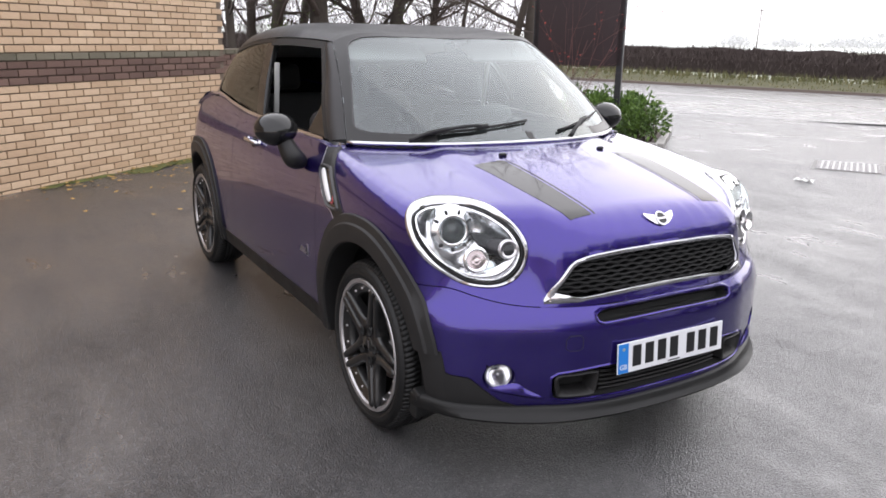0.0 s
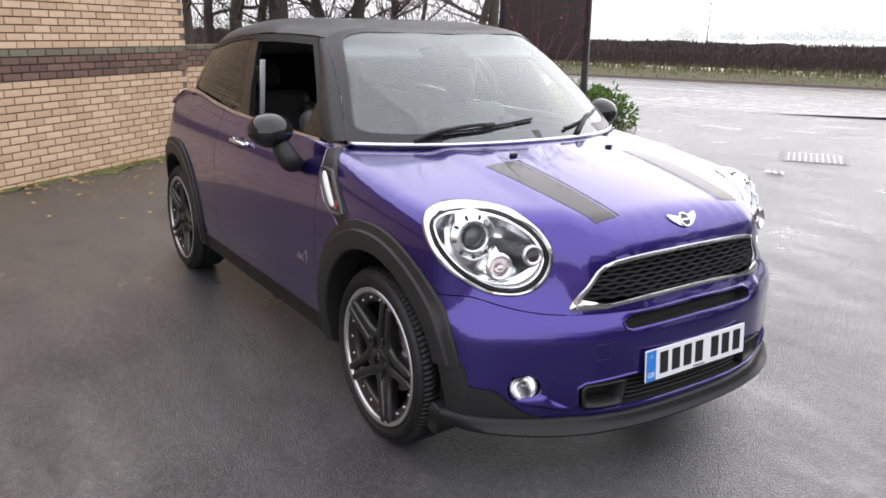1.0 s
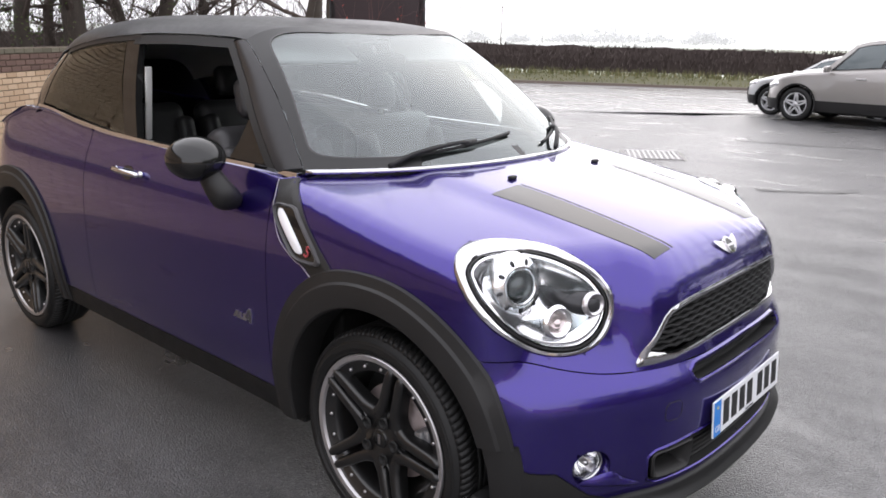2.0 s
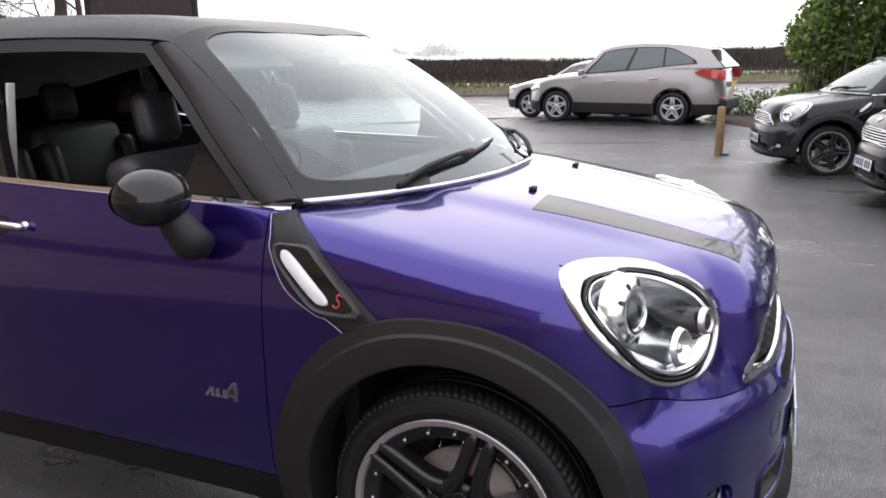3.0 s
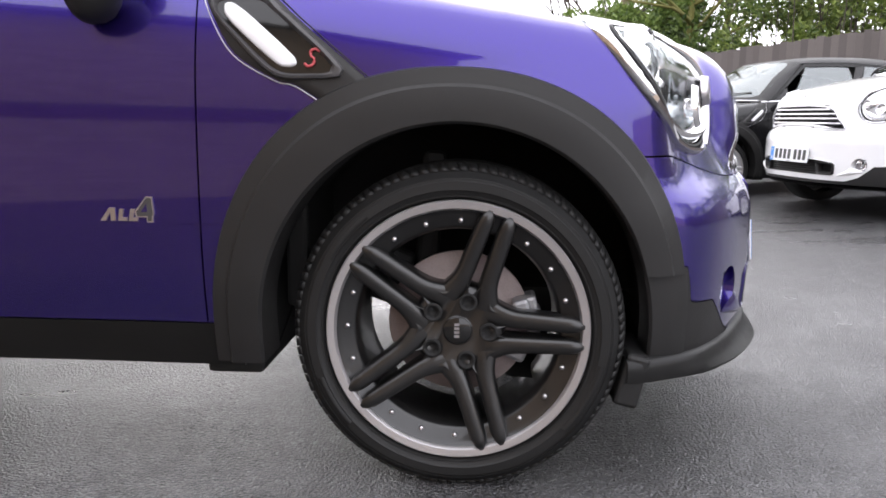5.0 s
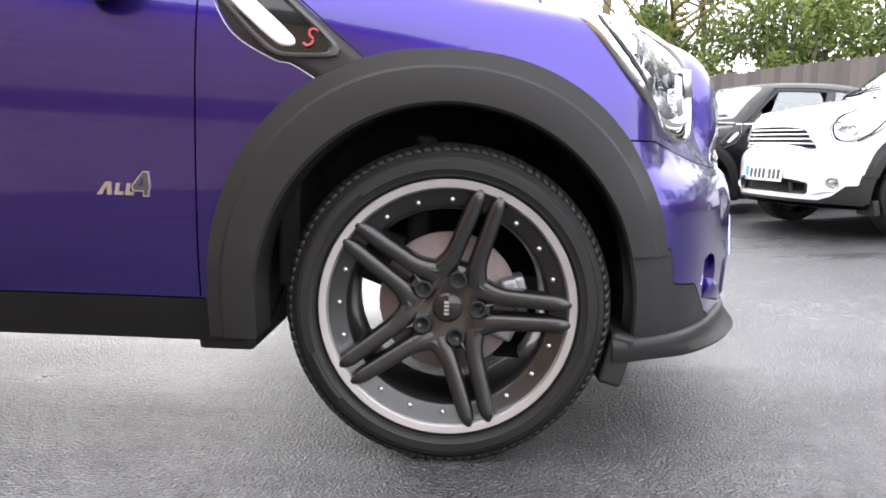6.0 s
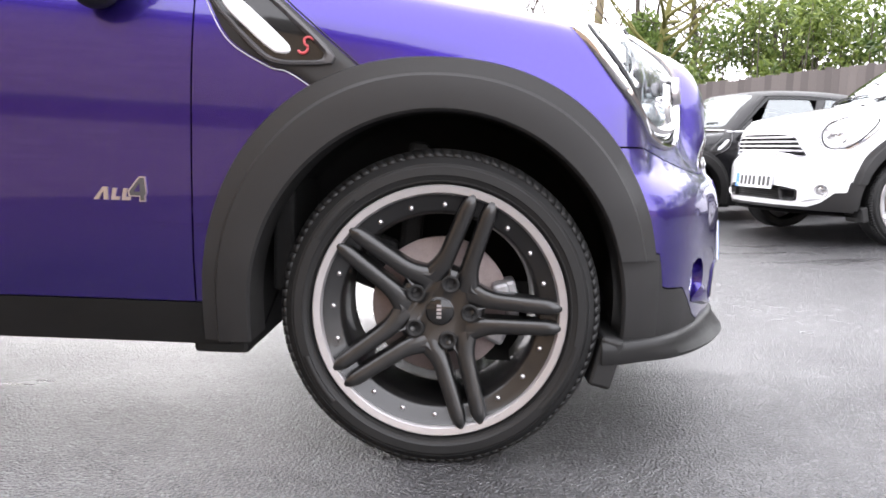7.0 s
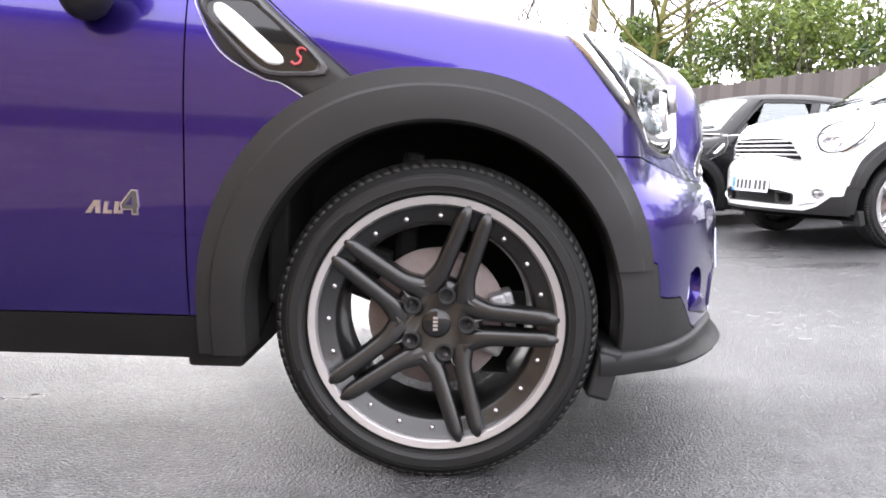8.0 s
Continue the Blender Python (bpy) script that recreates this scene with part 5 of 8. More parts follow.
def scuttle(flip):
    """The black strip that slants from the pillar's foot to the arch, with its framed side lamp."""
    sc = new("side_scuttle")
    sc.parent = hero
    lay = flipped(lay_side, flip)
    L = spline([(-0.502, 1.036), (-0.492, 0.985), (-0.487, 0.950), (-0.435, 0.862), (-0.352, 0.812), (-0.315, 0.803), (-0.262, 0.772)], 40)
    R_ = spline([(-0.450, 1.036), (-0.37, 0.988), (-0.30, 0.927), (-0.23, 0.868), (-0.163, 0.812)], 40)
    vs, fs, k = [], [], 9
    for a, b in zip(L, R_):
        for j in range(k):
            t = j / (k - 1)
            q = a + (b - a) * t
            p, n = lay(q[0], q[1])
            h = 0.006 if 0 < j < k - 1 else -0.002
            vs.append(p + n * h)
    for i in range(39):
        for j in range(k - 1):
            fs.append((i * k + j, (i + 1) * k + j, (i + 1) * k + j + 1, i * k + j + 1))
    crisp(recalc(mesh_ob("scuttle_trim", vs, fs, TRIM, sc)), 40)
    for line, off_ in ((L, 0), (R_, 0)):
        pts = [lay(q[0], q[1])[0] + lay(q[0], q[1])[1] * 0.003 for q in line]
        v2, f2 = tube(pts, 0.0013, 6)
        mesh_ob("scuttle_edge", v2, f2, SATIN if line is L else SEAL, sc)
    frame_o = dense([(-0.474, 0.972), (-0.375, 0.972), (-0.352, 0.958), (-0.214, 0.838), (-0.222, 0.815), (-0.335, 0.813), (-0.372, 0.832), (-0.478, 0.940)], r=1)
    frame_i = dense([(-0.463, 0.962), (-0.385, 0.962), (-0.365, 0.950), (-0.240, 0.842), (-0.246, 0.826), (-0.330, 0.825), (-0.364, 0.842), (-0.465, 0.938)], r=1)
    frame_i = match(frame_o, spline(frame_i, len(frame_o), closed=True))
    frame_o = spline(frame_o, len(frame_o), closed=True)
    frame_i = match(frame_o, frame_i)
    ring("lamp_frame", frame_o, frame_i, [(0, 0.004), (0.15, 0.014), (0.55, 0.016), (0.9, 0.010), (1, 0.004)], lay, GREYTRIM, sc)
    sheet("mesh_back", frame_i, lay, 0.0065, PIANO, sc)
    lampo = dense([(-0.452, 0.957), (-0.428, 0.957), (-0.312, 0.858), (-0.306, 0.842), (-0.318, 0.836), (-0.345, 0.839), (-0.450, 0.930)], r=2)
    poly_plate("side_repeater", lampo, lay, 0.012, LAMPWHITE, sc, 0.004, "frosted white side lamp", bulge=0.003)
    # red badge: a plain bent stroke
    pts = [(-0.270, 0.864), (-0.280, 0.869), (-0.292, 0.866), (-0.291, 0.856), (-0.283, 0.850), (-0.288, 0.840), (-0.300, 0.838), (-0.307, 0.843)]
    pts = [(-0.272 + (x + 0.283) * 0.8, z) for x, z in spline(pts, 24)]
    v2, f2 = tube([lay(x, z)[0] + lay(x, z)[1] * 0.0105 for x, z in pts], 0.0028, 8)
    mesh_ob("scuttle_mark", v2, f2, RED, sc)


both(scuttle)


def flank_badge(flip):
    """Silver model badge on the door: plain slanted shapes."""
    b = new("door_badge")
    b.parent = hero
    lay = flipped(lay_side, flip)
    s = 0.011
    shapes = [[(-0.711, 0.539), (-0.700, 0.539), (-0.690, 0.557), (-0.690, 0.539), (-0.680, 0.539), (-0.680, 0.565), (-0.692, 0.565)],
              [(-0.675, 0.539), (-0.657, 0.539), (-0.656, 0.546), (-0.666, 0.546), (-0.662, 0.563), (-0.671, 0.563)],
              [(-0.653, 0.539), (-0.635, 0.539), (-0.634, 0.546), (-0.644, 0.546), (-0.640, 0.563), (-0.649, 0.563)],
              [(-0.638, 0.547), (-0.616, 0.547), (-0.616, 0.537), (-0.603, 0.537), (-0.603, 0.547), (-0.600, 0.556), (-0.603, 0.588), (-0.616, 0.588), (-0.640, 0.558)],
              [(-0.6345, 0.5492), (-0.6140, 0.5492), (-0.6138, 0.5395), (-0.6052, 0.5395), (-0.6052, 0.5492), (-0.6025, 0.5540), (-0.6055, 0.5855), (-0.6150, 0.5855), (-0.6365, 0.5575)],
              [(-0.6270, 0.5575), (-0.6145, 0.5575), (-0.6150, 0.5745)]]
    for i_, o in enumerate(shapes):
        if flip < 0:
            o = [(-1.31 - x, z) for x, z in o]
        q = np.array(o)
        vs, n = [], len(q)
        for h in (0.0035 + 0.0005 * max(0, i_ - 3), 0.0):
            for u, v in q:
                p, nn = lay(u, v)
                vs.append(p + nn * h)
        fs = [tuple(range(n))] + [(i, (i + 1) % n, n + (i + 1) % n, n + i) for i in range(n)]
        recalc(mesh_ob("badge_piece", vs, fs, (SATIN, SATIN, SATIN, SATIN, GREYTRIM, PURPLE)[i_], b, smooth=False))


both(flank_badge)


def door_mirror(flip):
    mr = new("door_mirror")
    mr.parent = hero
    bm = bmesh.new()
    bmesh.ops.create_uvsphere(bm, u_segments=40, v_segments=24, radius=1.0)
    for v in bm.verts:
        x, y, z = v.co
        # domed ahead, cut flat behind where the glass sits
        x = x * 0.098 if x > 0 else x * 0.045
        y *= 0.096 * (1 + 0.10 * z)
        z = z * (0.078 if z > 0 else 0.068)
        v.co = (x, y, z)
    M = Matrix.Translation((-0.752, -0.948 * flip, 1.084)) @ pose(0, 0, 0, 0, 0, -18 * flip)
    bmesh.ops.transform(bm, matrix=M, verts=bm.verts)
    part("mirror_cap", bm, PIANO, mr, "gloss black mirror cap")
    vs, fs = lathe([(0.0001, 0.0), (0.9, 0.0), (1.0, 0.06)], 40)
    gl = mesh_ob("mirror_glass", [M @ Vector((-0.047 + y * 0.03, x * 0.085, z * 0.060)) for x, y, z in vs], fs, CHROME, mr)
    # stalk: a thick leg down to the door
    secs = []
    path = spline([(-0.735, -0.925, 1.06), (-0.705, -0.912, 1.01), (-0.685, -0.890, 0.965), (-0.675, -0.850, 0.925)], 14)
    vs, fs, n = [], [], 20
    for i, p in enumerate(path):
        t = i / 13
        e = math.sqrt(max(0.03, 1 - max(0, (t - 0.6) / 0.4) ** 2))
        a, b = (0.040 + 0.022 * t) * e, (0.034 + 0.020 * t) * e
        d = Vector((0.45, 0.35, -0.8)).normalized()
        u = Vector((1, 0, 0)) - d * d.x
        u.normalize()
        w = d.cross(u)
        for j in range(n):
            q = 2 * math.pi * j / n
            c = Vector(p) + u * a * math.cos(q) + w * b * math.sin(q)
            vs.append((c.x, c.y * flip, c.z))
    for i in range(13):
        for j in range(n):
            fs.append((i * n + j, i * n + (j + 1) % n, (i + 1) * n + (j + 1) % n, (i + 1) * n + j))
    fs.append(tuple(13 * n + j for j in range(n)))
    recalc(mesh_ob("mirror_stalk", vs, fs, TRIM, mr, "matt black mirror stalk"))


both(door_mirror)


def handle(flip):
    h = new("door_handle")
    h.parent = hero
    lay = flipped(lay_side, flip)
    cup = np.array([(-1.45 + 0.045 * math.cos(a), 0.945 + 0.028 * math.sin(a)) for a in np.linspace(0, 2 * math.pi, 32, endpoint=False)])
    sheet("handle_cup", cup, lay, 0.0015, PIANO, h, bulge=-0.001)
    pts = []
    for t in np.linspace(0, 1, 16):
        p, n = lay(-1.53 + 0.20 * t, 0.951 - 0.006 * t)
        pts.append(p + n * (0.016 + 0.030 * math.sin(math.pi * t) ** 0.6))
    vs, fs = tube(pts, 0.011, 10)
    ob = mesh_ob("handle_bar", vs, fs, CHROME, h, "chrome pull handle")
    for i in (0, 15):
        p, n = lay(-1.53 + 0.20 * (i / 15), 0.95)
        v2, f2 = tube([p - n * 0.004, p + n * 0.018], 0.012, 10)
        mesh_ob("handle_foot", v2, f2, CHROME, h)


both(handle)


def wiper(name, s0, v0, s1, v1, piv):
    w = new(name)
    w.parent = hero
    a, b = ws_point(s0, v0, 0.012), ws_point(s1, v1, 0.012)
    pts = [ws_point(s0 + (s1 - s0) * t, v0 + (v1 - v0) * t, 0.010) for t in np.linspace(0, 1, 20)]
    vs, fs = tube(pts, 0.006, 6)
    mesh_ob("wiper_blade", vs, fs, SEAL, w)
    mid = pts[10]
    q = ws_point(piv, 0.0, 0.012)
    arm = spline([tuple(q), tuple(q.lerp(mid, 0.3) + Vector((0.01, 0, 0.022))), tuple(q.lerp(mid, 0.8) + Vector((0.01, 0, 0.02))), tuple(mid + Vector((0.004, 0, 0.008)))], 16)
    vs, fs = tube(arm, 0.0095, 8, taper=0.007)
    mesh_ob("wiper_arm", vs, fs, SEAL, w)
    v2, f2 = tube([pts[9] + Vector((0, 0, 0.004)), pts[11] + Vector((0, 0, 0.006))], 0.012, 8)
    mesh_ob("wiper_joint", v2, f2, SEAL, w)


wiper("wiper", -0.66, 0.045, 0.02, 0.135, -0.72)
wiper("wiper", 0.22, 0.05, 0.86, 0.16, 0.30)

# ---------------------------------------------------------------- the cabin
cab = new("cabin")
cab.parent = hero
block("cabin_floor", (2.2, 1.46, 0.04), (-1.55, 0, 0.33), DASH, cab, 0.01)
both(lambda f: block("door_card", (1.25, 0.05, 0.68), (-1.16, -0.735 * f, 0.69), DASH, cab, 0.02, (0, -0.5, 0)))
both(lambda f: block("rear_side_card", (1.0, 0.06, 0.75), (-2.32, -0.72 * f, 0.715), DASH, cab, 0.02))
block("dashboard", (0.42, 1.40, 0.30), (-0.56, 0, 0.87), DASH, cab, 0.08)
block("dash_top", (0.34, 1.24, 0.05), (-0.50, 0, 1.005), DASH, cab, 0.02, (0, 3, 0))
block("bulkhead", (0.05, 1.40, 0.7), (-0.36, 0, 0.68), DARK, cab, 0.01)
vs, fs = lathe([(0.19, -0.006), (0.196, -0.006), (0.20, 0.0), (0.196, 0.006), (0.19, 0.006), (0.186, 0.0), (0.19, -0.006)], 48)
sw = mesh_ob("steering_wheel", vs, fs, SEAL, cab)
sw.data.transform(Matrix.Translation((-0.86, -0.36, 0.99)) @ pose(0, 0, 0, 0, 0, 90) @ pose(0, 0, 0, 28, 0, 0))
bm = bmesh.new()
box(bm, (0.34, 0.03, 0.04), Matrix.Translation((-0.85, -0.36, 0.985)) @ pose(0, 0, 0, 0, 25, 90), 0.01)
box(bm, (0.13, 0.05, 0.12), Matrix.Translation((-0.84, -0.36, 0.985)) @ pose(0, 0, 0, 0, 25, 90), 0.02)
part("steering_boss", bm, SEAL, cab)


def seat(x, y, w, name="seat", rest=True):
    s = new(name)
    s.parent = cab
    def soft(part_name, size, at, rot, bev):
        bm = box(bmesh.new(), size, pose(*at, *rot), bev, 4)
        part(part_name, bm, SEATCLOTH, s)
    soft("seat_cushion", (0.52, w, 0.18), (x + 0.05, y, 0.56), (0, -6, 0), 0.06)
    soft("seat_back", (0.16, w, 0.54), (x - 0.23, y, 0.86), (0, -16, 0), 0.06)
    for d in (-1, 1):
        soft("seat_bolster", (0.20, 0.09, 0.44), (x - 0.19, y + d * (w / 2 - 0.03), 0.83), (0, -16, 0), 0.04)
    if rest:
        soft("head_restraint", (0.09, w * 0.34, 0.17), (x - 0.34, y, 1.225), (0, -12, 0), 0.045)


seat(-0.92, -0.36, 0.50)
seat(-0.92, 0.36, 0.50)
seat(-2.12, -0.30, 0.50, rest=True)
seat(-2.12, 0.30, 0.50, rest=True)
both(lambda f: block("sun_visor", (0.17, 0.42, 0.02), (-0.93, -0.34 * f, 1.425), LINER, cab, 0.008, (0, 32, 0)))
bm = box(bmesh.new(), (0.03, 0.23, 0.075), pose(-0.85, -0.02, 1.375, 0, 10, -12), 0.012, 3)
part("rear_view_mirror", bm, SEAL, cab)
bm = box(bmesh.new(), (0.05, 0.05, 0.06), pose(-0.86, 0, 1.44), 0.01)
part("mirror_mount", bm, SEAL, cab)
both(lambda f: part("belt_strap", box(bmesh.new(), (0.010, 0.028, 0.30), pose(-1.555, -0.672 * f, 1.20, 0, 9, 0), 0.003), LINER, cab, "pale seat belt strap"))
# far-side door glass is up; the driver's is wound down
A_, B_ = spline([(-0.82, BT(-0.8)), (-1.2, BT(-1.2)), (-1.60, BT(-1.6))], 30), spline([(-1.06, 1.438), (-1.3, 1.444), (-1.53, 1.440)], 30)
vs, fs = [], []
for i in range(30):
    for r in range(7):
        q = A_[i] + (B_[i] - A_[i]) * r / 6
        p = lay_green(q[0], q[1], -0.008)
        vs.append((p.x, -p.y, p.z))
for i in range(29):
    for r in range(6):
        fs.append((i * 7 + r, (i + 1) * 7 + r, (i + 1) * 7 + r + 1, i * 7 + r + 1))
g = mesh_ob("door_glass", vs, fs, SIDEGLASS, hero)
g.visible_shadow = False
# ---------------------------------------------------------------- the yard
def tarmac(name, base, wet_lo, wet_hi, grain=170.0, patch=0.5, coat=(0.1, 1.0)):
    """Wet tarmac: stones bound in black, worn pits, and a film of water that is smooth in places."""
    m = bpy.data.materials.new(name)
    m.use_nodes = True
    n, l = m.node_tree.nodes, m.node_tree.links
    p = n["Principled BSDF"]
    tc = n.new("ShaderNodeTexCoord")

    def noise_tex(scale, detail, rough=0.55, warp=None):
        t = n.new("ShaderNodeTexNoise")
        t.inputs["Scale"].default_value, t.inputs["Detail"].default_value, t.inputs["Roughness"].default_value = scale, detail, rough
        if warp:
            mp = n.new("ShaderNodeMapping")
            mp.inputs["Rotation"].default_value, mp.inputs["Scale"].default_value = (0, 0, radians(warp[0])), (1, warp[1], 1)
            l.new(tc.outputs["Object"], mp.inputs["Vector"])
            l.new(mp.outputs["Vector"], t.inputs["Vector"])
        else:
            l.new(tc.outputs["Object"], t.inputs["Vector"])
        return t.outputs["Fac"]

    def ramp(src, lo, hi, a, b):
        r = n.new("ShaderNodeMapRange")
        r.inputs["From Min"].default_value, r.inputs["From Max"].default_value, r.inputs["To Min"].default_value, r.inputs["To Max"].default_value = lo, hi, a, b
        l.new(src, r.inputs["Value"])
        return r.outputs["Result"]

    def calc(op, a, b):
        c = n.new("ShaderNodeMath")
        c.operation = op
        for i, v in enumerate((a, b)):
            if isinstance(v, (int, float)):
                c.inputs[i].default_value = v
            else:
                l.new(v, c.inputs[i])
        return c.outputs[0]

    def bump(height, strength, distance, below=None):
        b = n.new("ShaderNodeBump")
        b.inputs["Distance"].default_value = distance
        if isinstance(strength, (int, float)):
            b.inputs["Strength"].default_value = strength
        else:
            l.new(strength, b.inputs["Strength"])
        l.new(height, b.inputs["Height"])
        if below is not None:
            l.new(below, b.inputs["Normal"])
        return b.outputs["Normal"]
    big, streak, mid, pits = noise_tex(patch, 6, 0.6), noise_tex(0.9, 5, 0.6, (28, 3.2)), noise_tex(6.0, 5, 0.65), noise_tex(24.0, 4, 0.7)
    vor = n.new("ShaderNodeTexVoronoi")
    vor.inputs["Scale"].default_value = grain
    l.new(tc.outputs["Object"], vor.inputs["Vector"])
    film = ramp(calc("ADD", calc("MULTIPLY", big, 0.55), calc("MULTIPLY", streak, 0.45)), 0.38, 0.62, 0.0, 1.0)
    worn = ramp(pits, 0.40, 0.62, 1.0, 0.0)
    mixc = n.new("ShaderNodeMix")
    mixc.data_type = "RGBA"
    mixc.inputs["A"].default_value = (*[c * 0.55 for c in base], 1)
    mixc.inputs["B"].default_value = (*[c * 1.6 for c in base], 1)
    tone = calc("ADD", ramp(mid, 0.3, 0.7, 0.0, 0.45), ramp(vor.outputs["Distance"], 0.0, 0.8, 0.4, 0.0))
    l.new(calc("SUBTRACT", tone, calc("MULTIPLY", worn, 0.35)), mixc.inputs["Factor"])
    vc = n.new("ShaderNodeSeparateColor")
    l.new(vor.outputs["Color"], vc.inputs["Color"])
    pale = n.new("ShaderNodeMix")
    pale.data_type = "RGBA"
    pale.inputs["B"].default_value = (*[c * 2.6 for c in base], 1)
    l.new(ramp(vc.outputs["Red"], 0.86, 1.0, 0.0, 0.75), pale.inputs["Factor"])
    l.new(mixc.outputs["Result"], pale.inputs["A"])
    l.new(pale.outputs["Result"], p.inputs["Base Color"])
    l.new(ramp(film, 0, 1, wet_lo, wet_hi), p.inputs["Roughness"])
    stones = calc("ADD", calc("ADD", calc("MULTIPLY", vor.outputs["Distance"], -0.35), calc("MULTIPLY", vc.outputs["Green"], 0.35)), calc("MULTIPLY", noise_tex(grain * 0.8, 2, 0.5), 0.9))
    uneven = bump(mid, 0.10, 0.02)
    l.new(bump(stones, ramp(film, 0, 1, 0.6, 1.0), 0.013, bump(worn, -0.35, 0.008, uneven)), p.inputs["Normal"])
    l.new(bump(stones, ramp(film, 0, 1, 0.25, 1.0), 0.014, bump(worn, -0.50, 0.010)), p.inputs["Coat Normal"])
    p.inputs["Coat IOR"].default_value = 1.75
    p.inputs["Specular IOR Level"].default_value = 0.4
    speck = ramp(noise_tex(95.0, 3, 0.7), 0.40, 0.58, 1.0, 0.0)
    bare = calc("ADD", calc("MULTIPLY", film, calc("ADD", calc("MULTIPLY", speck, 0.55), 0.12)), calc("MULTIPLY", calc("MULTIPLY", worn, ramp(mid, 0.35, 0.68, 1.0, 0.2)), 0.35))
    l.new(ramp(bare, 0.0, 1.0, coat[1], coat[0]), p.inputs["Coat Weight"])
    l.new(ramp(film, 0, 1, 0.10, 0.22), p.inputs["Coat Roughness"])
    return m


ASPHALT = tarmac("wet_tarmac", (0.050, 0.049, 0.052), 0.25, 0.45)
ROADTAR = tarmac("wet_road", (0.055, 0.055, 0.058), 0.2, 0.4, 100.0, 0.25)
WHITELINE = mat("worn_white_paint", (0.55, 0.55, 0.54), 0.35, var=0.3, scale=6)
KERB = mat("concrete_kerb", (0.30, 0.29, 0.27), 0.7, var=0.3, scale=6, bump=0.2)
SOIL = mat("dark_soil", (0.06, 0.042, 0.034), 0.9, var=0.5, scale=9, bump=0.8, bscale=40)
GRASS = mat("winter_grass", (0.06, 0.066, 0.022), 0.85, var=0.4, scale=1.5, bump=0.6, bscale=60, alt=(0.11, 0.10, 0.045))
MOSS = mat("moss", (0.09, 0.10, 0.025), 0.9, var=0.5, scale=10, bump=0.9, bscale=120)
LEAFLITTER = mat("fallen_leaf", (0.38, 0.25, 0.08), 0.7, var=0.5, scale=3)
IRON = mat("wet_cast_iron", (0.05, 0.048, 0.045), 0.4, 0.6, var=0.3, scale=20, bump=0.3)
GALV = mat("wet_galvanised_bar", (0.34, 0.33, 0.33), 0.4, 0.5, var=0.3, scale=20)
# field colour is lightened for the haze over it
FIELD = mat("haze_paled_field", (0.40, 0.42, 0.33), 0.95, var=0.15, scale=0.02)


def sheet_on_ground(name, outline, lift, material, parent=None, step=0.0, label=""):
    """A thin sheet that follows the ground inside an outline of (x, y)."""
    o = np.asarray(outline, float)
    c = o.mean(0)
    rings, n = 6, len(o)
    vs = [(*(c + (q - c) * t), ground_z(*(c + (q - c) * t)) + lift * (1 if t < 1 else 0.2)) for t in np.linspace(1, 0.05, rings) for q in o]
    fs = [(r * n + a, r * n + (a + 1) % n, (r + 1) * n + (a + 1) % n, (r + 1) * n + a) for r in range(rings - 1) for a in range(n)]
    fs.append(tuple((rings - 1) * n + a for a in range(n)))
    return recalc(mesh_ob(name, vs, fs, material, parent, label))


RU, RN = Vector((0.85, 0.527, 0)).normalized(), Vector((-0.527, 0.85, 0)).normalized()


def road_xy(along, across):
    p = RU * along + RN * across
    return p.x, p.y


def long_sheet(name, a0, a1, c0, c1, lift, material, label="", kind="structure", n=60, k=4, lifts=None):
    """A strip beside or along the road, following the ground."""
    vs, fs = [], []
    for i in range(n + 1):
        for j in range(k + 1):
            x, y = road_xy(a0 + (a1 - a0) * i / n, c0 + (c1 - c0) * j / k)
            vs.append((x, y, far_ground(x, y) + (lift if lifts is None else lifts[j])))
    for i in range(n):
        for j in range(k):
            q = i * (k + 1) + j
            fs.append((q, q + k + 1, q + k + 2, q + 1))
    return tagged(recalc(mesh_ob(name, vs, fs, material)), label, name.replace("_", " "), kind=kind)


def far_ground(x, y):
    return ground_z(x, min(y, 48.0))


def ground_sheet():
    xs = sorted(set(list(np.linspace(-30, 30, 61)) + list(np.linspace(-900, 900, 31))))
    ys = sorted(set(list(np.linspace(-20, 60, 161)) + list(np.linspace(-900, 900, 31))))
    vs = [(x, y, far_ground(x, y)) for x in xs for y in ys]
    k = len(ys)
    fs = [(i * k + j, (i + 1) * k + j, (i + 1) * k + j + 1, i * k + j + 1) for i in range(len(xs) - 1) for j in range(k - 1)]
    return tagged(mesh_ob("ground", vs, fs, ASPHALT), "dark wet tarmac yard with glossy damp patches", "ground", kind="structure")


ground_sheet()
long_sheet("road", -90, 90, 18.2, 37.1, 0.004, ROADTAR, "wet grey two-lane road that shines under the sky", n=40, k=6)
for a in np.arange(-60, 60, 9.0):
    vs = []
    for da, dc in ((0, 27.9), (4.0, 27.9), (4.0, 28.1), (0, 28.1)):
        x, y = road_xy(a + da, dc)
        vs.append((x, y, far_ground(x, y) + 0.010))
    tagged(recalc(mesh_ob("road_line", vs, [(0, 1, 2, 3)], WHITELINE)), "worn white dash painted on the wet road", "road line", "dashes along the road")
long_sheet("kerb", -90, 90, 37.0, 37.6, 0, SOIL, "low dark kerb along the far side of the road", lifts=[0.0, 0.11, 0.12, 0.12, 0.1])
long_sheet("grass_verge", -90, 90, 37.6, 41.5, 0, GRASS, "rough winter grass verge below the hedge", n=90, k=8, lifts=[0.1, 0.13, 0.2, 0.28, 0.34, 0.4, 0.42, 0.42, 0.4])
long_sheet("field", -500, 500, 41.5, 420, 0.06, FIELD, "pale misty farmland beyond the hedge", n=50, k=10)

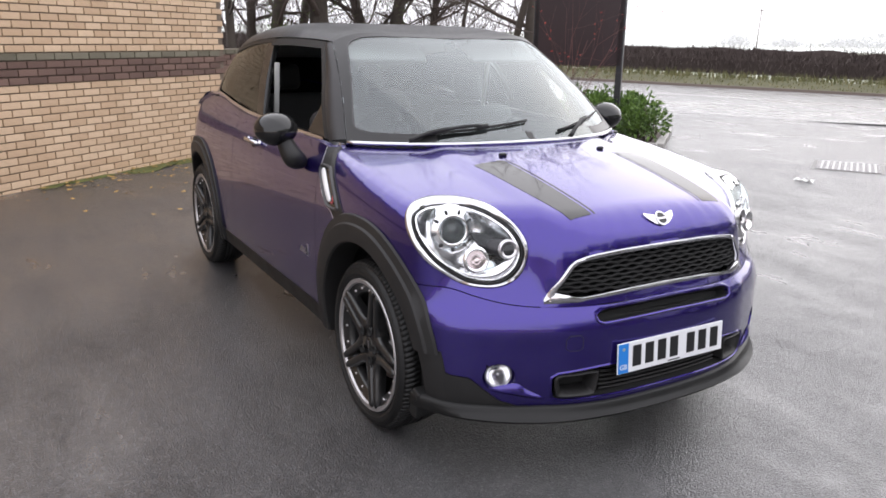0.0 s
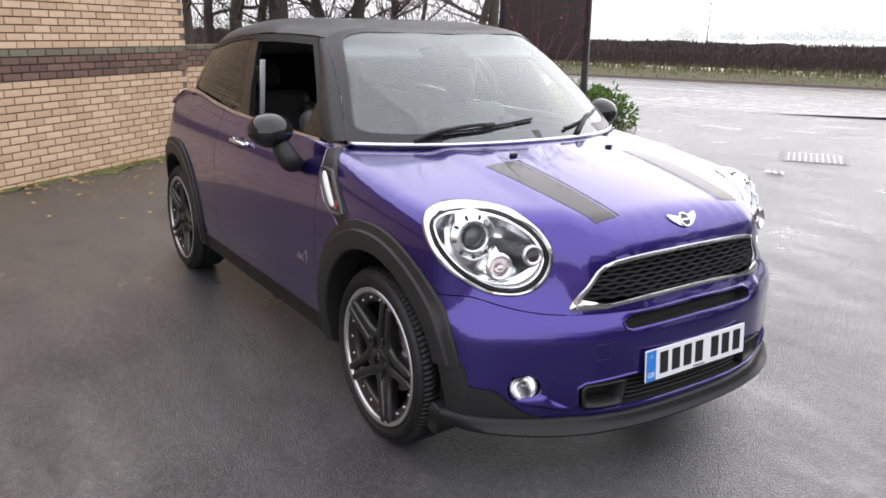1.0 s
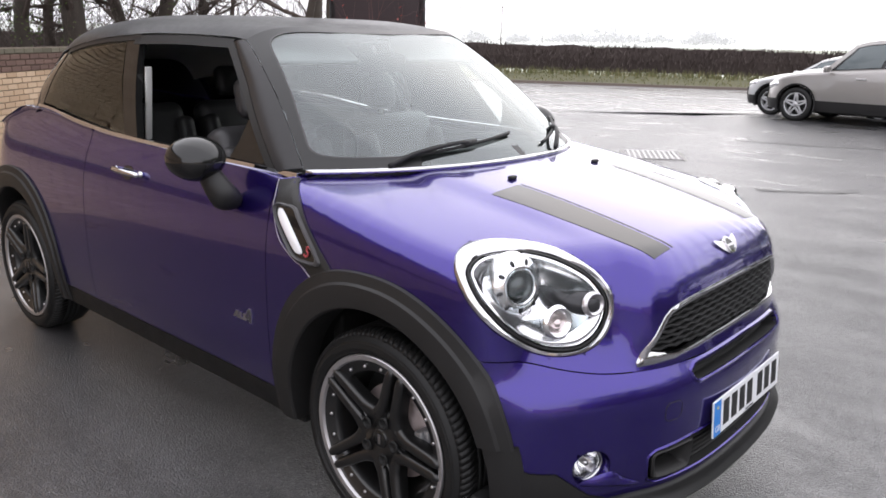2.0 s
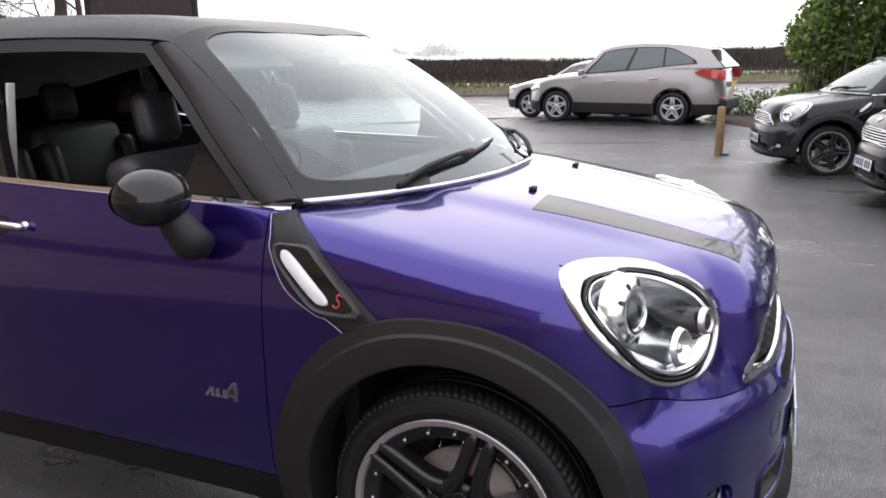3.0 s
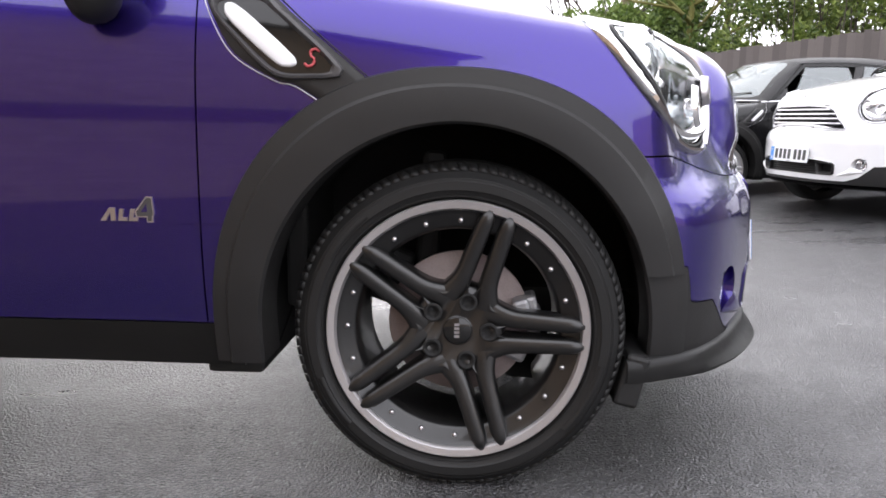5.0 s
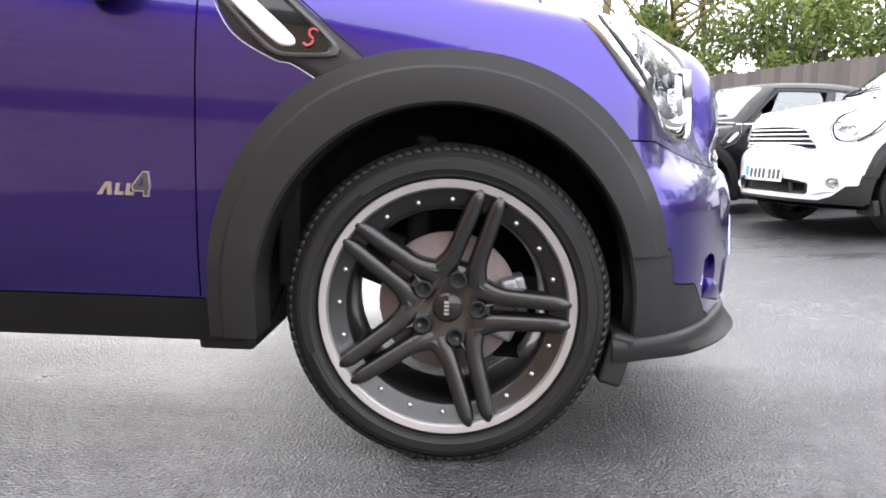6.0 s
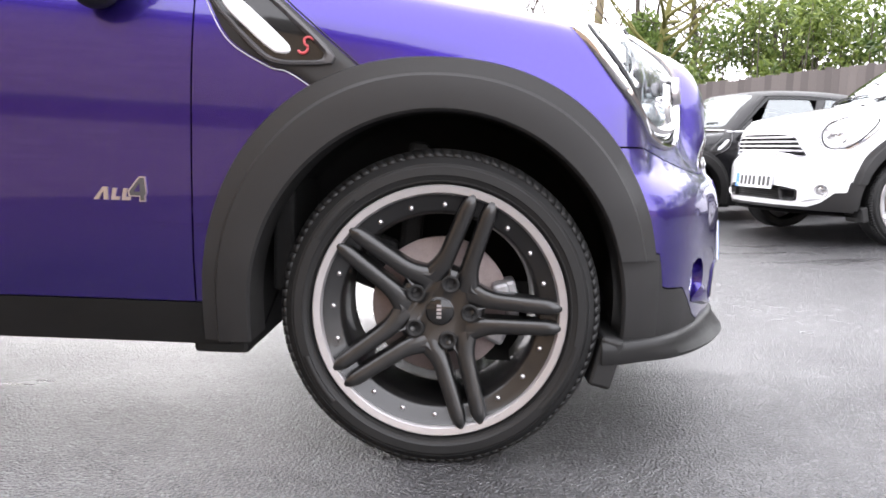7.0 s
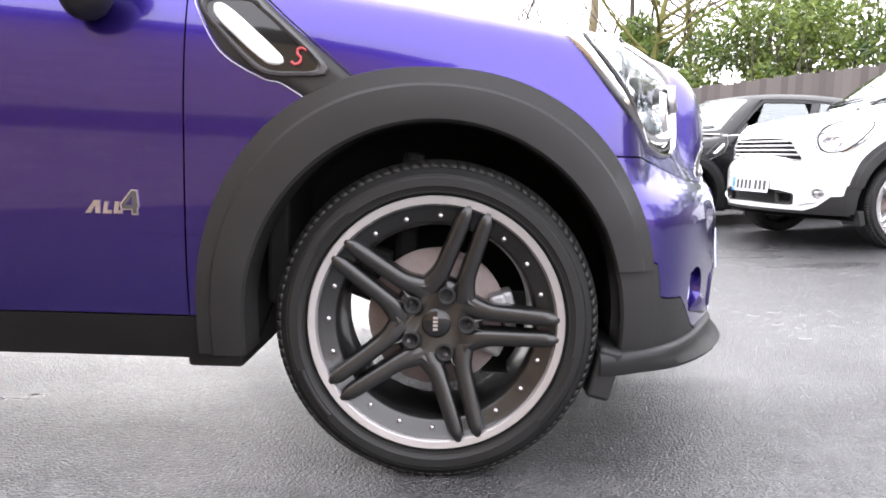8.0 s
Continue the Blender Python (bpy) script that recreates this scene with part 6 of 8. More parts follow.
# drain cover, tar seams and odd scraps on the tarmac
drain = thing("drain_cover", "square iron drain grating set in wet tarmac", "drain cover", at=pose(-3.45, 7.65, ground_z(-3.45, 7.65), 0, 0, 32))
block("drain_frame", (0.86, 0.94, 0.02), (0, 0, -0.004), IRON, drain, 0.004)
for i in range(12):
    block("drain_bar", (0.76, 0.030, 0.010), (0, -0.385 + 0.07 * i, 0.0095), GALV, drain, 0.003)
for i in range(10):
    block("drain_cross_bar", (0.022, 0.84, 0.012), (-0.315 + 0.07 * i, 0, 0.0095), GALV, drain, 0.003)
scrap = thing("litter", "crumpled white scrap lying on the wet tarmac", "litter", at=pose(-2.96, 6.04, ground_z(-2.96, 6.04), 0, 0, 25))
vs, fs = [], []
for i in range(7):
    for j in range(5):
        vs.append((-0.11 + 0.036 * i, -0.06 + 0.03 * j, 0.012 + 0.022 * noise.noise((i * 0.9, j * 0.9, 4)) + 0.014 * (i % 2)))
for i in range(6):
    for j in range(4):
        q = i * 5 + j
        fs.append((q, q + 5, q + 6, q + 1))
recalc(mesh_ob("paper", vs, fs, WHITELINE, scrap))


def tar_seam(points, w, name="tar_seam"):
    """A dark sealed crack in the tarmac."""
    p = spline(points, 40)
    s = _side(p)
    vs, fs = [], []
    for q, d in zip(p, s):
        for e in (-1, 1):
            r = q + d * e * w * (0.6 + 0.5 * noise.noise((q[0] * 3, q[1] * 3, e)))
            vs.append((r[0], r[1], ground_z(*r) + 0.0045))
    for i in range(39):
        fs.append((2 * i, 2 * i + 2, 2 * i + 3, 2 * i + 1))
    return tagged(recalc(mesh_ob(name, vs, fs, SEALTAR)), "thin black sealed crack in the tarmac", "tar seam", kind="structure")


SEALTAR = mat("black_sealant", (0.02, 0.02, 0.021), 0.5, var=0.3)
tar_seam([(-3.3, 10.4), (-2.6, 10.5), (-1.9, 10.7), (-1.2, 11.1)], 0.07)
tar_seam([(-7.2, 14.9), (-6.2, 15.4), (-5.5, 15.8)], 0.03)
tar_seam([(1.6, 3.2), (2.1, 2.7), (2.8, 2.3)], 0.008)
tar_seam([(-1.4, 6.0), (-0.9, 6.3), (-0.6, 6.7)], 0.09)
kerb2 = []
for (xa, ya), (xb, yb) in (((-5.95, 6.75), (-8.2, 9.3)), ((-5.95, 6.75), (-9.2, 4.6))):
    L = math.hypot(xb - xa, yb - ya)
    nk = int(L / 0.91)
    a = math.degrees(math.atan2(yb - ya, xb - xa))
    for i in range(nk):
        t = (i + 0.5) / nk
        x, y = xa + (xb - xa) * t, ya + (yb - ya) * t
        k_ = block("kerb_stone", (0.905, 0.125, 0.22), (x, y, ground_z(x, y) + 0.0), KERB, None, 0.012, (0, 0, a))
        tagged(k_, "pale concrete kerb stone round the planted bed", "kerb stone", "kerb stones of the bed")
bed = sheet_on_ground("planting_bed", [(-6.05, 6.78), (-7.2, 8.0), (-8.2, 9.2), (-11, 11.0), (-12.5, 8.5), (-9.2, 4.75), (-7.5, 5.8)], 0.07, SOIL)
tagged(bed, "dark bare soil bed beside the entrance", "soil bed", kind="structure")

# ---------------------------------------------------------------- the brick building
WA = Vector((-8.03, 0.745, -0.07))
WD = Vector((0.637, -0.771, 0)).normalized()
WN = Vector((0.771, 0.637, 0)).normalized()
MORTAR = mat("grey_brown_mortar", (0.16, 0.125, 0.095), 0.95, var=0.3, scale=12, bump=0.4, bscale=200)


def brick_mat(name, lo, hi, rough=0.85):
    """Brick whose colour differs from one to the next, with grain."""
    m = mat(name, lo, rough, var=0.001, scale=9, bump=0.35, bscale=160)
    n, l = m.node_tree.nodes, m.node_tree.links
    p = n["Principled BSDF"]
    oi, ge, mx, c2 = n.new("ShaderNodeObjectInfo"), n.new("ShaderNodeNewGeometry"), n.new("ShaderNodeMath"), n.new("ShaderNodeMix")
    mx.operation = "ADD"
    l.new(oi.outputs["Random"], mx.inputs[0])
    l.new(ge.outputs["Random Per Island"], mx.inputs[1])
    fr = n.new("ShaderNodeMath")
    fr.operation = "FRACT"
    l.new(mx.outputs[0], fr.inputs[0])
    c2.data_type = "RGBA"
    c2.inputs["A"].default_value, c2.inputs["B"].default_value = (*lo, 1), (*hi, 1)
    l.new(fr.outputs[0], c2.inputs["Factor"])
    t = n.new("ShaderNodeTexNoise")
    t.inputs["Scale"].default_value, t.inputs["Detail"].default_value = 1.3, 6
    tc = n.new("ShaderNodeTexCoord")
    l.new(tc.outputs["Generated"], t.inputs["Vector"])
    gr = n.new("ShaderNodeTexNoise")
    gr.inputs["Scale"].default_value = 90
    l.new(tc.outputs["Object"], gr.inputs["Vector"])
    mul = n.new("ShaderNodeMix")
    mul.data_type, mul.blend_type = "RGBA", "MULTIPLY"
    mul.inputs["Factor"].default_value = 0.3
    l.new(c2.outputs["Result"], mul.inputs["A"])
    l.new(gr.outputs["Fac"], mul.inputs["B"])
    l.new(mul.outputs["Result"], p.inputs["Base Color"])
    return m


BUFF = brick_mat("buff_brick", (0.54, 0.375, 0.24), (0.68, 0.50, 0.34))
BROWN = brick_mat("brown_brick", (0.12, 0.07, 0.055), (0.19, 0.115, 0.09))
MOSSY = brick_mat("mossy_brown_brick", (0.13, 0.115, 0.08), (0.20, 0.18, 0.13))
LB, HB = 0.225, 0.075
N_ALONG, N_UP = 58, 52
core = block("wall_brick", (N_ALONG * LB, 0.30, N_UP * HB), WA + WD * (N_ALONG * LB / 2) + Vector((0, 0, N_UP * HB / 2)) - WN * 0.156, MORTAR, None, 0.0, (0, 0, math.degrees(math.atan2(WD.y, WD.x))))
tagged(core, "buff brick building wall with a dark brown brick band", "wall", kind="structure")
gable = block("wall_side", (0.30, 7.0, N_UP * HB), WA - WN * 3.6 + WD * 0.15 + Vector((0, 0, N_UP * HB / 2)), MORTAR, None, 0.0, (0, 0, math.degrees(math.atan2(WD.y, WD.x))))
tagged(gable, "plain side wall of the brick building", "wall", kind="structure")
rooft = block("building_roof", (N_ALONG * LB + 0.6, 8.0, 0.2), WA + WD * (N_ALONG * LB / 2) - WN * 3.7 + Vector((0, 0, N_UP * HB + 0.1)), mat("roof_edge", (0.1, 0.09, 0.08), 0.8, var=0.2), None, 0.02, (0, 0, math.degrees(math.atan2(WD.y, WD.x))))
tagged(rooft, "flat dark roof edge over the brick wall", "roof", kind="structure")


def brick_mesh(name, length, material, height=0.065):
    bm = box(bmesh.new(), (length, 0.03, height))
    es = [e for e in bm.edges if all(v.co.y < 0 for v in e.verts)]
    bmesh.ops.bevel(bm, geom=es, offset=0.004, segments=1, affect="EDGES")
    me = bpy.data.meshes.new(name)
    bm.to_mesh(me)
    bm.free()
    me.materials.append(material)
    return me


BAND = range(14, 18)
LATE = []


def lay_bricks(origin, along, normal, n_along, n_up, owner, near, band=BAND):
    """Stretcher-bond bricks: those near by are pieces of their own, the rest are joined."""
    kinds = {"buff": brick_mesh("brick", 0.215, BUFF), "brown": brick_mesh("brick", 0.215, BROWN), "mossy": brick_mesh("brick", 0.215, MOSSY)}
    rz = math.atan2(-normal.x, normal.y) + math.pi
    rest = {k: ([], []) for k in kinds}
    rng = random.Random(4)
    inv = owner.matrix_basis.inverted()
    for j in range(n_up):
        for i in range(n_along):
            s = (i + (0.5 if j % 2 else 0.0) + 0.5) * LB
            if s > n_along * LB - 0.1:
                continue
            z = (j + 0.5) * HB
            kind = "buff" if j not in band else ("mossy" if j == band[-1] else "brown")
            proud = 0.012 if j in band else 0.0
            m = Matrix.Translation(origin + along * s + normal * (0.003 + proud + rng.uniform(-0.0015, 0.0015)) + Vector((0, 0, z))) @ Matrix.Rotation(rz + rng.uniform(-0.004, 0.004), 4, "Z") @ Matrix.Diagonal((rng.uniform(0.985, 1.0), 1, rng.uniform(0.97, 1.0), 1))
            if near(s, z) and len(LATE) < 300:
                LATE.append((kinds[kind], inv @ m, owner))
            else:
                vs, fs = rest[kind]
                b = len(vs)
                me = kinds[kind]
                vs += [inv @ m @ v.co for v in me.vertices]
                fs += [tuple(b + q for q in p.vertices) for p in me.polygons]
    for k, (vs, fs) in rest.items():
        if vs:
            ob = mesh_ob("brickwork", vs, fs, {"buff": BUFF, "brown": BROWN, "mossy": MOSSY}[k], owner, smooth=False)
            tagged(ob, kind="stuff")


lay_bricks(WA, WD, WN, N_ALONG, N_UP, core, lambda s, z: 1.2 < s < 4.1 and 0.25 < z < 2.2)
# a lower wall runs on behind the corner
WB = WA - WD * 3.6 - WN * 0.55
low_wall = block("wall_garden", (3.5, 0.22, 1.35), WB + WD * 1.75 + Vector((0, 0, 0.675)) - WN * 0.116, MORTAR, None, 0.0, (0, 0, math.degrees(math.atan2(WD.y, WD.x))))
tagged(low_wall, "low buff brick garden wall with brown top courses", "wall", kind="structure")
lay_bricks(WB, WD, WN, 15, 18, low_wall, lambda s, z: False, band=range(14, 18))

# moss and fallen leaves at the wall's foot
for k, (s0, s1, out) in enumerate(((0.0, 2.1, 0.34), (2.2, 3.2, 0.12))):
    o = [WA + WD * (s0 + (s1 - s0) * t) + WN * 0.02 for t in np.linspace(0, 1, 14)]
    o += [WA + WD * (s1 + (s0 - s1) * t) + WN * (0.05 + out * (0.6 + 0.5 * noise.noise((t * 5, k, 0)))) for t in np.linspace(0, 1, 14)]
    tagged(sheet_on_ground("moss_patch", [(p.x, p.y) for p in o], 0.012, MOSS), "green moss strip along the foot of the wall", "moss", kind="stuff")
rng = random.Random(7)
vs, fs = [], []
for i in range(150):
    s, d_ = rng.uniform(-0.2, 3.4), abs(rng.gauss(0, 0.35)) + 0.04
    if i > 115:
        s, d_ = rng.uniform(0, 4), rng.uniform(0.3, 2.5)
    p = WA + WD * s + WN * d_
    a, r = rng.uniform(0, 6.28), rng.uniform(0.012, 0.03)
    b = len(vs)
    for q in range(5):
        t = a + q * 1.2566
        vs.append((p.x + r * math.cos(t) * (1.5 if q % 2 else 0.8), p.y + r * math.sin(t), ground_z(p.x, p.y) + 0.016 + rng.uniform(0, 0.014)))
    fs.append(tuple(range(b, b + 5)))
tagged(mesh_ob("fallen_leaves", vs, fs, LEAFLITTER, smooth=False), "scattered yellow-brown fallen leaves on the ground", "leaves", kind="stuff")

# ---------------------------------------------------------------- sign board
SIGN = mat("dark_maroon_board", (0.022, 0.010, 0.012), 0.45, var=0.25, scale=2)
SIGNPOST = mat("black_painted_post", (0.02, 0.02, 0.022), 0.45, var=0.2)
sb = Vector((-7.35, 7.15, 0))
sa = Vector((-8.6, 6.28, 0))
sd = (sb - sa).normalized()
sg = thing("sign_board", "blank dark maroon sign board on black posts", "sign", at=pose(sa.x, sa.y, ground_z(sa.x, sa.y), 0, 0, math.degrees(math.atan2(sd.y, sd.x))))
Ls = (sb - sa).length
block("board", (Ls, 0.06, 1.16), (Ls / 2, 0, 1.815), SIGN, sg, 0.006)
for x in (0.03, Ls - 0.03):
    block("post", (0.10, 0.10, 2.5), (x, 0.02, 1.20), SIGNPOST, sg, 0.008)
block("top_rail", (Ls, 0.075, 0.035), (Ls / 2, 0, 2.40), SIGNPOST, sg, 0.005)

# timber bollard by the bays
WOOD = mat("weathered_post_wood", (0.23, 0.15, 0.075), 0.75, var=0.35, scale=5, bump=0.4, bscale=70)
px, py = -0.09, 9.6
bol = thing("timber_post", "short round weathered timber post standing in tarmac", "post", at=pose(px, py, ground_z(px, py)))
vs, fs = lathe([(0.0001, 0.70), (0.045, 0.695), (0.055, 0.68), (0.057, 0.3), (0.058, -0.05)], 24, axis="z")
recalc(mesh_ob("post_body", vs, fs, WOOD, bol))
block("post_foot", (0.16, 0.10, 0.03), (0.06, 0, 0.012), SIGNPOST, bol, 0.006)

# plain unseen walls close the place behind the camera, added for the car's reflections
YARDWALL = mat("buff_yard_brickwork", (0.58, 0.45, 0.35), 0.85, var=0.4, scale=3, bump=0.4, bscale=20)
yard_wall = block("wall_south", (46, 0.3, 1.2), (2, -13, 0.55), YARDWALL, None, 0.02)
tagged(yard_wall, "unseen plain buff wall added behind the yard for reflections", "wall", kind="structure")
yard_end = block("wall_east", (0.3, 9.8, 2.2), (14.6, -8.2, 0.9), YARDWALL, None, 0.02, (0, 0, 8))
tagged(yard_end, "unseen plain buff wall added beside the fence for reflections", "wall", kind="structure")
# ---------------------------------------------------------------- the parked cars
def repaint(ob, old, new_mat):
    for i, s in enumerate(ob.material_slots):
        if s.material == old:
            s.link = "OBJECT"
            s.material = new_mat


def slatted_grille(owner, bars, material, back):
    """Horizontal bright bars in the nose opening."""
    g = new("front_grille")
    g.parent = owner
    ring("grille_frame", offset(GRILLE, 0.004), offset(GRILLE, -0.012), [(0, -0.004), (0.1, 0.008), (0.5, 0.014), (0.9, 0.010), (1, 0.0), (1, -0.03)], lf, material, g)
    sheet("grille_back", offset(GRILLE, -0.004), lf, -0.04, back, g, rings=4)
    for i in range(bars):
        z = 0.655 + (0.790 - 0.655) * (i + 0.5) / bars
        lim = [abs(q[0]) for q in GRILLE if abs(q[1] - z) < 0.014]
        half = max(lim) - 0.012
        pts = [lf(y, z)[0] + lf(y, z)[1] * 0.002 for y in np.linspace(-half, half, 40)]
        vs, fs = tube(pts, 0.0085, 6)
        mesh_ob("grille_slat", vs, fs, CHROME, g)


def sibling(label, paint, rims, bars, scale, x, y, az, roof, black_low=False, group="cars in the bays"):
    """A parked car of the same family: its front axle's middle at (x, y), heading by the compass angle az."""
    hx, hy = math.sin(radians(az)), math.cos(radians(az))
    c = copy_thing(hero, pose(x, y, ground_z(x, y), 0, 0, math.degrees(math.atan2(hy, hx))) @ Matrix.Diagonal((*scale, 1)))
    c.name = "hatchback_car"
    tagged(c, label, "car", group)
    doomed = [o for o in c.children_recursive if o.name.split(".")[0] in ("bonnet_stripe", "bonnet_pinstripe", "front_grille", "chrome_frame", "grille_back", "grille_wall", "grille_bar", "grille_flange", "air_slot", "slot_back", "slot_wall", "slot_lip", "front_lip", "sidewall_mark", "door_badge", "badge_piece", "scuttle_mark", "tread_rib")]
    for o in doomed:
        bpy.data.objects.remove(o)
    for o in c.children_recursive:
        repaint(o, PURPLE, paint)
        repaint(o, BLACKPAINT, roof)
        if rims:
            repaint(o, DARKALU, rims)
            repaint(o, PIANO, rims) if o.name.split(".")[0] in ("centre_cap",) else None
        if o.name.split(".")[0] != "grille_back":
            repaint(o, LAMPDARK, REFLECTOR)
            repaint(o, AMBERISH, REFLECTOR)
            repaint(o, TINT, PARKGLASS)
            repaint(o, SCREEN, PARKGLASS)
            repaint(o, SIDEGLASS, PARKGLASS)
            if o.parent and o.parent.name.startswith("headlight"):
                repaint(o, CLEAR, MILKY)
        if black_low:
            repaint(o, TRIM, paint) if o.name.split(".")[0] in ("side_scuttle", "scuttle_trim", "lamp_frame") else None
    # the slot above the plate is closed on these
    s = sheet("bumper_infill", offset(SLOT, 0.002), lf, -0.001, paint, c, rings=4)
    slatted_grille(c, bars, CHROME, DARK)
    return c


MILKY = mat("milky_lamp_lens", (0.85, 0.86, 0.88), 0.1, coat=1.0)
MILKY.node_tree.nodes["Principled BSDF"].inputs["Alpha"].default_value = 0.6
SILVERWHEEL = mat("silver_wheel_paint", (0.55, 0.55, 0.56), 0.35, 0.7, var=0.08, scale=20)
PAPER = mat("pale_cyan_paper", (0.45, 0.75, 0.78), 0.6)
white = sibling("white five-door hatchback car with black arch trims in a bay", WHITEPAINT, SILVERWHEEL, 4, (0.955, 0.955, 0.98), 3.05, 3.90, 259, WHITEPAINT)
sibling("black hatchback car with silver alloy wheels in a bay", BLACKMET, SILVERWHEEL, 5, (0.90, 0.915, 0.895), 2.09, 5.98, 258, BLACKPAINT)
black1 = sibling("black hatchback car with black wheels and a window price sheet", BLACKMET, None, 5, (0.91, 0.925, 0.905), 1.06, 8.60, 256, BLACKPAINT)
p_ = lay_green(-1.22, 1.24, 0.004)
block("price_sheet", (0.21, 0.003, 0.29), (p_.x, -p_.y, p_.z), PAPER, black1, 0.0, (30, 0, 0))


def blob_grid(f, nu, nv, name, material, parent, closed_u=False, label=""):
    """A surface from f(u, v) over the unit square."""
    vs = [f(i / nu, j / nv) for i in range(nu + 1) for j in range(nv + 1)]
    fs = [(i * (nv + 1) + j, (i + 1) * (nv + 1) + j, (i + 1) * (nv + 1) + j + 1, i * (nv + 1) + j + 1) for i in range(nu) for j in range(nv)]
    return recalc(mesh_ob(name, vs, fs, material, parent, label))


def plain_wheel(parent, x, y, r, flip, spokes=5, width=0.2):
    w = new("wheel")
    w.parent = parent
    w.matrix_basis = pose(x, y, r, 0, 0, 180 if flip else 0)
    k = r / 0.345
    vs, fs = lathe([(0.235 * k, 0.012), (0.25 * k, -0.006), (0.29 * k, -0.01), (0.325 * k, 0.0), (0.343 * k, 0.02), (r, 0.05), (r, width - 0.04), (0.32 * k, width), (0.2 * k, width)], 48)
    recalc(mesh_ob("tyre", vs, fs, RUBBER, w))
    vs, fs = lathe([(0.237 * k, 0.008), (0.237 * k, -0.004), (0.222 * k, -0.002), (0.216 * k, 0.02), (0.21 * k, 0.12)], 48)
    recalc(mesh_ob("rim", vs, fs, SILVERWHEEL, w))
    # flat black disc stands in for the shade behind the spokes
    vs, fs = lathe([(0.21 * k, 0.075), (0.0001, 0.075)], 32)
    recalc(mesh_ob("wheel_well", vs, fs, DARK, w))
    for i in range(spokes):
        for s in (-1, 1):
            bm = bmesh.new()
            a = 360 * i / spokes + 90
            box(bm, (0.19 * k, 0.035, 0.036 * k), pose(0, 0, 0, 0, -a, 0) @ pose(0.125 * k, 0.018, s * 0.028 * k, 0, s * 7, 0), 0.008)
            part("spoke", bm, SILVERWHEEL, w)
    vs, fs = lathe([(0.0001, -0.002), (0.05 * k, 0.0), (0.065 * k, 0.02)], 24)
    recalc(mesh_ob("hub", vs, fs, SILVERWHEEL, w))


def tall_car(label, paint, at, length=4.41, overhang=0.87, wb=2.64, width=1.82, height=1.66, group="cars by the road", r=0.345, belt0=0.98, belt1=1.16, bon=1.02):
    """A plain five-door car: front axle at the origin, facing +x."""
    c = thing("parked_car", label, "car", group, at)
    hw = width / 2
    plan = [(overhang, 0), (overhang - 0.01, 0.3), (overhang - 0.07, 0.55), (overhang - 0.22, 0.76), (overhang - 0.45, hw - 0.03), (0, hw - 0.005), (-1.3, hw), (-wb, hw - 0.01), (-wb - 0.45, hw - 0.06), (overhang - length + 0.18, 0.70), (overhang - length + 0.05, 0.45), (overhang - length, 0)]
    fin = pchip([(0.2, 0.05), (0.4, 0.0), (0.6, 0.02), (0.75, 0.05), (0.9, 0.10), (1.3, 0.2)])
    sin_ = pchip([(0.2, 0.05), (0.35, 0.02), (0.6, 0.0), (0.85, 0.01), (1.0, 0.03), (1.3, 0.12)])
    rin = pchip([(0.2, 0.06), (0.45, 0.0), (0.7, 0.02), (1.0, 0.06), (1.3, 0.14)])
    bm_ = pchip([(-0.7, bon + 0.09), (-0.4, bon + 0.07), (0, bon + 0.03), (0.4, bon - 0.06), (0.7, bon - 0.16), (0.9, bon - 0.24)])
    blt = pchip([(-0.4, belt0 + 0.04), (-0.8, belt0 + 0.06), (-wb, belt1), (overhang - length, belt1 + 0.03)])
    g, rs, rm = body_grid(plan, fin, sin_, rin, lambda s, x, w: 0.46, lambda x, w: 0.62, bm_, blt, -0.45, lambda x: 1.0, ncol=(0.05, ), low=0.24, shelf_w=hw - 0.10, spine=-0.3)
    nc, nr = g.shape[:2]
    V = g.reshape(-1, 3).copy()
    F = [(i * nr + j, i * nr + j + 1, (i + 1) * nr + j + 1, (i + 1) * nr + j) for i in range(nc - 1) for j in range(nr - 1)]
    C = np.array([V[list(f)].mean(0) for f in F])
    row = np.array([j for i in range(nc - 1) for j in range(nr - 1)])
    ok = np.ones(len(F), bool)
    for ax in (0.0, -wb):
        ok &= ~((np.hypot(C[:, 0] - ax, C[:, 2] - r) < r + 0.055) & (C[:, 1] > 0.5))
    low = (row < rs)
    for nm, m, mt in (("body", ok & ~low, paint), ("lower_cladding", ok & low, TRIM)):
        fs = [F[i] for i in np.nonzero(m)[0]]
        W = V.copy()
        W[:, 1] *= -1
        fl = [tuple(reversed(f)) for f in fs]
        recalc(mesh_ob(nm, np.r_[V, W], fs + [tuple(i + len(V) for i in f) for f in fl], mt, c))
    for ax in (0.0, -wb):
        for s in (-1, 1):
            vs, fs = lathe([(r + 0.085, hw + 0.006), (r + 0.05, hw + 0.010), (r + 0.048, hw - 0.05), (r + 0.05, 0.55), (0.0001, 0.55)], 30, a0=-20, a1=200)
            recalc(mesh_ob("arch_lining", [(x + ax, y * s, max(z + r, 0.12)) for x, y, z in vs], fs, TRIM, c))
            plain_wheel(c, ax, s * (hw - 0.02), r, s > 0)
    # glasshouse
    tail = overhang - length
    rz = pchip([(-0.95, height - 0.16), (-1.3, height - 0.07), (-1.9, height - 0.03), (-2.6, height - 0.06), (tail + 0.35, height - 0.16)])
    x0, x1, sw = -0.42, tail + 0.10, hw - 0.10
    def wtop(x):
        return hw - 0.30
    def rp(x, t):
        return (x, t * wtop(x), float(rz(x)) + 0.045 * (1 - abs(t) ** 2.5))
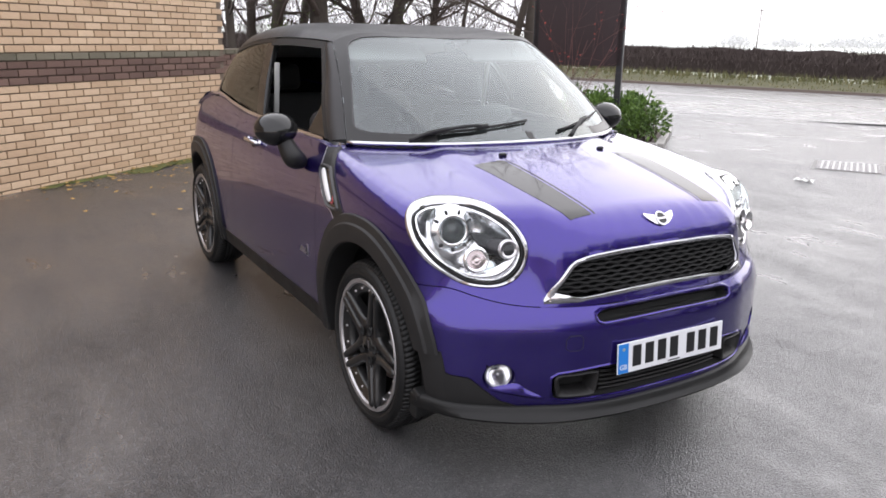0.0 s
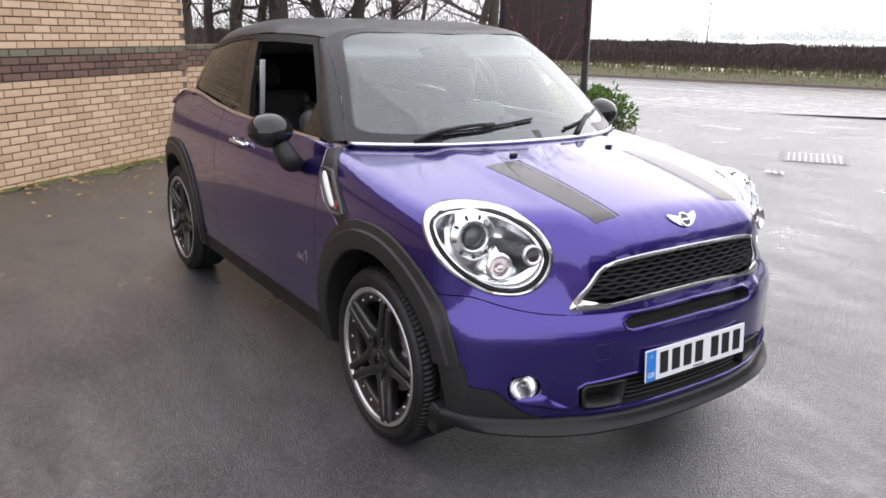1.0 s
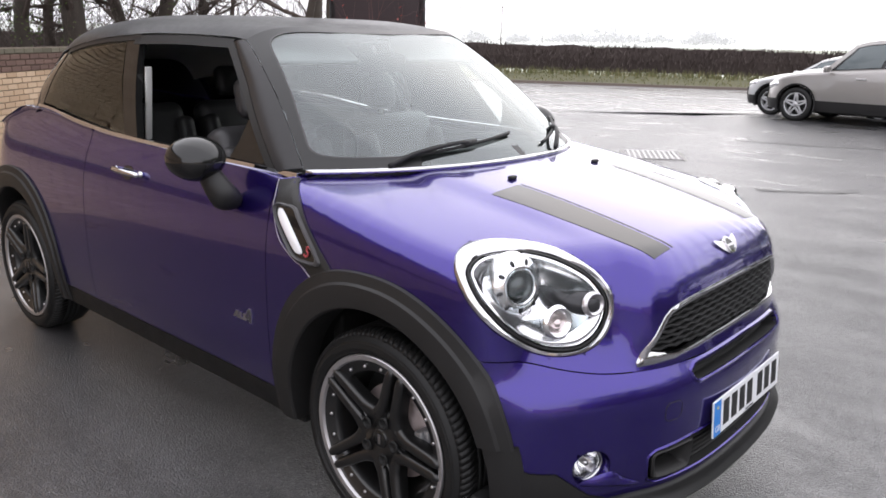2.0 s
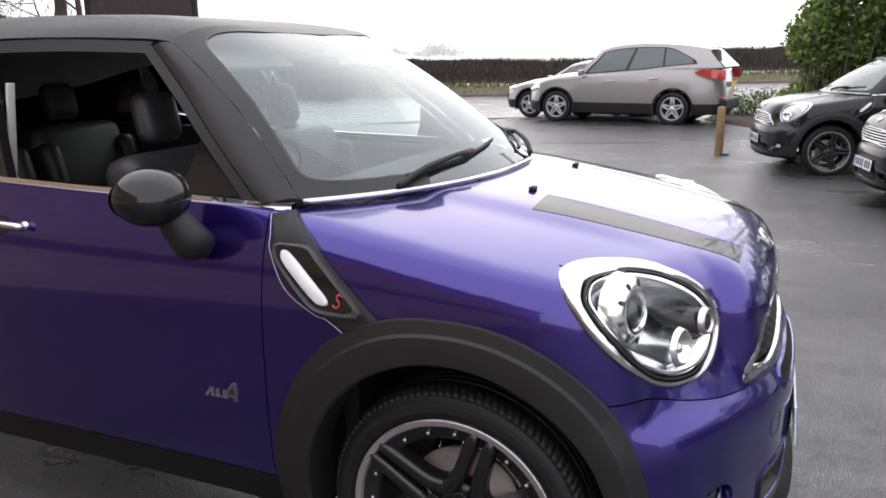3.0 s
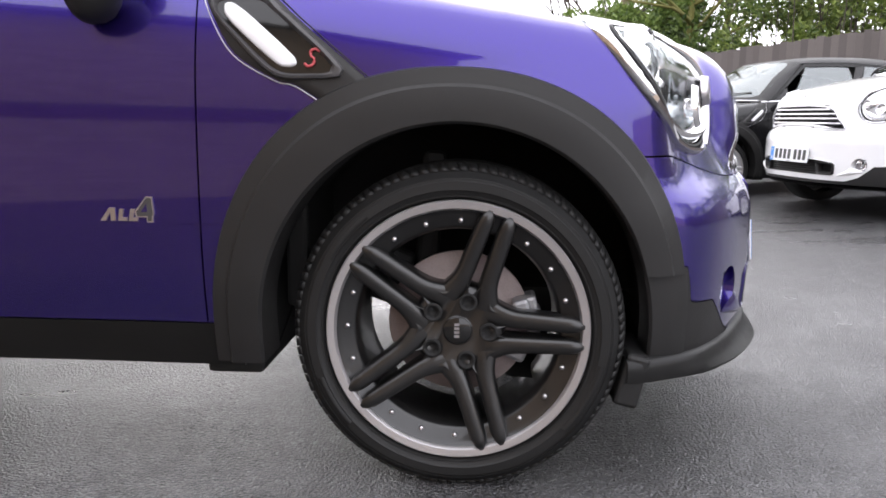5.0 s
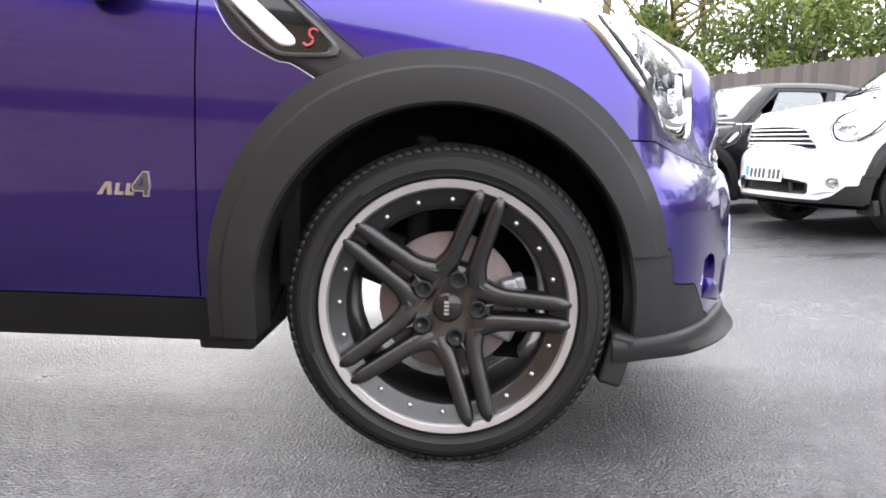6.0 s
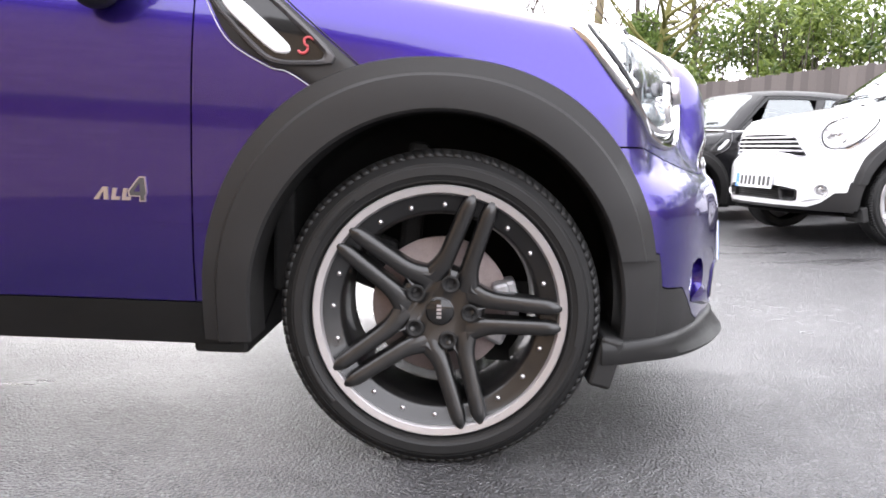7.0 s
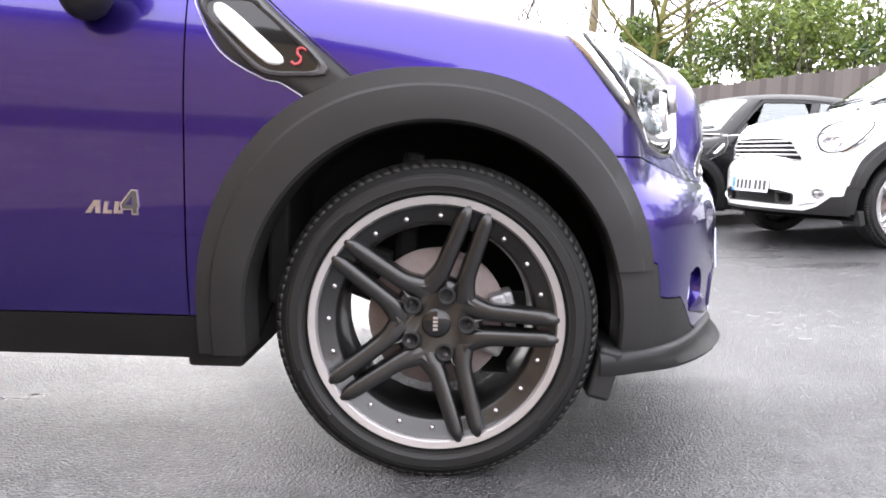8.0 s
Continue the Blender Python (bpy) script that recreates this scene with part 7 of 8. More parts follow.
    blob_grid(lambda u, v: rp(-0.98 + (tail + 0.40 + 0.98) * u, -1 + 2 * v), 20, 12, "roof", paint, c)
    blob_grid(lambda u, v: tuple(Vector((-0.42 - 0.10 * (2 * u - 1) ** 2, (2 * u - 1) * sw, bon + 0.09 - 0.05 * (2 * u - 1) ** 2)).lerp(Vector(rp(-0.98, 2 * u - 1)), v)), 14, 8, "windscreen", DARKGLASS, c)
    blob_grid(lambda u, v: tuple(Vector((tail + 0.05, (2 * u - 1) * sw * 0.92, belt1 + 0.03)).lerp(Vector(rp(tail + 0.42, 2 * u - 1)), v)), 10, 6, "rear_window", DARKGLASS, c)
    blob_grid(lambda u, v: (tail + 0.36 - 0.26 * u, (2 * v - 1) * wtop(0) * 1.0, float(rz(tail + 0.36)) + 0.05 - 0.02 * u), 3, 8, "roof_spoiler", PIANO, c)
    for s in (-1, 1):
        def side(x, t, out=0.0):
            zb, zt = float(blt(x)) - 0.01, float(rz(min(max(x, tail + 0.35), -0.95)))
            return (x, s * (sw + (wtop(x) - sw) * t + 0.02 * math.sin(math.pi * t) + out), zb + (zt - zb) * t)
        def lean(u, t):
            a = -0.45 + (tail + 0.06 + 0.45) * u
            b = -0.98 + (tail + 0.42 + 0.98) * u
            return a + (b - a) * t
        blob_grid(lambda u, v: side(lean(u, v), v), 30, 6, "upper_side", paint, c)
        def win(u, v, out, m):
            top = 0.86 - 0.50 * max(0.0, (u - 0.70) / 0.30) ** 2
            foot = 0.07 + 0.16 * max(0.0, (u - 0.55) / 0.45)
            t = foot - m + (top - foot + 2 * m) * v
            return side(lean(0.045 + 0.80 * u, t), t, out)
        blob_grid(lambda u, v: win(u, v, 0.006, 0.02), 30, 6, "window_surround", PIANO, c)
        for u0, u1 in ((0.03, 0.375), (0.405, 0.70), (0.72, 0.97)):
            blob_grid(lambda u, v: win(u0 + (u1 - u0) * u, v, 0.012, -0.02), 12, 6, "side_window", DARKGLASS, c)
        for xx, zz in ((-1.28, 0.93), (-2.22, 0.98)):
            block("door_handle", (0.20, 0.03, 0.03), (xx, s * (hw + 0.012), zz), SATIN, c, 0.008)
        bmx = box(bmesh.new(), (0.10, 0.20, 0.13), pose(-0.62, s * (hw + 0.08), belt0 + 0.10), 0.035, 3)
        part("door_mirror", bmx, paint, c)
        # rear lamp: a long wedge wrapped round the corner, pointed at its front end
        def lamp(u, v):
            x = tail + 0.62 - 0.60 * u
            z = belt1 - 0.13 + 0.05 * (1 - u) + (v - 0.5) * 0.19 * (0.12 + 0.88 * min(1, u * 1.35) ** 0.7)
            w = hw - 0.035 - 0.30 * max(0, u - 0.45) ** 1.6 - 0.05 * (z - 0.9)
            return (x, s * (w + 0.012), z)
        recalc(blob_grid(lamp, 14, 5, "rear_lamp", REDLAMP, c, label="red rear lamp wrapped round the corner"))
        bmx = box(bmesh.new(), (0.08, 0.16, 0.06), pose(tail + 0.06, s * (hw - 0.24), 0.58, 0, 0, s * 14), 0.015)
        part("rear_reflector", bmx, REDLAMP, c)
        bmx = box(bmesh.new(), (0.36, 0.10, 0.13), pose(overhang - 0.30, s * (hw - 0.16), 0.74, 0, 14, -s * 38), 0.05, 3)
        part("headlamp", bmx, REFLECTOR, c, "clear headlamp unit")
    block("rear_bumper", (0.10, width - 0.34, 0.22), (tail + 0.04, 0, 0.46), TRIM, c, 0.03)
    block("rear_plate", (0.02, 0.52, 0.111), (tail + 0.005, 0, 0.86), PLATEYELLOW, c, 0.003)
    # black block stands in for the shade inside the nose opening
    block("front_opening", (0.05, 0.90, 0.22), (overhang - 0.02, 0, 0.52), DARK, c, 0.02)
    block("underbody", (length - 0.9, width - 0.3, 0.2), (overhang - length / 2, 0, 0.30), DARK, c, 0.03)
    return c


# opaque panes: reflected sky is put into this blue-grey colour
DARKGLASS = mat("sky_toned_car_glass", (0.085, 0.105, 0.11), 0.04, 0.0, coat=0.6)
PALESILVER = mat("pale_silver_paint", (0.42, 0.42, 0.42), 0.35, 0.5, var=0.08, scale=600, coat=1.0)
sx, sy = -3.90, 16.05
tall_car("warm silver five-door sports utility car on wet tarmac", SILVERPAINT, pose(sx, sy, ground_z(sx, sy) - 0.01, 0, 0, 172), length=4.56, height=1.74, r=0.355, belt0=1.01, belt1=1.19, bon=1.05)
tall_car("pale silver hatchback car parked beyond the taller one", PALESILVER, pose(-5.22, 18.3, ground_z(-5.22, 18.3), 0, 0, 172), 4.2, 0.85, 2.55, 1.76, 1.46, belt0=0.92, belt1=1.05, bon=0.95)
# ---------------------------------------------------------------- trees, hedges, fence
BARK = mat("wet_bark", (0.060, 0.048, 0.038), 0.85, var=0.4, scale=5, bump=0.7, bscale=30)
BARKPALE = mat("pale_bark", (0.20, 0.16, 0.10), 0.85, var=0.35, scale=4, bump=0.5, bscale=30)
TWIG = mat("bare_twigs", (0.075, 0.055, 0.045), 0.8, var=0.3, scale=3)
HEDGETWIG = mat("dark_thorn_twigs", (0.050, 0.036, 0.032), 0.85, var=0.3, scale=3)
TWIGRED = mat("reddish_twigs", (0.12, 0.05, 0.045), 0.75, var=0.3, scale=3)
MOSSBARK = mat("mossy_branch", (0.16, 0.15, 0.045), 0.9, var=0.4, scale=6, bump=0.6, bscale=60)


def leaf_mat(name, lo, hi, rough=0.45):
    m = mat(name, lo, rough, var=0.001, scale=5)
    n, l = m.node_tree.nodes, m.node_tree.links
    p = n["Principled BSDF"]
    g, c = n.new("ShaderNodeNewGeometry"), n.new("ShaderNodeMix")
    c.data_type = "RGBA"
    c.inputs["A"].default_value, c.inputs["B"].default_value = (*lo, 1), (*hi, 1)
    l.new(g.outputs["Random Per Island"], c.inputs["Factor"])
    l.new(c.outputs["Result"], p.inputs["Base Color"])
    tr = n.new("ShaderNodeBsdfTranslucent")
    l.new(c.outputs["Result"], tr.inputs["Color"])
    mx = n.new("ShaderNodeMixShader")
    mx.inputs[0].default_value = 0.3
    l.new(p.outputs[0], mx.inputs[1])
    l.new(tr.outputs[0], mx.inputs[2])
    l.new(mx.outputs[0], n["Material Output"].inputs["Surface"])
    return m


LAUREL = leaf_mat("laurel_leaf", (0.035, 0.075, 0.012), (0.15, 0.25, 0.05))
IVY = leaf_mat("ivy_leaf", (0.03, 0.06, 0.012), (0.14, 0.20, 0.045))
PRIVET = leaf_mat("bright_evergreen_leaf", (0.06, 0.10, 0.018), (0.24, 0.30, 0.07))
HEDGEIVY = leaf_mat("pale_ivy_leaf", (0.07, 0.12, 0.025), (0.25, 0.33, 0.09))
REDLEAF = leaf_mat("red_leaf", (0.20, 0.02, 0.02), (0.45, 0.06, 0.04))
DEADGRASS = leaf_mat("dry_grass_blade", (0.08, 0.09, 0.028), (0.20, 0.18, 0.085))


def grow(rng, vs, fs, p, d, r, length, depth, spread=0.5, up=0.15, kids=3, wob=0.25, n=5):
    """One branch and, from it, smaller ones."""
    steps = max(3, int(length / 0.28))
    pts = [p.copy()]
    dirs = []
    for i in range(steps):
        d = (d + Vector((rng.gauss(0, wob), rng.gauss(0, wob), rng.gauss(0, wob) + up)) * 0.35).normalized()
        p = p + d * (length / steps)
        pts.append(p.copy())
        dirs.append(d.copy())
    b = len(vs)
    v2, f2 = tube(pts, r, n, taper=r * 0.45)
    vs += v2
    fs += [tuple(b + q for q in f) for f in f2]
    if depth <= 0:
        return
    for k in range(kids):
        i = rng.randint(max(1, steps // 3), steps)
        dd = (dirs[i - 1] + Vector((rng.gauss(0, spread), rng.gauss(0, spread), rng.gauss(0.1, spread)))).normalized()
        grow(rng, vs, fs, pts[i], dd, r * rng.uniform(0.38, 0.62), length * rng.uniform(0.45, 0.75), depth - 1, spread, up, kids, wob, max(3, n - 1))


def bare_tree(x, y, h, r, seed, label, ivy=0, lean=(0, 0), kids=4, depth=4, group="bare trees by the wall", bark=None):
    rng = random.Random(seed)
    z = far_ground(x, y)
    t = thing("tree", label, "tree", group, pose(x, y, z))
    pts = [Vector((lean[0] * s + rng.gauss(0, 0.05), lean[1] * s + rng.gauss(0, 0.05), h * s - 0.1)) for s in np.linspace(0, 1, 9)]
    vs, fs = tube([Vector(p) for p in spline([tuple(p) for p in pts], 24)], r, 12, taper=r * 0.35)
    mesh_ob("trunk", vs, fs, bark or BARK, t)
    vs, fs = [], []
    for k in range(kids * 4):
        s = rng.uniform(0.22, 1.0)
        p = pts[min(8, int(s * 8))].lerp(pts[min(8, int(s * 8) + 1)], (s * 8) % 1)
        a = rng.uniform(0, 6.283)
        grow(rng, vs, fs, p, Vector((math.cos(a), math.sin(a), rng.uniform(0.1, 0.9))).normalized(), r * rng.uniform(0.18, 0.4), h * rng.uniform(0.22, 0.42), depth - 1)
    mesh_ob("crown", vs, fs, TWIG, t, "bare winter twigs")
    if ivy:
        lv, lf_ = [], []
        for k in range(ivy):
            s = rng.random() * 0.7
            p = pts[min(8, int(s * 8))]
            a = rng.uniform(0, 6.283)
            q = Vector((p.x + math.cos(a) * r * rng.uniform(0.9, 1.9), p.y + math.sin(a) * r * rng.uniform(0.9, 1.9), h * s))
            leaf(rng, lv, lf_, q, 0.06)
        mesh_ob("ivy", lv, lf_, IVY, t, "ivy leaves on the trunk", smooth=False)
    return t


def leaf(rng, vs, fs, p, s, d=None, narrow=0.5):
    """One leaf: two bent halves either side of its rib."""
    d = d or Vector((rng.gauss(0, 1), rng.gauss(0, 1), rng.gauss(0.3, 0.7))).normalized()
    u = d.cross(Vector((rng.gauss(0, 1), rng.gauss(0, 1), rng.gauss(0, 1)))).normalized() * s * narrow
    n = d.cross(u).normalized() * s * 0.22
    b = len(vs)
    vs += [p, p + d * s * 0.45 + u * 0.5 + n, p + d * s, p + d * s * 0.45 - u * 0.5 + n, p + d * s * 0.5]
    fs += [(b, b + 1, b + 2, b + 4), (b, b + 4, b + 2, b + 3)]


def leafy(name, label, category, at, centres, per, size, material, seed, flat=1.0, narrow=0.5, group="", stems=True, stem_mat=None, out=None):
    """A bush or tree crown: clumps of leaves about their centres (x, y, z, radius)."""
    rng = random.Random(seed)
    t = thing(name, label, category, group, at)
    vs, fs = [], []
    for cx, cy, cz, cr in centres:
        for k in range(per):
            d = Vector((rng.gauss(0, 1), rng.gauss(0, 1), rng.gauss(0, 1) * flat)).normalized()
            r = cr * rng.random() ** 0.35
            p = Vector((cx, cy, cz)) + d * r
            if p.z < 0.02:
                continue
            leaf(rng, vs, fs, p, size * rng.uniform(0.6, 1.3), (d + Vector((rng.gauss(0, 0.6), rng.gauss(0, 0.6), rng.gauss(0.2, 0.6)))).normalized(), narrow)
    mesh_ob("foliage", vs, fs, material, t, smooth=False)
    if stems:
        vs, fs = [], []
        for cx, cy, cz, cr in centres:
            base = Vector((cx * 0.8, cy * 0.8, -0.05))
            b = len(vs)
            mid = base.lerp(Vector((cx, cy, cz)), 0.55) + Vector((rng.gauss(0, 0.06), rng.gauss(0, 0.06), 0))
            v2, f2 = tube([base, mid, Vector((cx, cy, cz + cr * 0.3))], 0.02, 5, taper=0.006)
            vs += v2
            fs += [tuple(b + q for q in f) for f in f2]
        mesh_ob("stemwork", vs, fs, stem_mat or TWIG, t)
    return t


# bare trees behind the garden wall and beyond the car
rng = random.Random(12)
for i, (px_, dist, h, r, ivy) in enumerate(((412, 15, 6, 0.10, 0), (452, 18, 7, 0.12, 0), (492, 16.5, 7, 0.15, 900), (535, 20, 8, 0.13, 0), (578, 17, 8, 0.24, 500), (640, 19, 7, 0.15, 300), (690, 17.5, 7, 0.17, 700), (745, 21, 7, 0.12, 0), (800, 24, 6, 0.08, 0), (893, 15.5, 6.5, 0.09, 0), (918, 16.5, 7.5, 0.13, 0), (942, 15.2, 6, 0.06, 0))):
    a = math.radians(149.6) - math.atan((px_ - 784) / 1366)
    bare_tree(2.565 + dist * math.cos(a), -2.027 + dist * math.sin(a), h, r, 30 + i, "bare winter tree with dark wet bark" if not ivy else "bare winter tree with ivy on its dark trunk", ivy, (rng.gauss(0, 0.4), rng.gauss(0, 0.4)), kids=5 if dist < 19 else 6)
# scrub under those trees
scr = []
for i in range(60):
    t = i / 59
    a = math.radians(149.6) - math.atan((385 + 560 * t - 784) / 1366)
    dd = rng.uniform(17, 22)
    scr.append((2.565 + dd * math.cos(a), -2.027 + dd * math.sin(a), rng.uniform(0.3, 0.8), rng.uniform(0.5, 0.95)))
vs, fs = [], []
for x, y, z, r_ in scr:
    for k in range(300):
        p = Vector((x + rng.gauss(0, r_ * 0.7), y + rng.gauss(0, r_ * 0.7), far_ground(x, y) + rng.random() ** 1.3 * (z + r_) * 2.1))
        q = p + Vector((rng.gauss(0, 0.25), rng.gauss(0, 0.25), rng.uniform(0.2, 0.6)))
        b = len(vs)
        w = Vector((rng.gauss(0, 1), rng.gauss(0, 1), 0)).normalized() * 0.006
        vs += [p - w, p + w, q]
        fs.append((b, b + 1, b + 2))
tagged(mesh_ob("undergrowth", vs, fs, TWIG, smooth=False), "tangled brown winter scrub below the trees", "undergrowth", kind="stuff")

# laurel bush in the bed by the sign, and a red-leaved shrub branch before the board
cs = []
rng = random.Random(5)
for i in range(70):
    s, w = rng.uniform(-0.2, 2.6), rng.uniform(-0.55, 0.55)
    cs.append((-s * 0.74 - w * 0.67, s * 0.67 * 0.55 - w * 0.74, rng.uniform(0.18, 0.52), rng.uniform(0.16, 0.28)))
leafy("laurel_bush", "low clipped laurel bush with glossy green leaves", "bush", pose(-6.95, 7.05, ground_z(-6.9, 7.0) + 0.06), cs, 75, 0.10, LAUREL, 8, narrow=0.42)
shr = thing("red_shrub", "bare shrub with a few red leaves before the sign", "shrub", at=pose(-7.5, 6.0, ground_z(-7.5, 6.0)))
vs, fs = [], []
rng = random.Random(3)
for k in range(5):
    grow(rng, vs, fs, Vector((rng.gauss(0, 0.08), rng.gauss(0, 0.08), 0)), Vector((rng.gauss(0.05, 0.25), rng.gauss(0.1, 0.25), 1)).normalized(), 0.008, 1.7, 2, 0.5, 0.12, 3, 0.2, 4)
tips = [v for v in vs if v.z > 1.3]
mesh_ob("branchwork", vs, fs, TWIGRED, shr)
lv, lf_ = [], []
for k in range(46):
    leaf(rng, lv, lf_, rng.choice(tips).copy(), 0.05)
mesh_ob("foliage", lv, lf_, REDLEAF, shr, smooth=False)

# the long thorn hedge beyond the road: upright twigs, thin at the foot
rng = random.Random(21)
vs, fs = [], []
for i in range(52000):
    a = rng.uniform(-75, 75)
    c = 42.0 + rng.gauss(0, 0.35)
    x, y = road_xy(a, c)
    z0 = far_ground(x, y) + 0.35
    top = 1.75 + 0.12 * noise.noise((a * 0.25, 0, 0)) + 0.06 * noise.noise((a * 1.3, 3, 0))
    h0 = rng.random() ** (0.7 if noise.noise((a * 0.9, 7, 0)) < 0.1 else 0.45) * (top - 0.3)
    p = Vector((x, y, z0 + h0))
    q = p + Vector((rng.gauss(0, 0.12), rng.gauss(0, 0.12), rng.uniform(0.15, 0.45)))
    q.z = min(q.z, z0 + top + rng.uniform(-0.05, 0.04))
    w = RU * rng.uniform(0.014, 0.034)
    b = len(vs)
    vs += [p - w, p + w, q]
    fs.append((b, b + 1, b + 2))
# its dense heart
for i in range(300):
    a0, a1 = -75 + 0.5 * i, -74.5 + 0.5 * i
    b = len(vs)
    for a in (a0, a1):
        for c, zz in ((41.86, 0.26), (41.8, 1.0), (41.9, 1.66), (42.15, 1.66), (42.2, 1.0), (42.14, 0.26)):
            x, y = road_xy(a, c)
            vs.append(Vector((x, y, far_ground(x, y) + 0.35 + zz * (0.93 + 0.10 * noise.noise((a * 0.8, c, zz))))))
    fs += [(b + q, b + (q + 1) % 6, b + 6 + (q + 1) % 6, b + 6 + q) for q in range(6)]
for i in range(420):
    a = -75 + 150 * i / 420 + rng.uniform(-0.1, 0.1)
    x, y = road_xy(a, 42.0 + rng.gauss(0, 0.12))
    z0 = far_ground(x, y) + 0.3
    b = len(vs)
    v2, f2 = tube([Vector((x, y, z0)), Vector((x + rng.gauss(0, 0.12), y, z0 + 0.8)), Vector((x + rng.gauss(0, 0.2), y, z0 + 1.6))], 0.035, 4, taper=0.012)
    vs += v2
    fs += [tuple(b + q for q in f) for f in f2]
tagged(mesh_ob("hedge", vs, fs, HEDGETWIG, smooth=False), "long clipped leafless brown thorn hedge beyond the road", "hedge", kind="stuff")
vs, fs = [], []
for i in range(14000):
    a, c = rng.uniform(-70, 70), rng.uniform(37.7, 42.6) if i % 3 else rng.uniform(39.5, 42.6)
    x, y = road_xy(a, c)
    z = far_ground(x, y) + 0.1 + 0.32 * smooth01(c, 37.6, 40)
    hgt = rng.uniform(0.06, 0.18) if c < 39 else rng.uniform(0.15, 0.5)
    w = RU * 0.022
    q = Vector((x + rng.gauss(0, 0.08), y + rng.gauss(0, 0.08), z + hgt))
    b = len(vs)
    vs += [Vector((x, y, z)) - w, Vector((x, y, z)) + w, q]
    fs.append((b, b + 1, b + 2))
tagged(mesh_ob("verge_grass", vs, fs, DEADGRASS, smooth=False), "tufts of pale and green winter grass on the verge", "grass", kind="stuff")

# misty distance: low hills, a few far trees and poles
# haze is put into these pale colours, with a faint glow
HAZEHILL = mat("haze_tinted_hill", (0.64, 0.66, 0.62), 1.0, var=0.06, scale=0.05, emit=0.12)
HAZEWOOD = mat("haze_tinted_wood", (0.66, 0.66, 0.67), 1.0, var=0.08, scale=0.2, emit=0.26)
vs, fs = [], []
for i in range(121):
    a = math.radians(60 + 130 * i / 120)
    for k, (d_, hh) in enumerate(((330, -1.0), (380, 2.5), (440, 6.0))):
        vs.append((d_ * math.cos(a), d_ * math.sin(a), hh + (k > 0) * 3.0 * noise.noise((i * 0.07, k, 2))))
for i in range(120):
    for k in range(2):
        fs.append((i * 3 + k, i * 3 + k + 1, i * 3 + k + 4, i * 3 + k + 3))
tagged(mesh_ob("far_hills", vs, fs, HAZEHILL), "low hills on the horizon, painted pale for mist", "hills", kind="structure")
rng = random.Random(9)
for i, (px_, w_, h_) in enumerate(((1276, 9, 5), (1360, 10, 3), (1460, 14, 4), (1520, 26, 9), (1552, 16, 7), (1640, 18, 7), (1760, 10, 9), (1790, 14, 5))):
    a = math.radians(149.6) - math.atan((px_ - 784) / 1366)
    x, y = 2.565 + 300 * math.cos(a), -2.027 + 300 * math.sin(a)
    vs, fs = [], []
    for k in range(420):
        t = rng.gauss(0, 0.33)
        p = Vector((t * w_ * math.sin(a), -t * w_ * math.cos(a), abs(rng.gauss(0, 0.36)) * h_ * max(0.15, 1 - t * t * 2)))
        leaf(rng, vs, fs, p, 1.5)
    o = mesh_ob("far_trees", vs, fs, HAZEWOOD, smooth=False)
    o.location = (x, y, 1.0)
    tagged(o, "clump of far trees painted pale for mist", "trees", kind="stuff")
for px_, d_, h_ in ((1312, 75, 5.5), (1404, 140, 5.0)):
    a = math.radians(149.6) - math.atan((px_ - 784) / 1366)
    x, y = 2.565 + d_ * math.cos(a), -2.027 + d_ * math.sin(a)
    tp = thing("telegraph_pole", "thin wooden telegraph pole standing in a field", "pole", at=pose(x, y, far_ground(x, y)))
    vs, fs = tube([Vector((0, 0, -0.2)), Vector((0, 0, h_ * 0.5)), Vector((0.1, 0, h_))], 0.06, 6, taper=0.04)
    mesh_ob("pole", vs, fs, TWIG, tp)
    block("cross_arm", (0.06, 0.9, 0.06), (0.1, 0, h_ - 0.2), TWIG, tp, 0.0)

# board fence behind the bays
FENCE = brick_mat("weathered_fence_board", (0.10, 0.085, 0.08), (0.17, 0.145, 0.135), 0.8)
# far end lengthened out of view to darken the car's reflections
FA, FB = Vector((3.3, 11.6, 0)), Vector((13.8, -3.35, 0))
fd = (FB - FA).normalized()
fn = Vector((-fd.y, fd.x, 0))
fence = thing("board_fence", "tall weathered brown close-boarded timber fence", "fence")
bm0 = box(bmesh.new(), (0.128, 0.018, 1.88), None, 0.003, 1)
bmesh.ops.rotate(bm0, cent=(0, 0, 0), matrix=Matrix.Rotation(radians(5), 3, "Z"), verts=bm0.verts)
board_me = bpy.data.meshes.new("fence_board")
bm0.to_mesh(board_me)
bm0.free()
board_me.materials.append(FENCE)
nb_ = int((FB - FA).length / 0.118)
rng = random.Random(2)
for i in range(nb_):
    p = FA + fd * (0.118 * i)
    o = new("fence_board", board_me)
    o.parent = fence
    o.matrix_basis = Matrix.Translation((p.x, p.y, ground_z(p.x, p.y) + 0.945 + rng.uniform(-0.02, 0.02))) @ Matrix.Rotation(math.atan2(fd.y, fd.x) + rng.uniform(-0.02, 0.02), 4, "Z") @ Matrix.Rotation(rng.uniform(-0.008, 0.008), 4, "Y")
for zz in (0.4, 1.0, 1.65):
    c = (FA + FB) / 2 + fn * (-0.05 if fn.x < 0 else 0.05)
    block("fence_rail", ((FB - FA).length, 0.05, 0.09), (c.x, c.y, zz - 0.1), FENCE, fence, 0.004, (0, 0, math.degrees(math.atan2(fd.y, fd.x))))

# ivy-covered hedge at the end of the fence
cs = []
rng = random.Random(15)
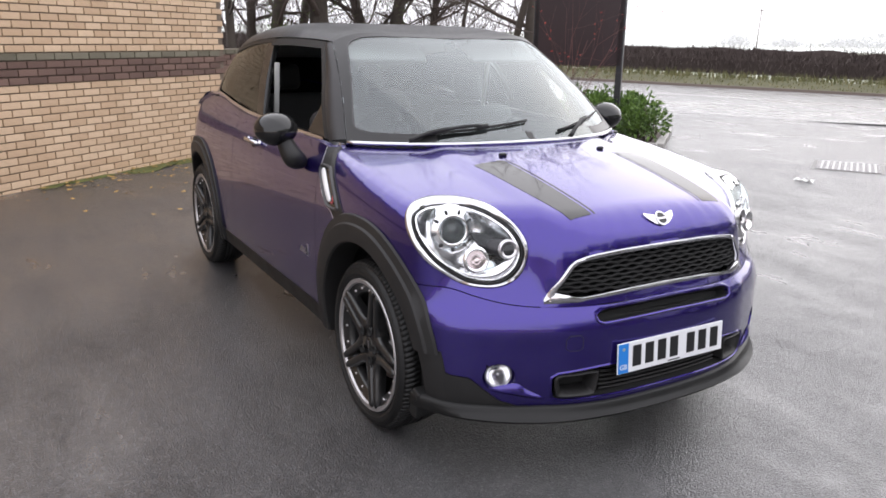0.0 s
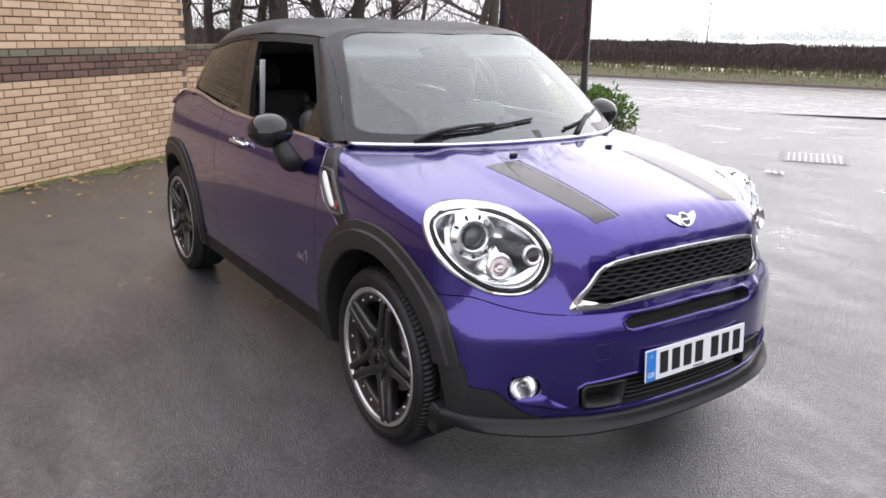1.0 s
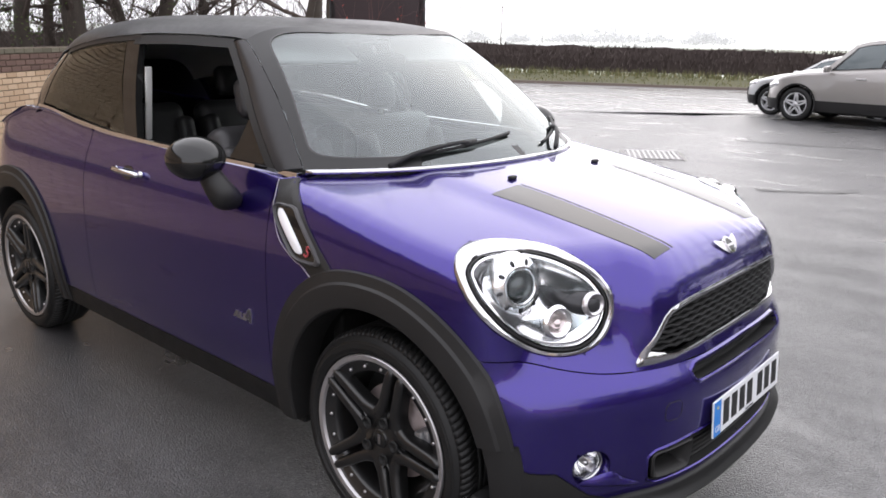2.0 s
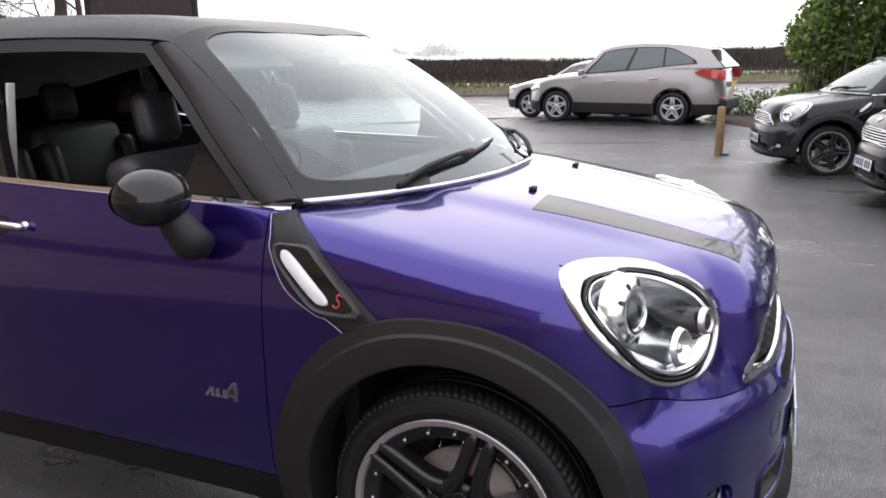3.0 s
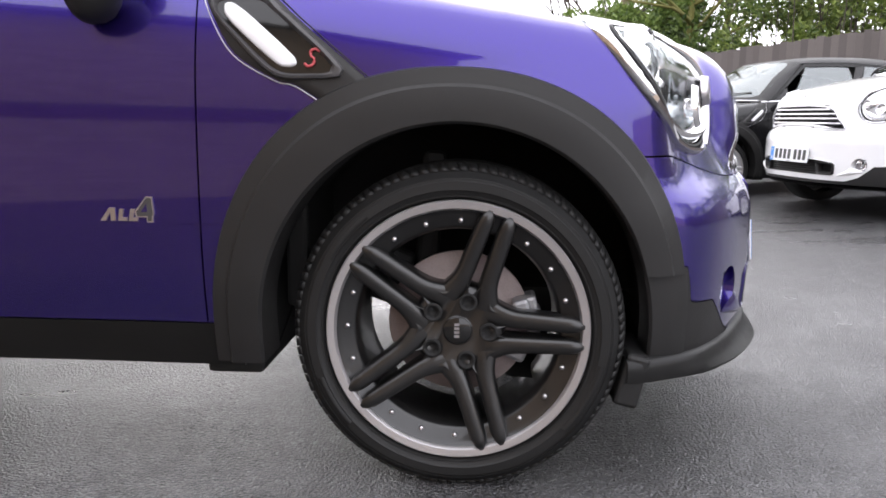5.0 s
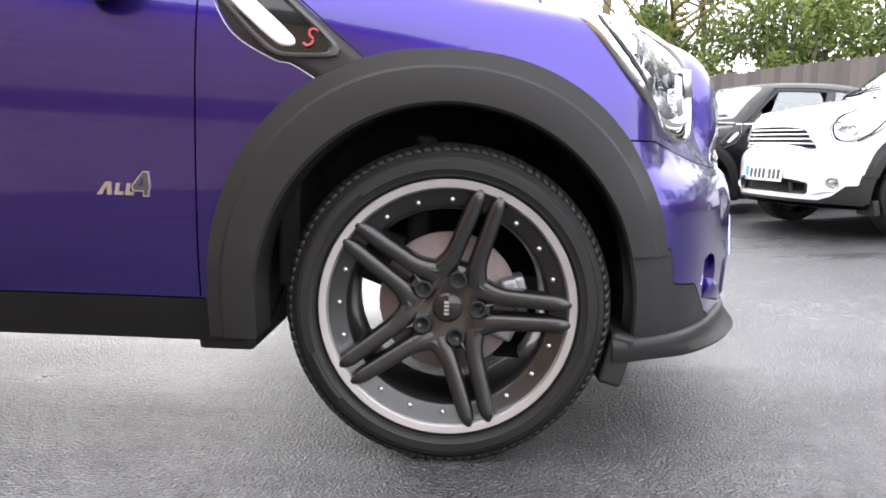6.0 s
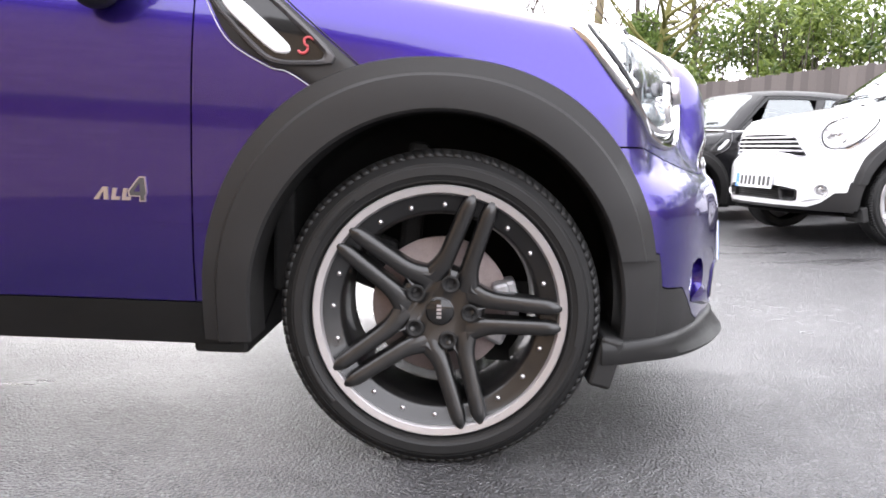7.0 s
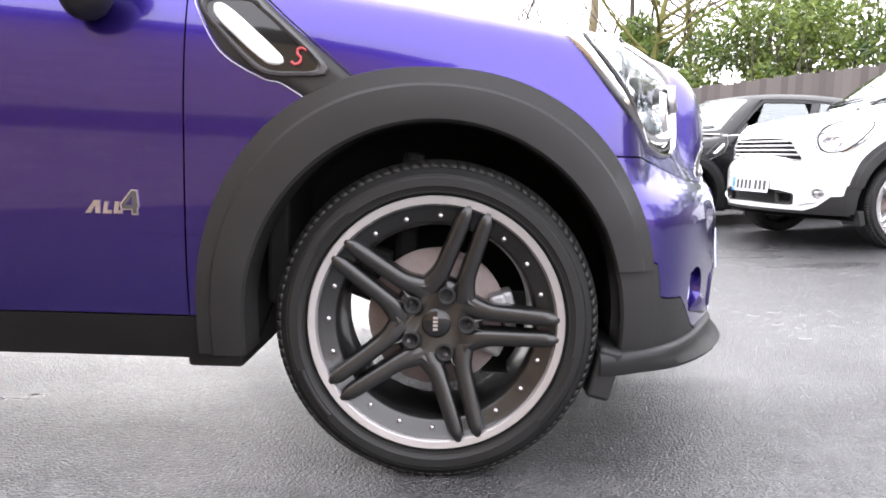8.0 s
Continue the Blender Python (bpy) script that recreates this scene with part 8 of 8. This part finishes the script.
for i in range(170):
    u, v, w = rng.random(), rng.random(), rng.random()
    cs.append((u * 3.6, w * 1.2, 0.15 + v * (2.0 + 1.7 * u ** 0.6), rng.uniform(0.22, 0.42)))
leafy("ivy_hedge", "tall dense evergreen hedge covered in ivy", "hedge", pose(1.0, 15.4, ground_z(1.0, 15.4)), cs, 190, 0.12, HEDGEIVY, 16, narrow=0.8)
bare_tree(3.1, 17.2, 7.5, 0.17, 71, "pale-barked tree rising out of the hedge", 0, (0.2, 0.1), 3, 4, "trees behind the fence", BARKPALE)
# evergreen crowns over the fence, with gaps to the sky
# the last three are unseen, added so the bumper mirrors less sky
spots = [(4.7, 14.6, 3.2), (5.6, 12.9, 3.3), (6.6, 11.2, 3.2), (7.6, 9.6, 3.4), (8.5, 8.0, 3.4), (9.4, 6.4, 3.6), (10.4, 4.8, 3.8), (7.4, 14.0, 4.2), (9.0, 11.4, 4.5), (10.6, 8.6, 4.6), (11.8, 2.6, 3.7), (13.2, 0.6, 3.8), (14.8, -1.6, 3.8)]
for i, (x, y, zc) in enumerate(spots):
    cs = []
    for k in range(34):
        cs.append((rng.gauss(0, 0.75), rng.gauss(0, 0.75), zc - 1.0 + rng.uniform(-1.1, 1.3), rng.uniform(0.22, 0.5)))
    leafy("evergreen_tree", "leafy evergreen tree above the board fence", "tree", pose(x, y, far_ground(x, y)), cs, 120, 0.12, PRIVET if i % 3 else IVY, 40 + i, narrow=0.6, group="trees behind the fence", stem_mat=BARK)
for i, (x, y) in enumerate(((4.2, 16.6), (5.4, 15.9), (6.8, 14.9), (8.6, 11.9))):
    bare_tree(x, y, 7, 0.10, 90 + i, "thin bare tree among the evergreens", 0, (rng.gauss(0, 0.6), rng.gauss(0, 0.6)), 3, 4, "trees behind the fence")
# a mossy bough that reaches out over the fence
bough = thing("mossy_tree", "mossy branching tree beside the fence", "tree", "trees behind the fence", pose(4.3, 14.9, far_ground(4.3, 14.9)))
vs, fs = tube([Vector(p) for p in spline([(0, 0, -0.1), (0.05, 0, 1.5), (-0.05, 0.05, 3.0), (0.2, 0, 4.6)], 16)], 0.11, 10, taper=0.05)
mesh_ob("trunk", vs, fs, MOSSBARK, bough)
vs, fs = [], []
for k in range(10):
    a = rng.uniform(0, 6.283)
    grow(rng, vs, fs, Vector((0, 0, rng.uniform(2.0, 4.2))), Vector((math.cos(a), math.sin(a), 0.35)).normalized(), 0.05, 1.9, 3, 0.45, 0.1, 3, 0.3, 5)
mesh_ob("crown", vs, fs, MOSSBARK, bough, "mossy bare boughs")
# dark soil strip and low hedge between the bays and the road
strip = sheet_on_ground("soil_strip", [(0.3, 14.2), (4.2, 14.4), (4.2, 18.5), (-0.6, 19.5), (-0.9, 16.5)], 0.05, SOIL)
tagged(strip, "strip of dark wet soil by the hedge", "soil", kind="structure")
cs = [(rng.uniform(-1.2, 0.8), rng.uniform(-0.4, 0.4), rng.uniform(0.15, 0.45), rng.uniform(0.2, 0.35)) for _ in range(26)]
leafy("low_hedge", "low green clipped hedge beside the road", "hedge", pose(0.4, 17.6, far_ground(0.4, 17.6)), cs, 90, 0.08, LAUREL, 77)
# ---------------------------------------------------------------- the wall's bricks near the yard
for me, m, owner in LATE:
    o = new("brick", me)
    o.parent = owner
    o.matrix_basis = m
